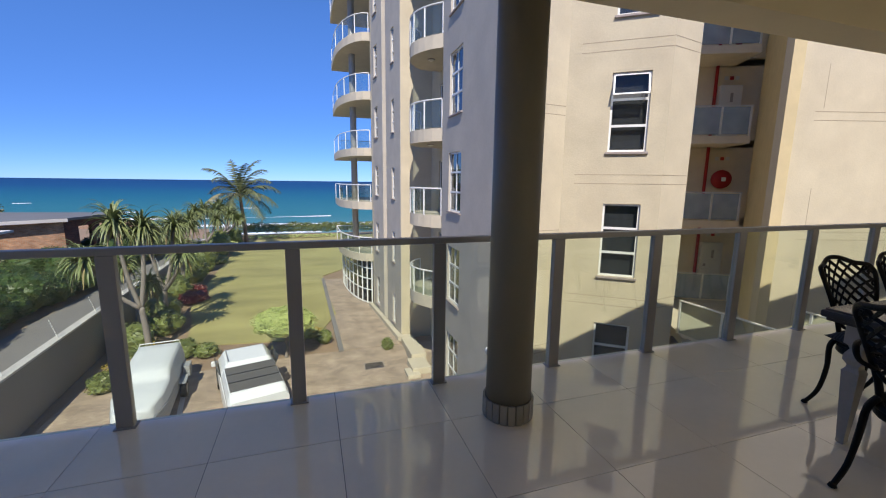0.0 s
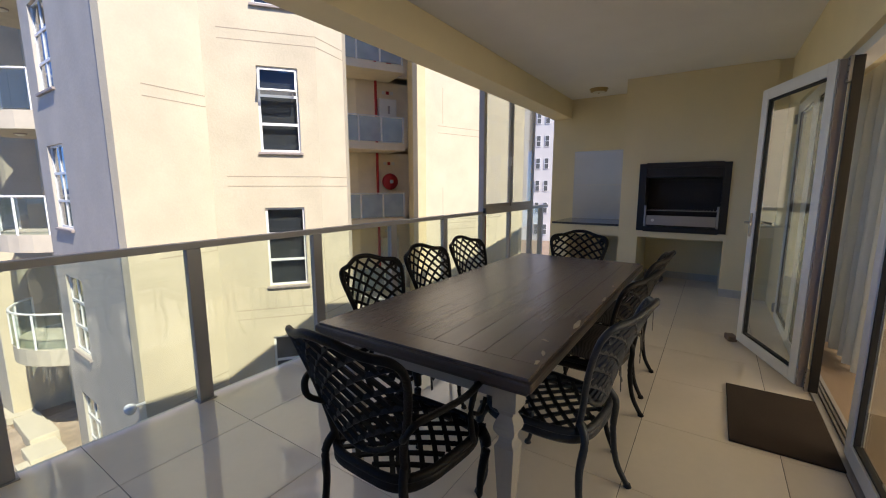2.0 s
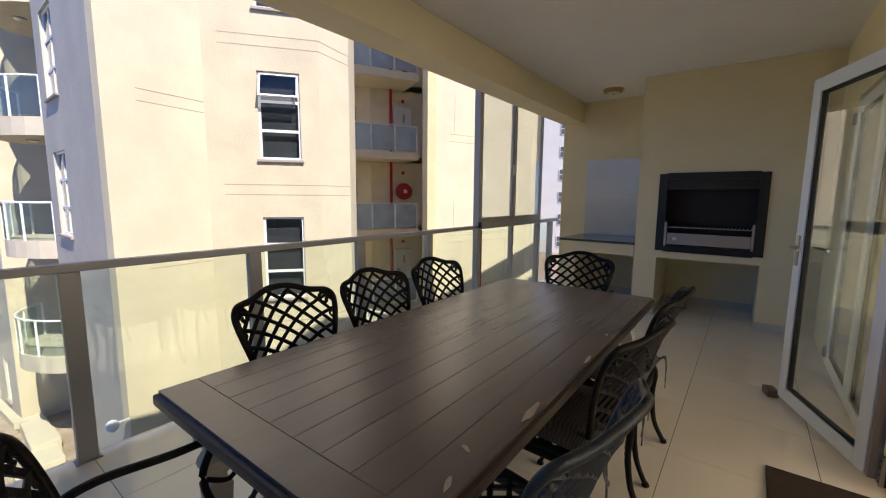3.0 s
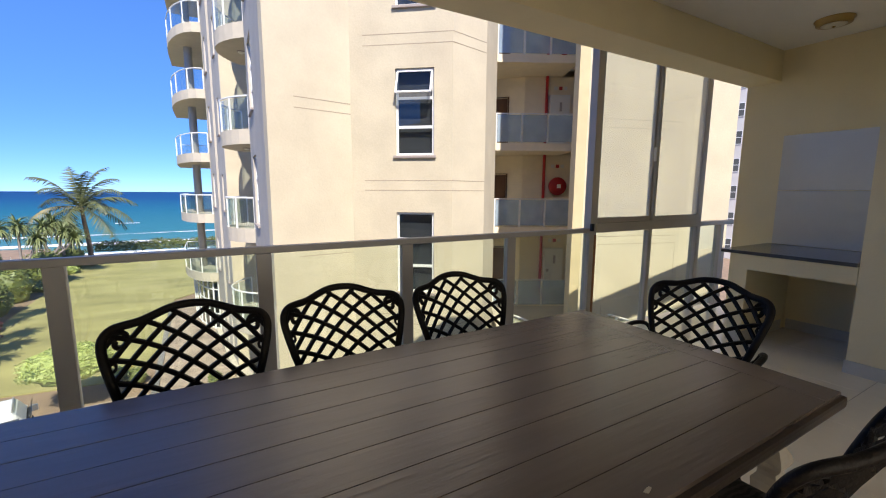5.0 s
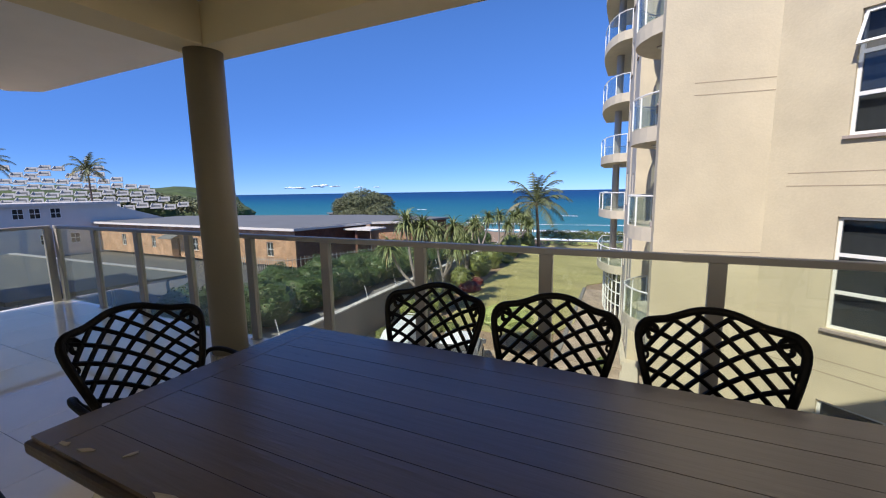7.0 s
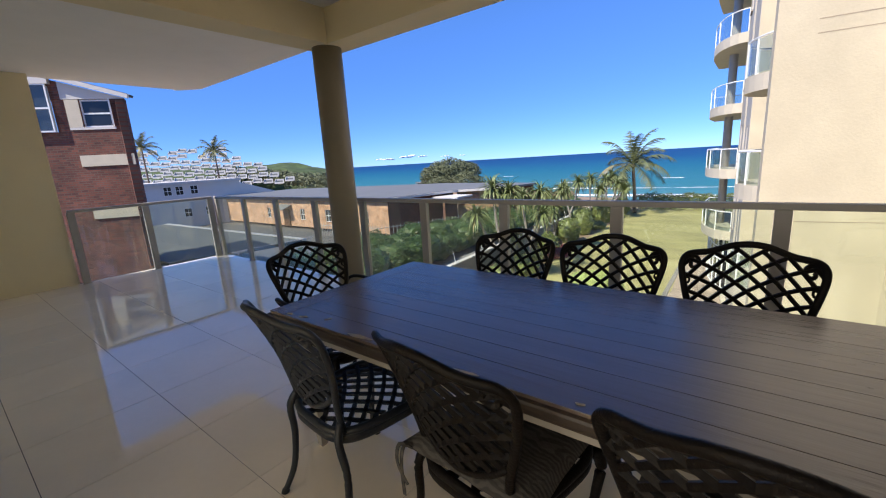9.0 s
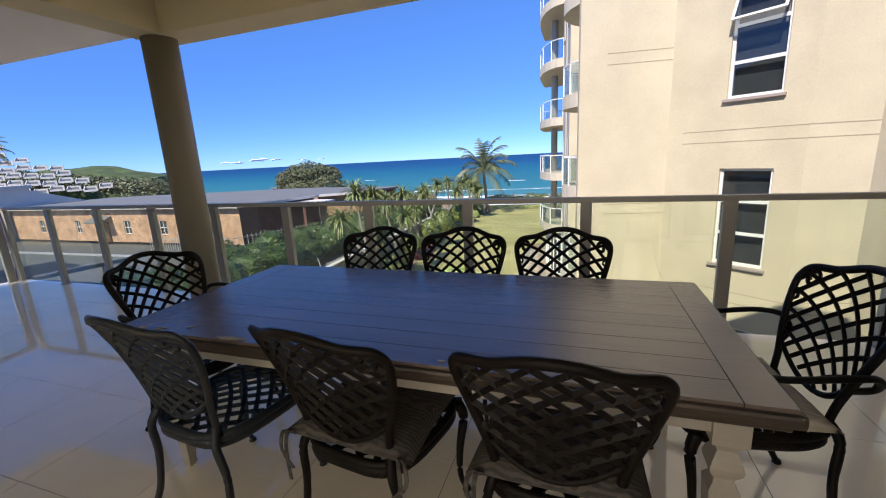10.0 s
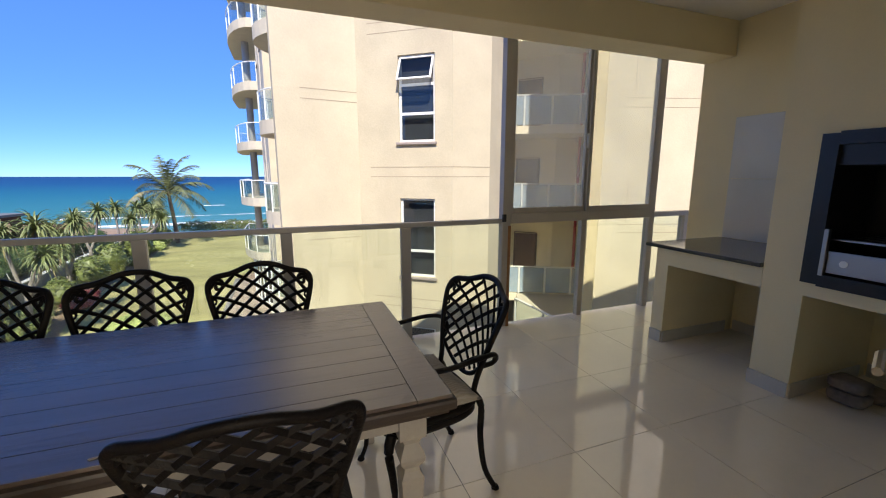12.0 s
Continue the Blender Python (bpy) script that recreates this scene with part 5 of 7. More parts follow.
def aloe(label, x, y, forks, crown, seed, m_leaf=ALOE, lean=(0, 0), name="aloe_tree"):
    """forks: (dx, dy, height) of each rosette."""
    rng = random.Random(seed)
    t = thing(name, label, "tree", pose(x, y, GZ))
    bm = bmesh.new()
    fz = min(f[2] for f in forks) * 0.5
    tube(bm, smooth_curve([(0, 0, -0.1), (lean[0] * 0.4, lean[1] * 0.4, fz * 0.55), (lean[0], lean[1], fz)], 4), [0.14 - 0.004 * i for i in range(9)], 9)
    for dx, dy, h in forks:
        tube(bm, smooth_curve([(lean[0], lean[1], fz - 0.08), (lean[0] + (dx - lean[0]) * 0.6, lean[1] + (dy - lean[1]) * 0.6, fz + (h - fz) * 0.4), (dx, dy, h)], 4), [0.10 - 0.004 * i for i in range(9)], 8)
    part("trunk", bm, BARK, t, smooth=True)
    for dx, dy, h in forks:
        bm, dry = bmesh.new(), bmesh.new()
        for k in range(120):
            a = rng.uniform(0, 2 * math.pi)
            el = rng.uniform(-0.9, 1.35)
            L = crown * rng.uniform(0.75, 1.15)
            target = bm if el > -0.55 or rng.random() < 0.3 else dry
            p, d = Vector((dx, dy, h + rng.uniform(-0.12, 0.1))), Vector((math.cos(a) * math.cos(el), math.sin(a) * math.cos(el), math.sin(el)))
            side = Vector((-math.sin(a), math.cos(a), 0))
            prev = None
            for i in range(7):
                f = i / 6
                w_ = 0.04 * crown / 0.7 * (1 - f) ** 0.8 + 0.002
                ring = [target.verts.new(p + side * w_), target.verts.new(p - Vector((0, 0, w_ * 0.5))), target.verts.new(p - side * w_)]
                if prev:
                    target.faces.new((prev[0], prev[1], ring[1], ring[0]))
                    target.faces.new((prev[1], prev[2], ring[2], ring[1]))
                prev = ring
                p = p + d * L / 6
                d = (d + Vector((0, 0, -0.26 - 0.06 * i))).normalized()
        part("crown", bm, m_leaf, t)
        if dry.verts:
            part("dead_leaves", dry, ALOE_DRY, t)
        else:
            dry.free()
    return t


AL = "branching aloe tree with pale trunks"
aloe(AL + " beside the parking court", -5.7, 20.9, [(-0.7, -0.2, 5.9), (0.1, 0.3, 5.6), (-1.7, -0.4, 4.4)], 1.25, 1, lean=(-0.15, 0))
aloe(AL + " in the border", -6.2, 25.0, [(-0.6, 0.2, 4.9), (0.5, 0.6, 5.2), (1.0, -0.3, 3.9)], 1.2, 2)
aloe(AL + " in the border", -6.8, 23.2, [(-0.4, 0.2, 3.6), (0.6, -0.2, 2.8)], 1.0, 3)
aloe(AL + " in the border", -6.8, 30.5, [(-0.6, 0.2, 4.3), (0.5, 0.3, 4.9), (0.1, -0.6, 3.6)], 1.25, 4)
aloe(AL + " near the wall", -8.2, 37.5, [(-0.5, 0.2, 4.4), (0.6, 0.5, 5.0)], 1.25, 5)
aloe(AL + " near the wall", -8.0, 42.5, [(0, 0, 4.9), (0.9, 0.4, 4.0)], 1.3, 6)
aloe(AL + " near the wall", -8.1, 49.0, [(-0.3, 0, 4.4), (1.0, 0.4, 3.9), (1.8, 0, 3.4)], 1.4, 7)
aloe(AL + " below the palm", -7.9, 52.0, [(-0.6, 0, 4.5), (0.5, 0.4, 4.2)], 1.6, 8)
for x, y in ((-6.9, 22.4), (-6.7, 24.6), (-5.6, 19.6), (-7.0, 28.2)):
    aloe("low spiky aloe rosette in the border", x, y, [(0.0, 0.0, 0.5)], 0.7, int(x * 7 + y), name="aloe_plant")


def palm(label, x, y, z0, h, size, seed, n_fr=22):
    rng = random.Random(seed)
    t = thing("palm_tree", label, "tree", pose(x, y, z0))
    pts = smooth_curve([(0.35, 0, 0), (0.25, 0, h * 0.4), (0.05, 0, h * 0.8), (0, 0, h)], 5)
    part("trunk", tube(bmesh.new(), pts, [0.24 - 0.10 * i / len(pts) for i in range(len(pts))], 9), BARK_D, t, smooth=True)
    greens, yellows = bmesh.new(), bmesh.new()
    for k in range(n_fr):
        a, el = k * 2.399 + rng.uniform(-0.2, 0.2), 1.35 - 1.75 * k / n_fr + rng.uniform(-0.1, 0.1)
        tgt = yellows if k > n_fr * 0.6 and rng.random() < 0.6 else greens
        d = Vector((math.cos(a) * math.cos(el), math.sin(a) * math.cos(el), math.sin(el)))
        p, side = Vector((0, 0, h)), Vector((-math.sin(a), math.cos(a), 0))
        spine = [p.copy()]
        for i in range(13):
            p = p + d * size / 13
            d = (d + Vector((0.02, 0, -0.035 - 0.017 * i))).normalized()
            spine.append(p.copy())
        tube(tgt, spine, [0.045 - 0.0028 * i for i in range(14)], 4)
        for i in range(2, 14):
            for sub in (0, 0.5):
                q = spine[i - 1].lerp(spine[i], sub)
                fd = (spine[i] - spine[i - 1]).normalized()
                ll = size * 0.27 * math.sin(math.pi * min(1, (i + sub) / 14.5)) ** 0.7 * rng.uniform(0.8, 1.1)
                for s in (-1, 1):
                    e = q + (side * s * 0.8 + fd * 0.55 + Vector((0, 0, -0.45 + rng.uniform(-0.2, 0.2)))) * ll
                    w_ = fd * 0.045 * size / 2.6
                    tgt.faces.new([tgt.verts.new(v) for v in (q - w_, q + w_, e)])
    part("fronds", greens, PALM, t)
    part("dry_fronds", yellows, PALM_Y, t, "yellowed lower fronds")
    part("coconuts", leaf_cloud(bmesh.new(), (0, 0, h - 0.3), (0.35, 0.35, 0.3), 40, 0.12, seed), PALM_Y, t)
    return t


palm("tall coconut palm with yellowing fronds at the garden's seaward end", -6.65, 54.0, GZ, 5.9, 5.0, 5, 19)

# ---- vehicles ----
car = thing("pickup_truck", "white double-cab pickup with a dark grey canopy top, parked on paving", "car", pose(-1.24, 16.24, GZ, 0, 0, 14.7))


def loft(bm, sections):
    """Closed body from rounded-rectangle sections: (y, half width low, half width high, z low, z high)."""
    rings = []
    for y, wl, wh, zl, zh in sections:
        pts = [(-wl * 0.92, zl), (-wl, zl + (zh - zl) * 0.15), (-wl, zl + (zh - zl) * 0.55), (-wh, zh - (zh - zl) * 0.08), (-wh * 0.9, zh), (wh * 0.9, zh), (wh, zh - (zh - zl) * 0.08), (wl, zl + (zh - zl) * 0.55), (wl, zl + (zh - zl) * 0.15), (wl * 0.92, zl)]
        rings.append([bm.verts.new((x, y, z)) for x, z in pts])
    for r, s in zip(rings, rings[1:]):
        for k in range(10):
            bm.faces.new((r[k], r[(k + 1) % 10], s[(k + 1) % 10], s[k]))
    bm.faces.new(rings[0][::-1])
    bm.faces.new(rings[-1])
    bmesh.ops.recalc_face_normals(bm, faces=bm.faces[:])
    return bm


part("body", loft(bmesh.new(), [(-3.0, 0.84, 0.82, 0.4, 0.98), (-1.2, 0.88, 0.86, 0.35, 1.0), (0.6, 0.88, 0.86, 0.35, 1.02), (1.2, 0.87, 0.82, 0.38, 1.0), (1.6, 0.82, 0.74, 0.42, 0.92), (1.75, 0.74, 0.66, 0.45, 0.8)]), CARWHITE, car, smooth=False)
part("cab", loft(bmesh.new(), [(-0.95, 0.84, 0.68, 0.95, 1.5), (-0.75, 0.84, 0.68, 0.95, 1.62), (0.35, 0.84, 0.68, 0.95, 1.64), (0.42, 0.84, 0.67, 0.95, 1.58), (1.0, 0.84, 0.7, 0.93, 1.04)]), CARWHITE, car)
part("windscreen", prism(bmesh.new(), [(-0.6, 0), (0.6, 0), (0.66, 0.78), (-0.66, 0.78)], 0, 0.012), CARGLASS, car).matrix_basis = pose(0, 0.45, 1.6, -42, 0, 0)
for s in (-1, 1):
    for y0, y1 in ((-0.72, -0.16), (-0.10, 0.46)):
        part("side_window", bx(y0, y1, -0.008, 0.008, 0, 0.40, bevel=0.004), CARGLASS, car).matrix_basis = pose(s * 0.825, 0, 1.12, 20 * 1, 0, 90) if s > 0 else pose(-0.825, 0, 1.12, -20, 0, 90)
    mr = part("mirror", bx(s * 0.88, s * 1.06, 0.50, 0.60, 1.06, 1.24, bevel=0.03), CARWHITE, car)
    part("headlight", bx(s * 0.52, s * 0.78, 1.58, 1.735, 0.70, 0.84, bevel=0.02), OPAL, car)
    for y in (-2.2, 0.95):
        wl = part("wheel", lathe(bmesh.new(), [(0.36, -0.11), (0.37, 0), (0.36, 0.11)], 20, pose(s * 0.79, y, 0.37, 0, 90, 0)), TYRE, car)
        part("rim", lathe(bmesh.new(), [(0.22, -0.115), (0.22, 0.115)], 14, pose(s * 0.79, y, 0.37, 0, 90, 0)), STEEL, wl)
    part("roof_rail", tube(bmesh.new(), [(s * 0.6, -0.7, 1.64), (s * 0.6, -0.6, 1.68), (s * 0.6, 0.3, 1.69), (s * 0.6, 0.4, 1.65)], 0.018, 6), ALU, car)
canopy = part("canopy", loft(bmesh.new(), [(-2.98, 0.83, 0.76, 0.98, 1.30), (-2.7, 0.84, 0.76, 0.98, 1.47), (-1.0, 0.84, 0.76, 0.98, 1.53)]), CARWHITE, car)
cv = part("roof_mat", prism(bmesh.new(), [(-0.73, -2.62), (0.73, -2.62), (0.74, -1.0), (-0.74, -1.0)], 0, 0.03), CANOPY, canopy, "dark grey mat on the canopy")
cv.matrix_basis = pose(0, 0, 1.555, 2.0, 0, 0)
for y in (-2.08, -1.54):
    part("cover_rib", bx(-0.73, 0.73, y - 0.012, y + 0.012, 0.0, 0.045), BLACK, canopy).matrix_basis = pose(0, 0, 1.555, 2.0, 0, 0)

tr = thing("covered_trailer", "small trailer under a white fabric cover on the paving", "trailer", pose(-4.15, 16.2, GZ, 0, 0, 6.5))
bm = loft(bmesh.new(), [(-2.3, 0.48, 0.42, 0.55, 1.05), (-1.5, 0.70, 0.66, 0.5, 1.22), (-0.7, 0.72, 0.68, 0.5, 1.25), (-0.4, 0.72, 0.66, 0.5, 1.5), (1.7, 0.74, 0.66, 0.5, 1.56), (1.95, 0.72, 0.6, 0.5, 1.4)])
bmesh.ops.subdivide_edges(bm, edges=bm.edges[:], cuts=3, use_grid_fill=True)
for v in bm.verts:
    v.co += Vector((1, 1, 0.6)) * 0.02 * noise.noise(v.co * 3)
part("cover", bm, TARP, tr, smooth=True)
part("side_flap", loft(bmesh.new(), [(-2.32, 0.5, 0.5, 0.3, 0.8), (-1.5, 0.74, 0.72, 0.3, 0.85), (1.9, 0.76, 0.74, 0.3, 0.85)]), TARP_G, tr, "grey lower cover")
for s in (-1, 1):
    wl = part("wheel", lathe(bmesh.new(), [(0.29, -0.09), (0.30, 0), (0.29, 0.09)], 18, pose(s * 0.86, 0.4, 0.30, 0, 90, 0)), TYRE, tr)
    part("rim", lathe(bmesh.new(), [(0.17, -0.095), (0.17, 0.095)], 12, pose(s * 0.86, 0.4, 0.30, 0, 90, 0)), STEEL, wl)
    part("mudguard", bx(s * 0.76, s * 0.98, 0.05, 0.8, 0.62, 0.65, bevel=0.008), TARP_G, tr)
part("toolbox", bx(0.78, 1.0, 0.9, 1.4, 0.5, 0.9, bevel=0.01), TARP_G, tr)
part("cover_tube", tube(bmesh.new(), [(-0.66, 1.75, 1.45), (-0.6, 1.78, 1.62), (0.6, 1.78, 1.62), (0.66, 1.75, 1.45)], 0.02, 6), WHITE, tr)

# ---- the apartment building opposite ----
S0, ST = 0.06, 3.15
PA, PB, PC, PD, PE = (5.62, 10.22), (7.43, 10.48), (9.26, 9.04), (10.3, 9.27), (11.3, 10.2)
PG, PF = (5.72, 15.41), (4.62, 25.4)
ZT = S0 + 6 * ST
apt = thing("apartment_building", "tall cream plastered apartment building with white windows and curved balconies", "building")


def zwin(k):
    return S0 + k * ST - 1.03


def window_row(p, q, u0, u1, zoff, h, ks, rows=3, open_at=(), material=FACADE, side=1, thick=0.25, extra=(), cols=1, name=None):
    ops = [(u0, u1, S0 + k * ST + zoff, S0 + k * ST + zoff + h) for k in ks] + list(extra)
    wl = wall(name or "wall", p, q, GZ, ZT, material, ops, thick, apt, side=side)
    base = along(p, q)
    made = {}
    for k in ks:
        key = k in open_at
        m = base @ pose(u0, 0, S0 + k * ST + zoff)
        if side < 0:
            m = base @ pose(u1, 0, S0 + k * ST + zoff, 0, 0, 180)
        if key not in made:
            made[key] = unit_window(apt, u1 - u0, h, rows, open_top=key, cols=cols, inner=DRAPE)
            made[key].matrix_basis = m
        else:
            copy_thing(made[key], m)
    return wl


LV = [-2, -1, 0, 1, 2, 3, 4]
wall("wall", PA, PB, GZ, ZT, FACADE2, thick=0.25, parent=apt)
uw0 = math.hypot(8.22 - PB[0], 9.80 - PB[1])
window_row(PB, PC, uw0, uw0 + 0.87, -1.02 + ST, 1.87, [-3, -2, -1, 0, 1, 2, 3], open_at=(0,))
wall("wall", PC, PD, GZ, ZT, FACADE2, thick=0.25, parent=apt)
wall("wall", PD, PE, GZ, ZT, FACADE2, thick=0.25, parent=apt)
wall("wall", PE, (12.9, 14.3), GZ, ZT, FACADE, thick=0.25, parent=apt)
# this side wall carries its shade in the greyer plaster colour
window_row(PG, (5.6215, 10.30), 0.80, 2.05, 0.36, 1.95, [-2, -1, 0, 1, 2, 3], material=FACADE_SHADE, cols=2, name="wall_shade_side")
# recess with the curved balconies
wall("wall", (6.6, 15.41), (5.72 + 0.26, 15.41), GZ, ZT, FACADE, thick=0.25, parent=apt, side=1)
window_row((6.6, 19.8), (6.6, 15.42), 1.2, 3.0, 0.1, 2.15, LV, cols=2, rows=1, material=FACADE)
wall("wall", (5.15, 19.8), (6.85, 19.8), GZ, ZT, FACADE2, thick=0.25, parent=apt)
window_row((4.93, 22.3), (5.13, 19.8), 1.0, 1.5, 0.5, 1.5, LV, material=FACADE_SHADE, rows=3)
wall("wall", (5.15, 22.9), (5.15, 22.31), GZ, ZT, FACADE_SHADE, thick=0.25, parent=apt)
window_row(PF, (4.85, 22.9), 0.8, 1.5, 0.55, 1.6, LV, material=FACADE_SHADE, rows=3)
wall("wall", (9.5, 25.65), PF, GZ, ZT, FACADE, thick=0.25, parent=apt)
part("roof", prism(bmesh.new(), [PA, PB, PC, PD, PE, (14, 14), (14, 25.4), PF, (4.85, 22.6), (5.15, 19.8), PG], ZT, ZT + 0.3), SLAB, apt)
part("plinth", prism(bmesh.new(), [(4.35, 25.6), (4.62, 22.9), (4.9, 19.5), (5.6, 19.3), (5.6, 19.75), (5.12, 19.78), (4.83, 22.9), (4.58, 25.38)], GZ, GZ + 0.22), SLAB, apt)
# slabs painted near black, so the shade behind the windows is in their colour
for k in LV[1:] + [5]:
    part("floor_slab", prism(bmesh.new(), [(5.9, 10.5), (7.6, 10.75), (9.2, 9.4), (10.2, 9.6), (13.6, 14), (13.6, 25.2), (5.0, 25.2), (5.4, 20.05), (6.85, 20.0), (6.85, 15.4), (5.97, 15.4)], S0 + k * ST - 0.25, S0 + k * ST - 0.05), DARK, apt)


def curve_balcony(parent, z, pts, rail_h=1.0, gl=GLASS_PALE, closed_z=0.36, posts=None):
    bal = new("balcony")
    bal.parent = parent
    cx, cy = sum(p[0] for p in pts) / len(pts), sum(p[1] for p in pts) / len(pts)
    bal.matrix_basis = pose(cx, cy, z)
    loc = [(p[0] - cx, p[1] - cy) for p in pts]
    part("slab", prism(bmesh.new(), loc, -closed_z, 0.1), SLAB, bal)
    front = loc[posts[0]:posts[1]] if posts else loc
    part("top_rail", tube(bmesh.new(), [(x * 0.97, y * 0.97, rail_h + 0.1) for x, y in front], 0.028, 6), WHITE, bal)
    step = max(1, len(front) // 5)
    for i in range(0, len(front), step):
        x, y = front[i]
        part("post", bx(x * 0.97 - 0.025, x * 0.97 + 0.025, y * 0.97 - 0.025, y * 0.97 + 0.025, 0.1, rail_h + 0.08), WHITE, bal)
    for i in range(0, len(front) - 1):
        a, c = Vector((*front[i], 0)) * 0.97, Vector((*front[i + 1], 0)) * 0.97
        bm = bmesh.new()
        n_ = (c - a).normalized().cross(Vector((0, 0, 1))) * 0.005
        g = [bm.verts.new(v) for v in (a + Vector((0, 0, 0.14)) + n_, c + Vector((0, 0, 0.14)) + n_, c + Vector((0, 0, rail_h + 0.05)) + n_, a + Vector((0, 0, rail_h + 0.05)) + n_)]
        h = [bm.verts.new(v) for v in (a + Vector((0, 0, 0.14)) - n_, c + Vector((0, 0, 0.14)) - n_, c + Vector((0, 0, rail_h + 0.05)) - n_, a + Vector((0, 0, rail_h + 0.05)) - n_)]
        bm.faces.new(g)
        bm.faces.new(h[::-1])
        for j in range(4):
            bm.faces.new((g[j], h[j], h[(j + 1) % 4], g[(j + 1) % 4]))
        part("pane", bm, gl, bal)
    return bal


arc = [(6.6, 18.6)] + [(5.75 - 0.78 * math.sin(math.pi * f / 10) ** 0.8, 18.6 - 3.1 * f / 10) for f in range(11)] + [(6.6, 15.5)]
bal0 = curve_balcony(apt, S0, arc, posts=(1, 12))
for k in LV[1:]:
    if k:
        copy_thing(bal0, pose(bal0.location.x, bal0.location.y, S0 + k * ST))
end_arc = [(5.6, 25.7)] + [(4.6 - 1.65 * math.sin(0.5 * math.pi * f / 7), 25.7 + 4.5 * (1 - math.cos(0.5 * math.pi * f / 7))) for f in range(8)] + [(2.95, 33.0), (7.5, 33.0), (7.5, 25.7)]
bal1 = curve_balcony(apt, S0, end_arc, posts=(1, 11))
for k in LV[1:]:
    if k:
        copy_thing(bal1, pose(bal1.location.x, bal1.location.y, S0 + k * ST))
part("pillar", lathe(bmesh.new(), [(0.2, GZ), (0.2, ZT)], 16, pose(3.95, 28.6, 0)), ALU2, apt, "grey round pillar", smooth=True)
wall("wall_end", (7.5, 25.7), (7.5, 33), GZ, ZT, FACADE, thick=0.25, parent=apt, side=1)
# glazed ground-floor bay at the seaward end
bay = new("glazed_bay")
bay.parent = apt
for k in range(9):
    f = k / 8
    x, y = 4.6 - 1.3 * math.sin(0.5 * math.pi * f), 25.9 + 4.5 * (1 - math.cos(0.5 * math.pi * f)) + f * 1.5
    part("mullion", bx(-0.04, 0.04, -0.04, 0.04, GZ, S0 - ST - 0.4), WHITE, bay).matrix_basis = pose(x, y, 0)
    if k:
        m = along((px_, py_), (x, y))
        L = math.hypot(x - px_, y - py_)
        part("pane", bx(0.05, L - 0.05, -0.005, 0.005, GZ + 0.12, S0 - ST - 0.42), GLASS_DARK, bay).matrix_basis = m
        for z in (GZ + 0.06, GZ + 0.9, GZ + 1.6, GZ + 2.25):
            part("transom", bx(0.04, L - 0.04, -0.03, 0.03, z - 0.03, z + 0.03), WHITE, bay).matrix_basis = m
    px_, py_ = x, y

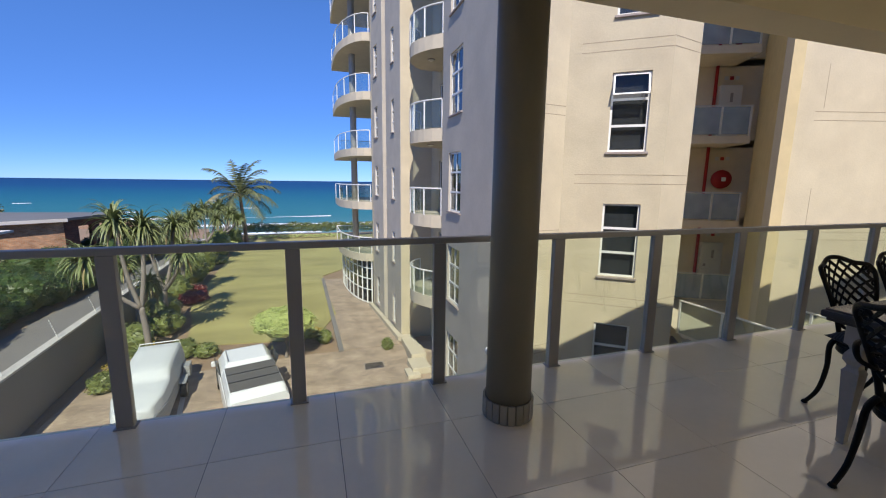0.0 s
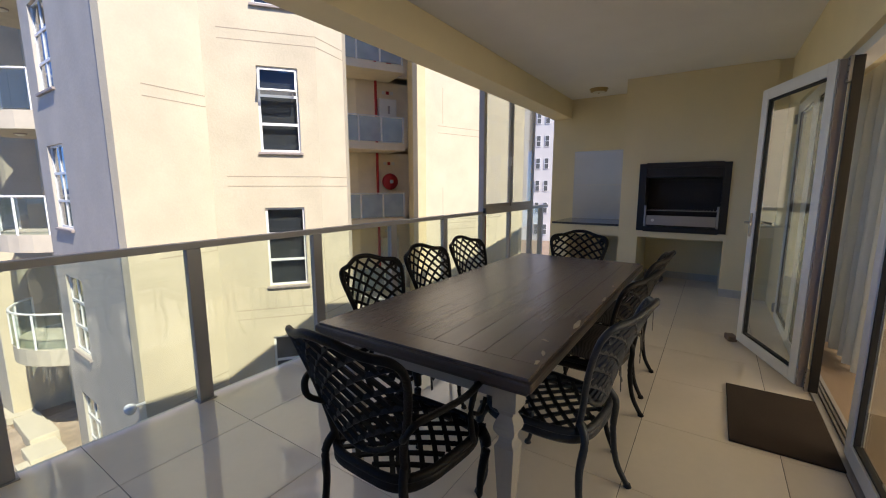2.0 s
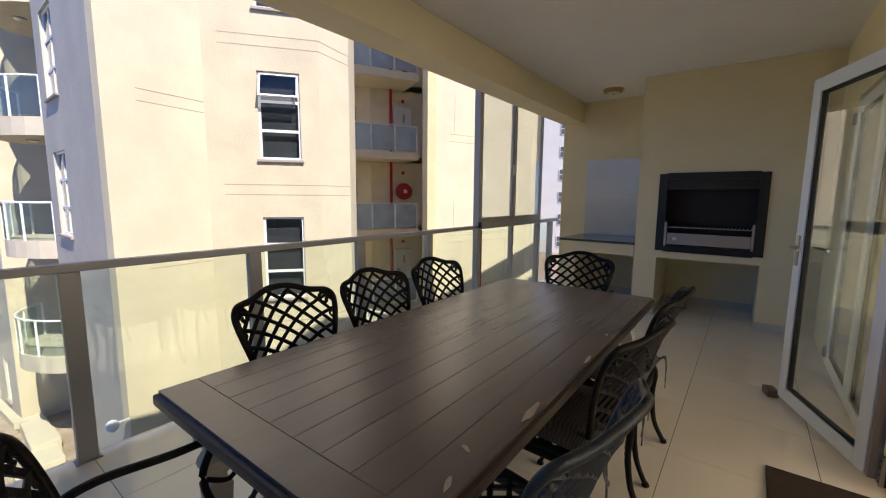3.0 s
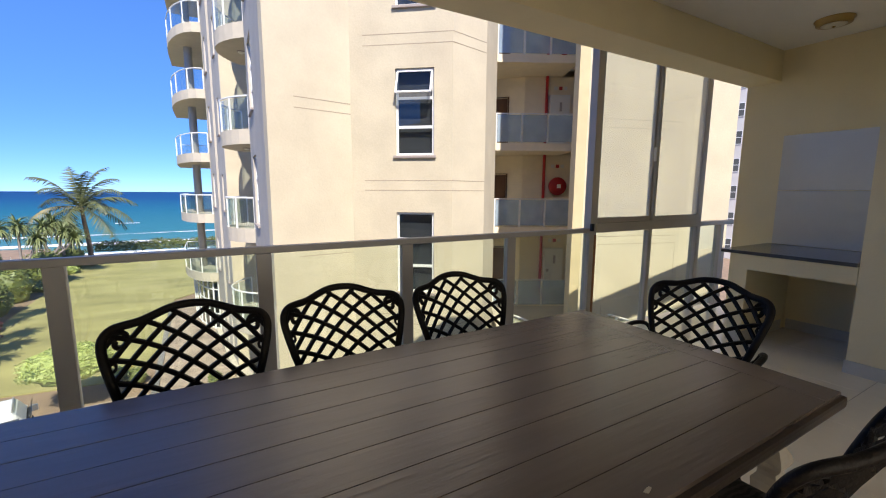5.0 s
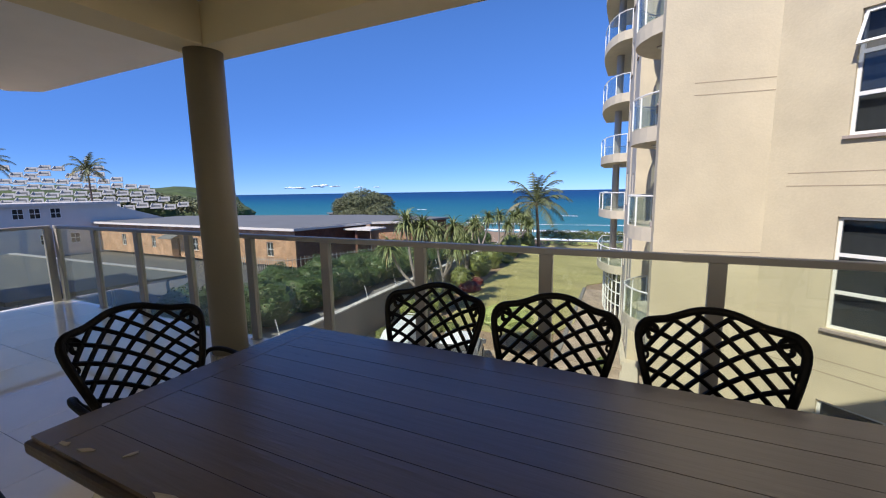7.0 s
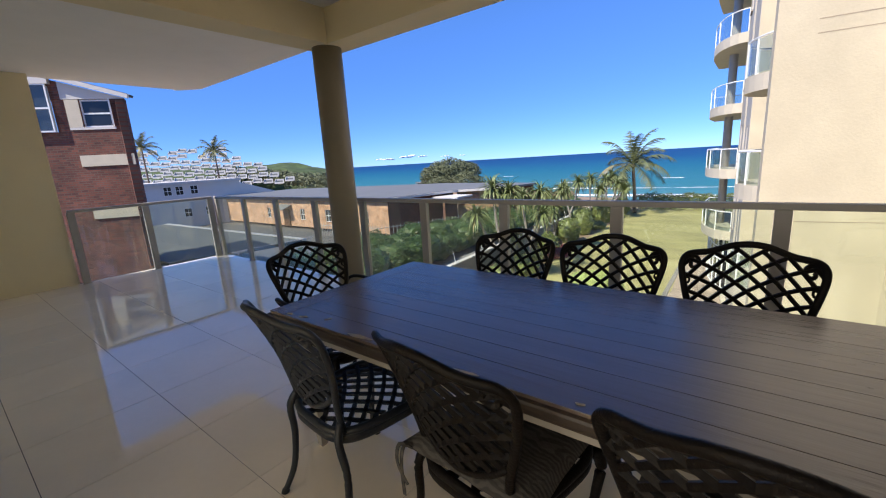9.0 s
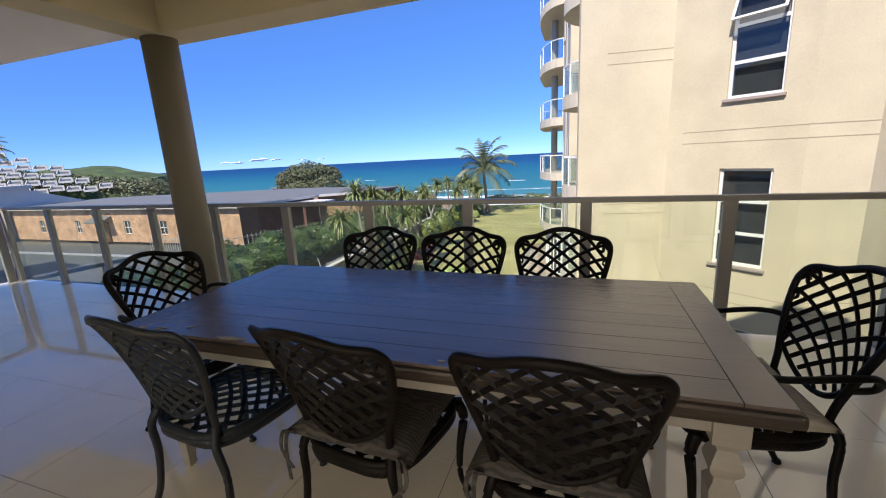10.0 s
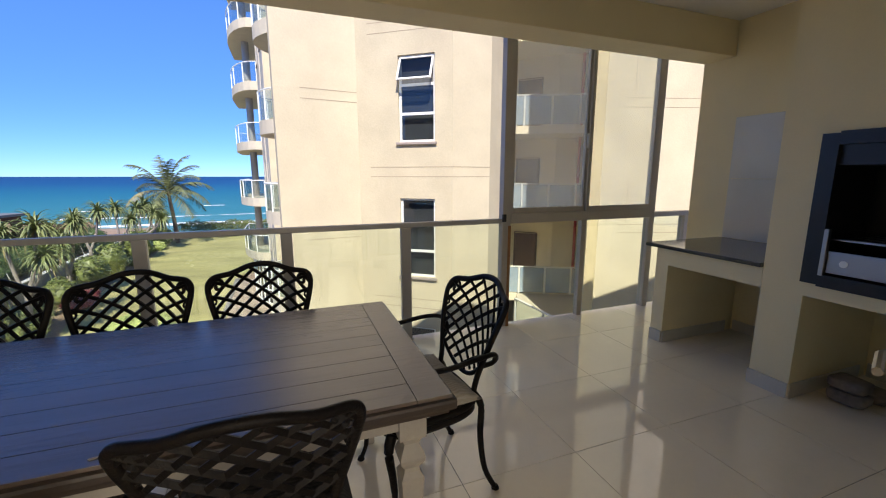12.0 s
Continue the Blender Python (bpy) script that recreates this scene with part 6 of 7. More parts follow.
# access galleries and their recess
gal = thing("access_galleries", "open access galleries with glass balustrades, front doors and red fire risers", "galleries")
GA, GB, K1, K2 = (13.9, 13.75), (16.6, 12.35), (16.75, 12.3), (13.0, 8.95)
gm = along(GA, GB)
GL = math.hypot(GB[0] - GA[0], GB[1] - GA[1])
for k in LV[1:] + [5]:
    g = new("gallery")
    g.parent = gal
    g.matrix_basis = gm @ pose(0, 0, S0 + k * ST)
    part("slab", bx(-1.05, GL, 0, 3.4, -0.28, 0.0), GAL_IN, g)
    part("top_rail", bx(-0.95, GL, 0.02, 0.06, 1.05, 1.09), WHITE, g)
    for i in range(4):
        u = 0.06 + (GL - 0.12) * i / 3
        part("post", bx(u - 0.03, u + 0.03, 0.02, 0.07, 0, 1.05), WHITE, g)
    part("pane", bx(-0.9, 0.02, 0.04, 0.05, 0.05, 1.03), GLASS_SKY, g)
    for i in range(3):
        u = 0.06 + (GL - 0.12) * i / 3
        part("pane", bx(u + 0.04, u + (GL - 0.12) / 3 - 0.04, 0.04, 0.05, 0.05, 1.03), GLASS_SKY, g)
    part("back_wall", bx(0.0, GL, 3.2, 3.4, 0, ST - 0.29), GAL_IN, g)
    gd = along((1.5, 1.8), (-1.2, 3.0))
    part("side_wall", bx(0, 2.95, -0.15, 0, 0, ST - 0.29), GAL_IN, g).matrix_basis = gd
    part("riser_pipe", tube(bmesh.new(), [(2.4, 1.72, 0), (2.4, 1.72, ST - 0.28)], 0.06, 8), RED, g, "red fire riser pipe")
    part("riser_wall", bx(1.5, GL + 2.2, 1.8, 2.0, 0, ST - 0.29), GAL_IN, g)
    dj = part("front_door", bx(0.7, 1.6, 0.001, 0.05, 0, 2.05, bevel=0.01), BROWN_DOOR, g, "dark brown timber front door")
    dj.matrix_basis = gd
    part("door_frame", tube(bmesh.new(), [(0.66, 0.03, 0), (0.66, 0.03, 2.1), (1.64, 0.03, 2.1), (1.64, 0.03, 0)], 0.035, 4), BROWN_DOOR, dj)
    if k in (1, -1, 3):
        cb = part("riser_cabinet", bx(2.5, 3.3, 1.5, 1.79, 0.1, 2.1, bevel=0.01), WHITE, g, "white service cabinet door")
        part("vent_slot", bx(2.88, 2.98, 1.49, 1.499, 1.45, 1.8), ALU, cb)
        part("cabinet_label", bx(2.6, 2.7, 1.49, 1.499, 1.1, 1.22), ALU, cb)
    else:
        hr = part("hose_reel", lathe(bmesh.new(), [(0.12, -0.14), (0.36, -0.12), (0.38, -0.02), (0.36, 0.06), (0.1, 0.07)], 24, pose(2.97, 1.6, 1.58, 90, 0, 0)), RED, g, "red fire hose reel", smooth=True)
        part("reel_sign", bx(2.89, 3.05, 1.42, 1.43, 1.50, 1.66), WHITE, hr)
        part("extinguisher", lathe(bmesh.new(), [(0.09, 0.45), (0.11, 0.5), (0.11, 0.8), (0.05, 0.95)], 14, pose(3.02, 1.62, 0)), RED, g, "red fire extinguisher", smooth=True)
    for i in range(3):
        part("safety_sign", bx(2.72 + 0.2 * i, 2.86 + 0.2 * i, 1.785, 1.795, 2.35, 2.49), (WHITE, RED, WHITE)[i], g)
tagged(wall("wall_gallery_side", K2, K1, GZ, ZT, OCHRE, thick=0.25, side=-1), "ochre shaded side wall of the gallery recess", "wall", kind="structure")
RW = (K2[0] + 9 * 0.955, K2[1] - 9 * 0.297)
RE = (K2[0] + 5.05 * 0.955, K2[1] - 5.05 * 0.297)
tagged(wall("wall_right_block", K2, RE, GZ, ZT, FACADE2, thick=0.25), "broad cream plastered blank wall with thin panel grooves", "wall", kind="structure")
tagged(wall("wall_right_return", RE, (RE[0] + 4, RE[1] + 9), GZ, ZT, FACADE2, thick=0.25), "cream plastered end wall", "wall", kind="structure")
# thin grooves in the plaster
gr_ = thing("plaster_grooves", "thin dark joints scored in the cream plaster walls", "groove", kind="structure")
GROOVE = mat("scored_joint", (0.36, 0.30, 0.22), 0.9, bump=0)


def groove(p, q, u0, u1, z0, z1):
    part("groove", bx(u0, u1, -0.003, 0.004, z0, z1), GROOVE, gr_).matrix_basis = along(p, q)


LB, LC = math.hypot(PC[0] - PB[0], PC[1] - PB[1]), math.hypot(PD[0] - PC[0], PD[1] - PC[1])
for k in (-2, -1, 0, 1, 2, 3):
    z = 1.41 + k * ST
    for dz in (0, 0.22):
        groove(PB, PC, 0.3, LB, z + dz - 0.008, z + dz + 0.008)
        groove(PC, PD, 0, LC, z + dz - 0.008, z + dz + 0.008)
        groove(PA, PB, 0.55, 1.82, z + dz + 1.7 - 0.008, z + dz + 1.7 + 0.008)
        groove(K2, RE, 0.8, 3.3, z + dz + 1.7 - 0.008, z + dz + 1.7 + 0.008)
    groove(K2, RE, 3.28, 3.295, z + 0.3, z + 1.6)
    groove(K2, RE, 1.0, 1.015, z + 2.0, z + 3.1)

# walkway between the blocks at the lower level
tagged(part("walkway", prism(bmesh.new(), [(11.5, 9.9), (13.1, 8.9), (16.7, 12.3), (14.0, 13.9)], S0 - ST - 0.25, S0 - ST), SLAB), "pale concrete gallery floor below", "walkway", kind="structure")
tagged(part("walkway", prism(bmesh.new(), [(11.6, 9.8), (11.9, 5.0), (14.5, 5.0), (14.3, 9.2)], S0 - ST - 0.25, S0 - ST), SLAB), "pale concrete bridge between the blocks", "walkway", kind="structure")
railing("walkway_railing", "white railing with glass panes along the walkway below", [[(11.75, 10.3), (11.8, 9.0), (11.85, 7.8), (11.9, 6.6), (11.95, 5.4)], [(14.2, 9.4), (14.22, 8.3), (14.25, 7.2), (14.3, 6.0)]], material=WHITE, gl=GLASS_PALE, post=(0.06, 0.05))
wr = bpy.data.objects["walkway_railing"]
wr.location.z = S0 - ST

# far white tower seen past the right block
far = thing("white_tower", "pale cream apartment tower with narrow windows beyond the wall", "building", pose(58.8, 19.9, GZ, 0, 0, -72))
part("wall", bx(-16, 0, 0, 12, 0, 28), WHITE_P, far)
wn0 = None
for u in (-1.45, -2.6, -6.4, -9.5):
    for k in range(8):
        mm = pose(u, -0.14, 0.9 + k * 3.05)
        if wn0 is None:
            wn0 = unit_window(far, 0.6, 1.5, 2, sill=None, glass_m=ROOF_D)
            wn0.matrix_basis = mm
        else:
            copy_thing(wn0, mm)
fh = thing("blue_roofed_house", "distant house with a blue-grey roof and a white balcony rail", "house", pose(75, 22, GZ, 0, 0, -72))
part("wall", bx(-4, 8, 0, 8, 0, 8.2), SLAB, fh)
part("roof", prism(bmesh.new(), [(-4.5, -0.5), (8.5, -0.5), (8.5, 8.5), (-4.5, 8.5)], 8.2, 9.8), mat("blue_grey_roof_sheet", (0.16, 0.28, 0.42), 0.6), fh)
part("rail", bx(-4, 8, -1.0, -0.9, 3.4, 4.2), WHITE, fh)
# dark sheet on the solid wall, painted as the opening's shade
part("opening", bx(-3, 7, -0.04, -0.01, 4.4, 7.2), DARK, fh)

# ---- brick house beyond the lane ----
HZ, HR = -5.4, -1.8
bh = thing("brick_house", "single-storey orange brick house with a flat grey roof and white windows", "house")
C1, C2 = (-23.0, 28.6), (-57.0, 28.8)
W_ = unit_window
L1 = C1[0] - C2[0]
wins = [(2.9, 0.9), (9.2, 1.0), (14.2, 1.0), (21.9, 0.8), (28.0, 0.9)]
hw = wall("wall", C2, C1, HZ, HR - 0.15, BRICK_O, [(L1 - u - w_, L1 - u, HZ + 0.85, HZ + 2.2) for u, w_ in wins], 0.25, bh)
for u, w_ in wins:
    ww = unit_window(bh, w_, 1.35, 2, cols=2, sill=BRICK_O)
    ww.matrix_basis = along(C2, C1) @ pose(L1 - u - w_, 0, HZ + 0.85)
    part("curtain", bx(0.06, w_ - 0.06, 0.2, 0.21, 0.05, 1.3), CURTAIN, ww)
wall("wall", C1, (-21.2, 37.0), HZ, HR - 0.15, BRICK_R, thick=0.25, parent=bh)
wall("wall", (-20.9, 37.4), (-17.2, 40.2), HZ, HR - 0.05, BRICK_O, thick=0.25, parent=bh)
wall("wall", (-17.2, 40.2), (-15.6, 45.5), HZ, HR - 0.05, BRICK_R, ((1.3, 2.6, HZ + 1.2, HR - 0.7), (3.4, 4.8, HZ + 1.2, HR - 0.7)), 0.3, bh)
part("roof", prism(bmesh.new(), [(-57.3, 28.3), (-22.7, 28.2), (-20.6, 37.2), (-16.9, 40.0), (-15.2, 46), (-30, 48), (-57.3, 40)], HR - 0.14, HR + 0.06), ROOF_G, bh)
part("fascia", prism(bmesh.new(), [(-57.35, 28.2), (-22.6, 28.1), (-20.45, 37.0), (-16.75, 39.9), (-16.9, 40.02), (-20.62, 37.22), (-22.72, 28.22), (-57.35, 28.3)], HR - 0.2, HR + 0.03), WHITE_P, bh)
part("porch_roof", bx(-21.5, -18.2, 33.6, 36.4, HR - 0.55, HR - 0.4), WHITE_P, bh)
part("porch_wall", bx(-20.4, -20.1, 34.0, 36.2, HZ, HR - 0.56), BRICK_R, bh)
aw = part("door_awning", prism(bmesh.new(), [(0, 0), (2.4, 0), (2.4, 1.4), (0, 1.4)], 0, 0.05), ROOF_G, bh)
aw.matrix_basis = pose(-42.2, 27.4, HZ + 2.1, 22, 0, 0)
part("door", bx(-41.6, -40.4, 28.5, 28.75, HZ, HZ + 2.1), BROWN_DOOR, bh)
fn = thing("picket_railing", "pale steel palisade fence beside the brick house", "fence")
for k in range(70):
    f = k / 69
    x, y = (-30 + 8.6 * f * 2, 25.2 + 1.2 * f) if f < 0.5 else (-21.4 + 4.6 * (f - 0.5) * 2, 25.8 + 12.5 * (f - 0.5) * 2)
    part("picket", bx(-0.025, 0.025, -0.012, 0.012, 0, 1.25), ALU, fn).matrix_basis = pose(x, y, HZ + 0.1)
part("rail", tube(bmesh.new(), [(-30, 25.2, HZ + 1.15), (-21.4, 25.8, HZ + 1.15), (-16.8, 38.3, HZ + 1.15)], 0.03, 5), ALU, fn)
yd = sheet("yard", [(-60, -20), (-15.4, -20), (-15.4, 44), (-60, 48)], HZ - 0.3, YARD, "neighbour's paved yard, coloured dark for the carport's shade", thick=0.6)
cp = thing("carport", "low weathered sheet-roofed carport in the yard", "carport")
part("roof", prism(bmesh.new(), [(-40, 9.0), (-19, 8.2), (-17.6, 15.5), (-40, 15.0)], -3.25, -3.05), ROOF_D, cp)
part("edge_beam", prism(bmesh.new(), [(-40, 14.9), (-17.6, 15.4), (-17.6, 15.7), (-40, 15.3)], -3.2, -3.0), ALU, cp)
for x in (-38, -31, -25, -19):
    part("post", bx(x - 0.06, x + 0.06, 8.6, 8.72, HZ - 0.3, -3.25), ALU, cp)
    part("post", bx(x - 0.06, x + 0.06, 14.8, 14.92, HZ - 0.3, -3.25), ALU, cp)

# ---- red brick block to the west ----
rb = thing("red_brick_block", "dark red-brown brick flats with cream bands and a low gable roof", "building")
R1, R2 = (-19.7, -1.2), (-14.1, 6.3)
RL = math.hypot(R2[0] - R1[0], R2[1] - R1[1])
ops = [(RL - 1.45, RL - 0.45, 3.45, 4.45), (RL - 4.0, RL - 2.3, 3.3, 5.3)]
wall("wall", R1, R2, GZ, 4.46, BRICK_R, [(ops[1][0], ops[1][1], 3.3, 4.46), (ops[0][0], ops[0][1], 3.45, 4.46)], 0.25, rb)
wall("wall", R2, (R2[0] - 9, R2[1] + 1.2), GZ, 4.4, BRICK_R, thick=0.25, parent=rb)
m = along(R1, R2)
for z0, z1 in ((1.99, 2.41), (-0.05, 0.37)):
    part("band", bx(RL - 1.8, RL + 0.004, -0.05, -0.001, z0, z1), SLAB, rb, "cream plastered band").matrix_basis = m
b = bmesh.new()
vs = [b.verts.new(v) for v in ((RL - 2.0, -0.02, 4.47), (RL, -0.02, 4.47), (RL, -0.02, 4.5), (RL - 2.0, -0.02, 5.1))]
b.faces.new(vs)
r2 = bmesh.ops.extrude_face_region(b, geom=b.faces[:])
bmesh.ops.translate(b, verts=[v for v in r2["geom"] if isinstance(v, bmesh.types.BMVert)], vec=(0, 0.2, 0))
part("gable", b, WHITE_P, rb, "white gable panel").matrix_basis = m
b = bmesh.new()
vs = [b.verts.new(v) for v in ((RL - 9, 0.0, 4.47), (RL - 2.01, 0.0, 4.47), (RL - 2.01, 0.0, 5.1), (RL - 9, 0.0, 7.2))]
b.faces.new(vs)
r2 = bmesh.ops.extrude_face_region(b, geom=b.faces[:])
bmesh.ops.translate(b, verts=[v for v in r2["geom"] if isinstance(v, bmesh.types.BMVert)], vec=(0, 0.2, 0))
part("upper_wall", b, BRICK_R, rb).matrix_basis = m
w1_ = unit_window(rb, 1.0, 1.0, 2, sill=None, glass_m=CARGLASS)
w1_.matrix_basis = m @ pose(ops[0][0], 0, 3.45)
b = bmesh.new()
for a in ((0, 0.05, 0, 0.95), (0.42, 0.47, 0, 0.95), (0.05, 0.42, 0, 0.05), (0.05, 0.42, 0.90, 0.95)):
    box(b, a[0], a[1], -0.02, 0.02, a[2], a[3])
part("open_sash", b, WHITE, w1_, "white side-hung sash standing open").matrix_basis = pose(0.97, -0.02, 0.02, 0, 0, -68)
part("sash_pane", bx(0.05, 0.42, -0.004, 0.004, 0.05, 0.90), GLASS_DARK, w1_).matrix_basis = pose(0.97, -0.02, 0.02, 0, 0, -68)
part("side_panel", bx(RL - 1.9, RL - 1.46, -0.03, -0.001, 3.45, 4.45), SLAB, rb, "cream panel beside the window").matrix_basis = m
part("lintel", bx(RL - 1.9, RL - 0.4, -0.04, -0.001, 3.36, 3.445), WHITE_P, rb).matrix_basis = m
w2_ = unit_window(rb, 1.7, 1.7, 2, cols=2, sill=None, glass_m=GLASS_DARK, inner=CURTAIN)
w2_.matrix_basis = m @ pose(ops[1][0], -0.24, 3.3)
part("window_surround", bx(RL - 4.1, RL - 2.2, -0.2, -0.001, 5.0, 5.4), WHITE_P, rb).matrix_basis = m
bm = bmesh.new()
tube(bm, [(RL - 9, -0.15, 7.42), (RL - 3.6, -0.15, 5.72), (RL + 0.25, -0.15, 4.52)], 0.11, 4)
part("bargeboard", bm, WHITE_P, rb, "white bargeboard").matrix_basis = m
part("roof", prism(bmesh.new(), [(0, -0.1), (9.6, -0.1), (9.6, 0.5), (0, 0.5)], 0, 0.1), ROOF_D, rb).matrix_basis = m @ pose(RL - 9, 0, 7.4, 0, 17.3, 0)

# ---- white gabled flats and the terraced block on the hill ----
wf = thing("white_flats", "long white plastered flats with small dark windows", "building")
F1, F2 = (-61.1, 5.2), (-56.8, 31.1)
m = along(F1, F2)
FU = 15.2
part("wall", bx(0, FU + 11, 0, 12, GZ, 0.35), WHITE_P, wf).matrix_basis = m
bm = bmesh.new()
a = [bm.verts.new(v) for v in ((FU + 11.01, 0.01, GZ), (FU + 18, 0.01, GZ), (FU + 18, 0.01, -2.3), (FU + 11.01, 0.01, 0.1))]
c = [bm.verts.new(v.co + Vector((0, 12, 0))) for v in a]
bm.faces.new(a)
bm.faces.new(c[::-1])
for j in range(4):
    bm.faces.new((a[j], c[j], c[(j + 1) % 4], a[(j + 1) % 4]))
part("gable_end", bm, WHITE_P, wf).matrix_basis = m
part("roof_edge", bx(-1, FU + 11.2, -0.4, 12.2, 0.35, 0.7), COPING, wf).matrix_basis = m
w0_ = None
for u, z in ((1.2, -1.1), (2.6, -1.1), (4.4, -1.1), (3.2, -4.2), (5.9, -4.2), (-4, -1.1), (-7, -1.1), (-5, -4.2)):
    mm = m @ pose(FU + u, -0.13, z)
    if w0_ is None:
        w0_ = unit_window(wf, 0.95, 1.2, 2, cols=2, sill=None, glass_m=CARGLASS)
        w0_.matrix_basis = mm
    else:
        copy_thing(w0_, mm)
bm = bmesh.new()
for k, (x, y, z, r) in enumerate(((-262, 92, -8, 60), (-200, 120, -10, 46))):
    g = bmesh.ops.create_icosphere(bm, subdivisions=4, radius=1)
    for v in g["verts"]:
        s = 1 + 0.12 * noise.noise(v.co * 4)
        v.co = Vector((x + v.co.x * r * s, y + v.co.y * r * 0.7 * s, z + v.co.z * 15 * s))
tagged(part("hill", bm, HILLG), "green coastal hill behind the terraced flats", "hill", kind="structure")
tf = thing("terraced_flats", "white stepped holiday flats climbing the hillside in many terraces", "building")
T1, T2 = Vector((-178, 44, 0)), Vector((-127, 84, 0))
tm = along(T1, T2)
TL = (T2 - T1).length
mod = None
for r_ in range(7):
    for c_ in range(17):
        u = c_ * 3.9
        z = -3.0 + r_ * 2.15
        if u > TL - 2 - r_ * 5.2 or (r_ > 4 and (c_ * 7 + r_) % 4 == 0):
            continue
        mm = tm @ pose(u + (r_ % 2) * 1.3, r_ * 2.8, z + 0.35 * ((c_ * 5 + r_ * 3) % 3)) @ Matrix.Diagonal((0.78, 0.75, 0.72, 1))
        if mod is None:
            mod = new("terrace_unit")
            mod.parent = tf
            mod.matrix_basis = mm
            part("wall", bx(0, 4.9, 2.4, 2.7, 0, 2.8), OLD_P, mod)
            part("balcony_front", bx(0, 4.9, 0, 0.15, 0, 0.8), OLD_P, mod)
            bm = bmesh.new()
            vs = [bm.verts.new(v) for v in ((0, 0, 0), (0, 3.2, 0), (0, 3.2, 2.9), (0, 2.2, 2.9), (0, 0, 0.9))]
            bm.faces.new(vs)
            r2 = bmesh.ops.extrude_face_region(bm, geom=bm.faces[:])
            bmesh.ops.translate(bm, verts=[v for v in r2["geom"] if isinstance(v, bmesh.types.BMVert)], vec=(0.3, 0, 0))
            bmesh.ops.recalc_face_normals(bm, faces=bm.faces[:])
            part("sloping_fin", bm, OLD_P, mod)
            part("slab", bx(0, 4.9, 0, 3.2, -0.25, 0), OLD_P, mod)
            part("glazing", bx(0.9, 4.1, 2.36, 2.39, 0.05, 1.9), ROOF_G, mod)
        else:
            copy_thing(mod, mm)
for x, y, z0, h in ((-112, 36, GZ, 14.6), (-104, 49, GZ, 13.4)):
    palm("coconut palm in front of the terraced flats", x, y, z0, h, 4.6, int(-x), 20)
bh2 = thing("beach_pavilion", "small flat-roofed pavilion by the shore", "pavilion", pose(-82, 108, -9.5))
part("roof", bx(-5, 5, -3, 3, 4.0, 4.4), ROOF_G, bh2)
# solid block in the interior shade colour under the roof
part("wall", bx(-4.5, 4.5, -2.5, 2.5, 0, 4.0), DARK, bh2)

tagged(wall("wall_gallery_back", (12.95, 14.35), (15.9, 17.6), GZ, ZT, GAL_IN, thick=0.25, side=-1), "cream wall beside the galleries", "wall", kind="structure")
tagged(wall("wall_gallery_back", (15.9, 17.6), (21.0, 15.0), GZ, ZT, GAL_IN, thick=0.25), "cream wall behind the galleries", "wall", kind="structure")
tagged(wall("wall_gallery_back", (21.0, 15.0), K1, GZ, ZT, OCHRE, thick=0.25), "ochre wall beside the galleries", "wall", kind="structure")

# ---- small things ----
hsd = bmesh.new()
for k, (x, z, w_) in enumerate(((-3050, 62, 60), (-2950, 70, 90), (-2800, 60, 50), (-3450, 58, 55), (-3300, 52, 70), (-2500, 48, 40), (-2300, 46, 30))):
    for q in range(7):
        r_ = random.Random(k * 31 + q)
        g = bmesh.ops.create_icosphere(hsd, subdivisions=2, radius=1)
        o_ = Vector((x + r_.uniform(-1, 1) * w_, 3300 + r_.uniform(-30, 30), z + r_.uniform(-0.06, 0.1) * w_))
        for v in g["verts"]:
            s_ = 1 + 0.25 * noise.noise(v.co * 2 + o_ * 0.01)
            v.co = o_ + Vector((v.co.x * w_ * 0.45, v.co.y * w_ * 0.3, v.co.z * w_ * 0.08)) * s_
tagged(part("cloud_bank", hsd, mat("cloud_white", (0.85, 0.87, 0.9), 1.0, bump=0), smooth=True), "thin bank of small white clouds low over the sea", "clouds", kind="stuff")
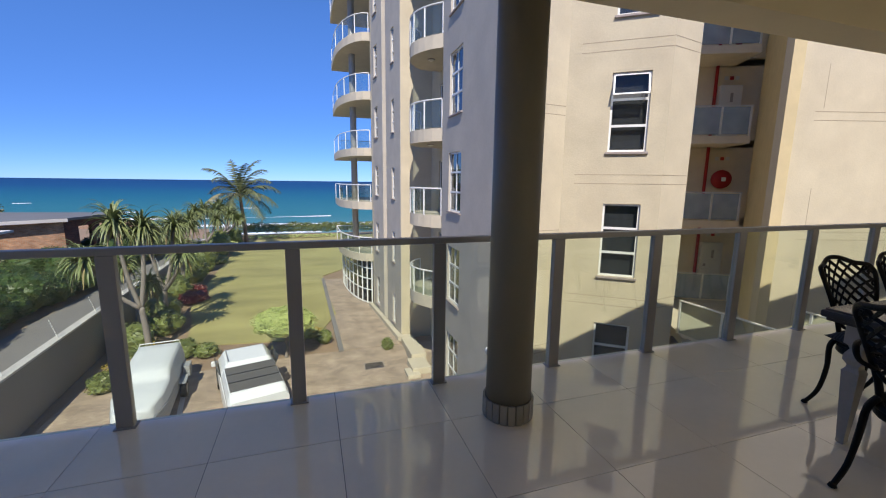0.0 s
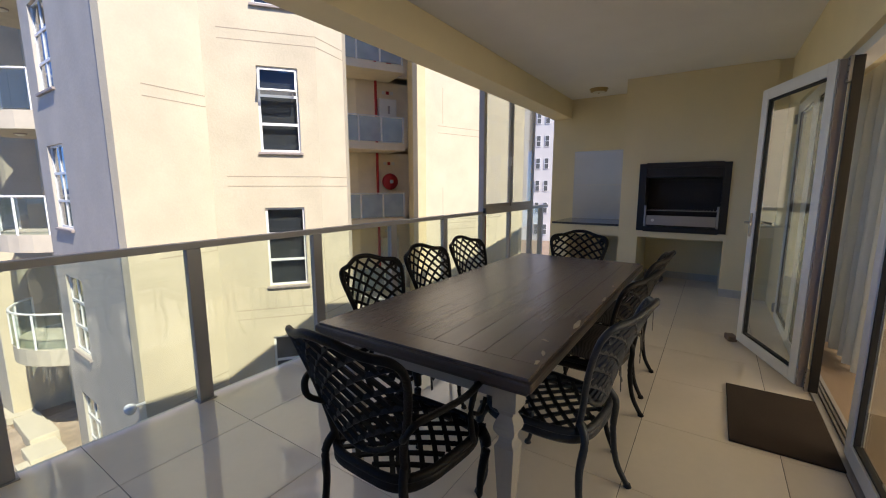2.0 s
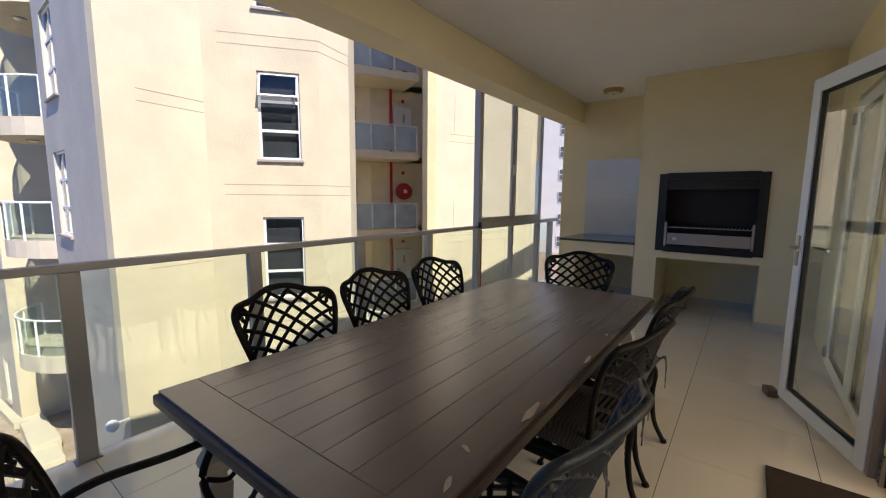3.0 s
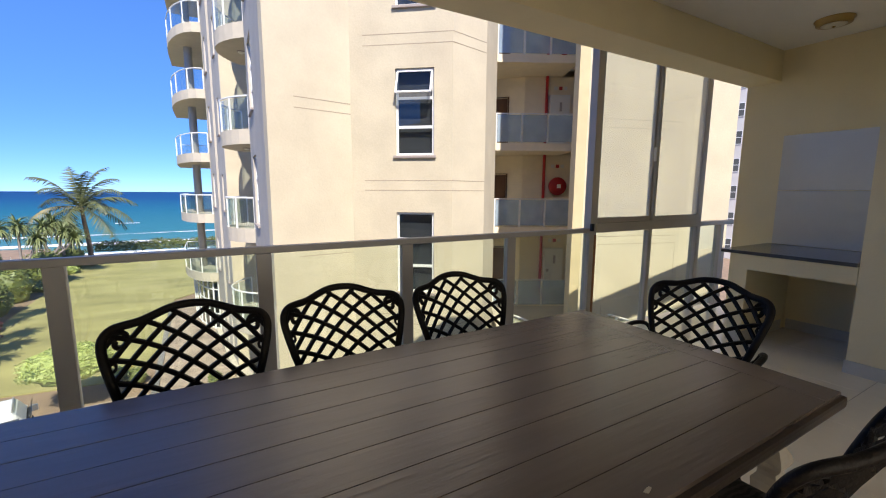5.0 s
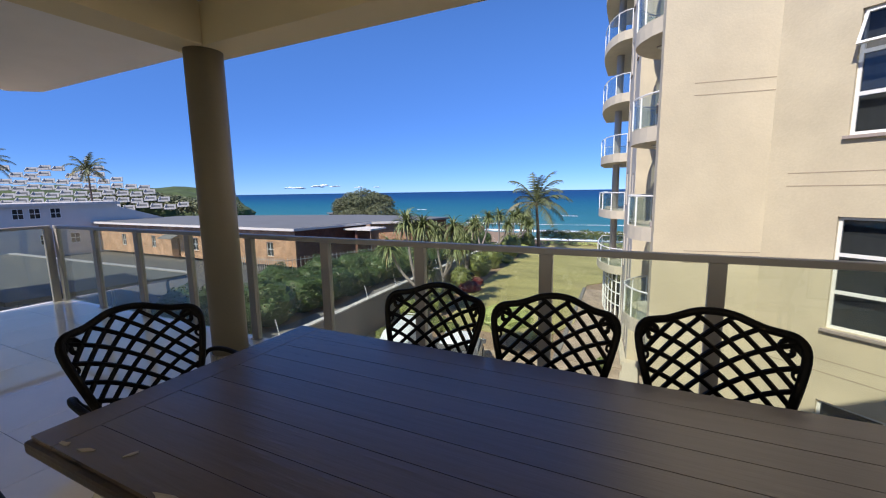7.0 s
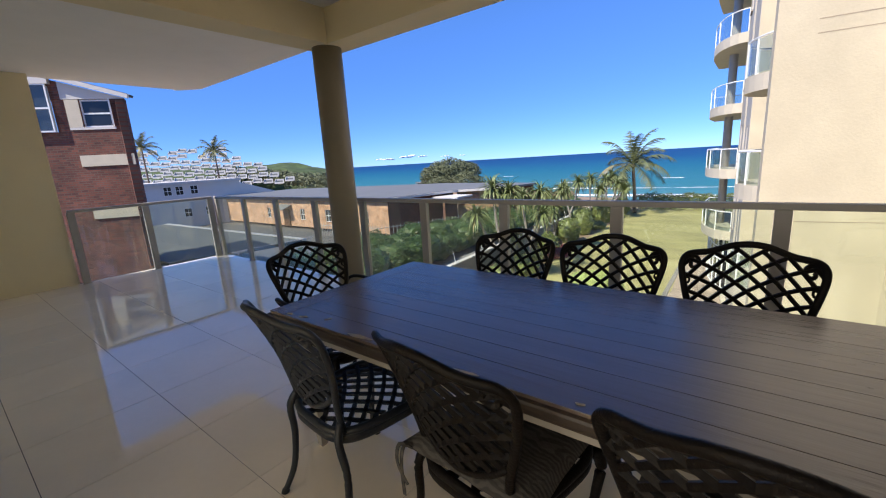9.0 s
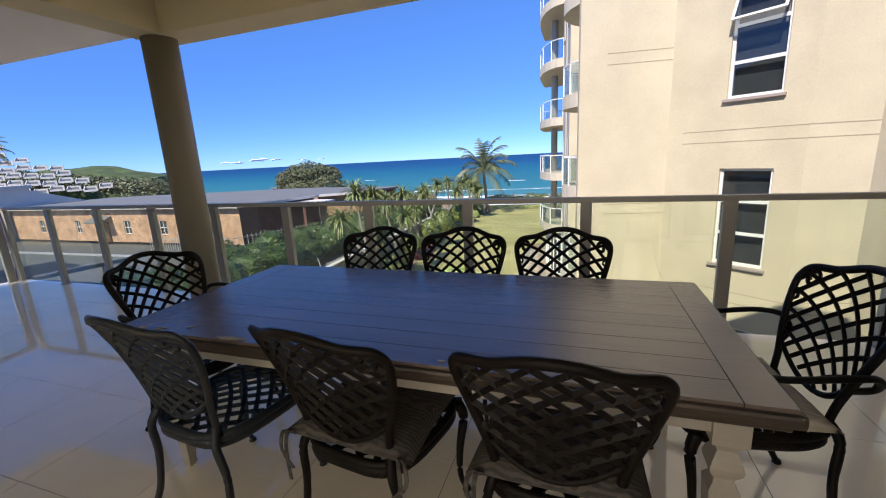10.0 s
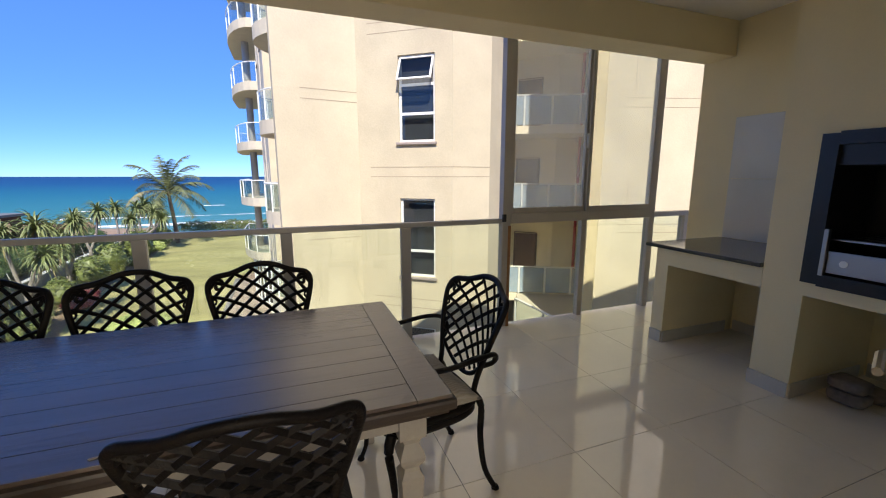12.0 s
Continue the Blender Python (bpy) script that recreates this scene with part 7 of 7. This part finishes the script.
stp = thing("plaster_steps", "low stepped pale plaster planter at the building's corner", "steps")
for x0, x1, y0, y1, h in ((4.75, 5.5, 15.9, 16.9, 0.28), (4.95, 5.6, 16.9, 17.9, 0.42), (4.5, 5.0, 15.6, 16.3, 0.16), (5.0, 5.6, 18.0, 19.2, 0.3)):
    part("step", bx(x0, x1, y0, y1, GZ, GZ + h, bevel=0.02), SLAB, stp)
fl = thing("wall_floodlight", "small white floodlight on a bracket at the shaded side wall's corner", "lamp", pose(5.62, 10.22, -2.85))
part("bracket", bx(-0.25, 0.0, -0.02, 0.02, -0.02, 0.02), WHITE, fl)
part("head", lathe(bmesh.new(), [(0.02, 0.10), (0.09, 0.07), (0.11, 0.0), (0.10, -0.03)], 18, pose(-0.28, -0.05, 0, 60, 0, 20)), WHITE, fl, smooth=True)
for k in LV[1:]:
    bl = thing("balcony_light", "round bulkhead light under a balcony slab", "lamp", pose(5.75, 17.0, S0 + k * ST - 0.362))
    part("rim", lathe(bmesh.new(), [(0.13, -0.03), (0.15, 0.0)], 18), SILL, bl)
    part("lens", lathe(bmesh.new(), [(0.05, -0.07), (0.12, -0.031)], 18), OPAL, bl)

# ---- floor tiles ----
tile_mesh = {}
for i in range(19):
    x0, x1 = 1.27 + 0.65 * (i - 5) + 0.0016, 1.27 + 0.65 * (i - 4) - 0.0016
    x0, x1 = max(x0, XW + 0.002), min(x1, 10.19)
    for j in range(6):
        y0, y1 = 0.07 + 0.65 * j + 0.0016, 0.72 + 0.65 * j - 0.0016
        y0, y1 = max(y0, 0.475), min(y1, EDGE - 0.022)
        if x1 - x0 < 0.02:
            continue
        key = (round(x1 - x0, 3), round(y1 - y0, 3))
        if key not in tile_mesh:
            t = part("tile", bx(-key[0] / 2, key[0] / 2, -key[1] / 2, key[1] / 2, -0.0038, 0.0, bevel=0.0008), TILE, floor)
            tile_mesh[key] = t.data
        else:
            t = new("tile", tile_mesh[key])
            t.parent = floor
        t.location = ((x0 + x1) / 2, (y0 + y1) / 2, 0)
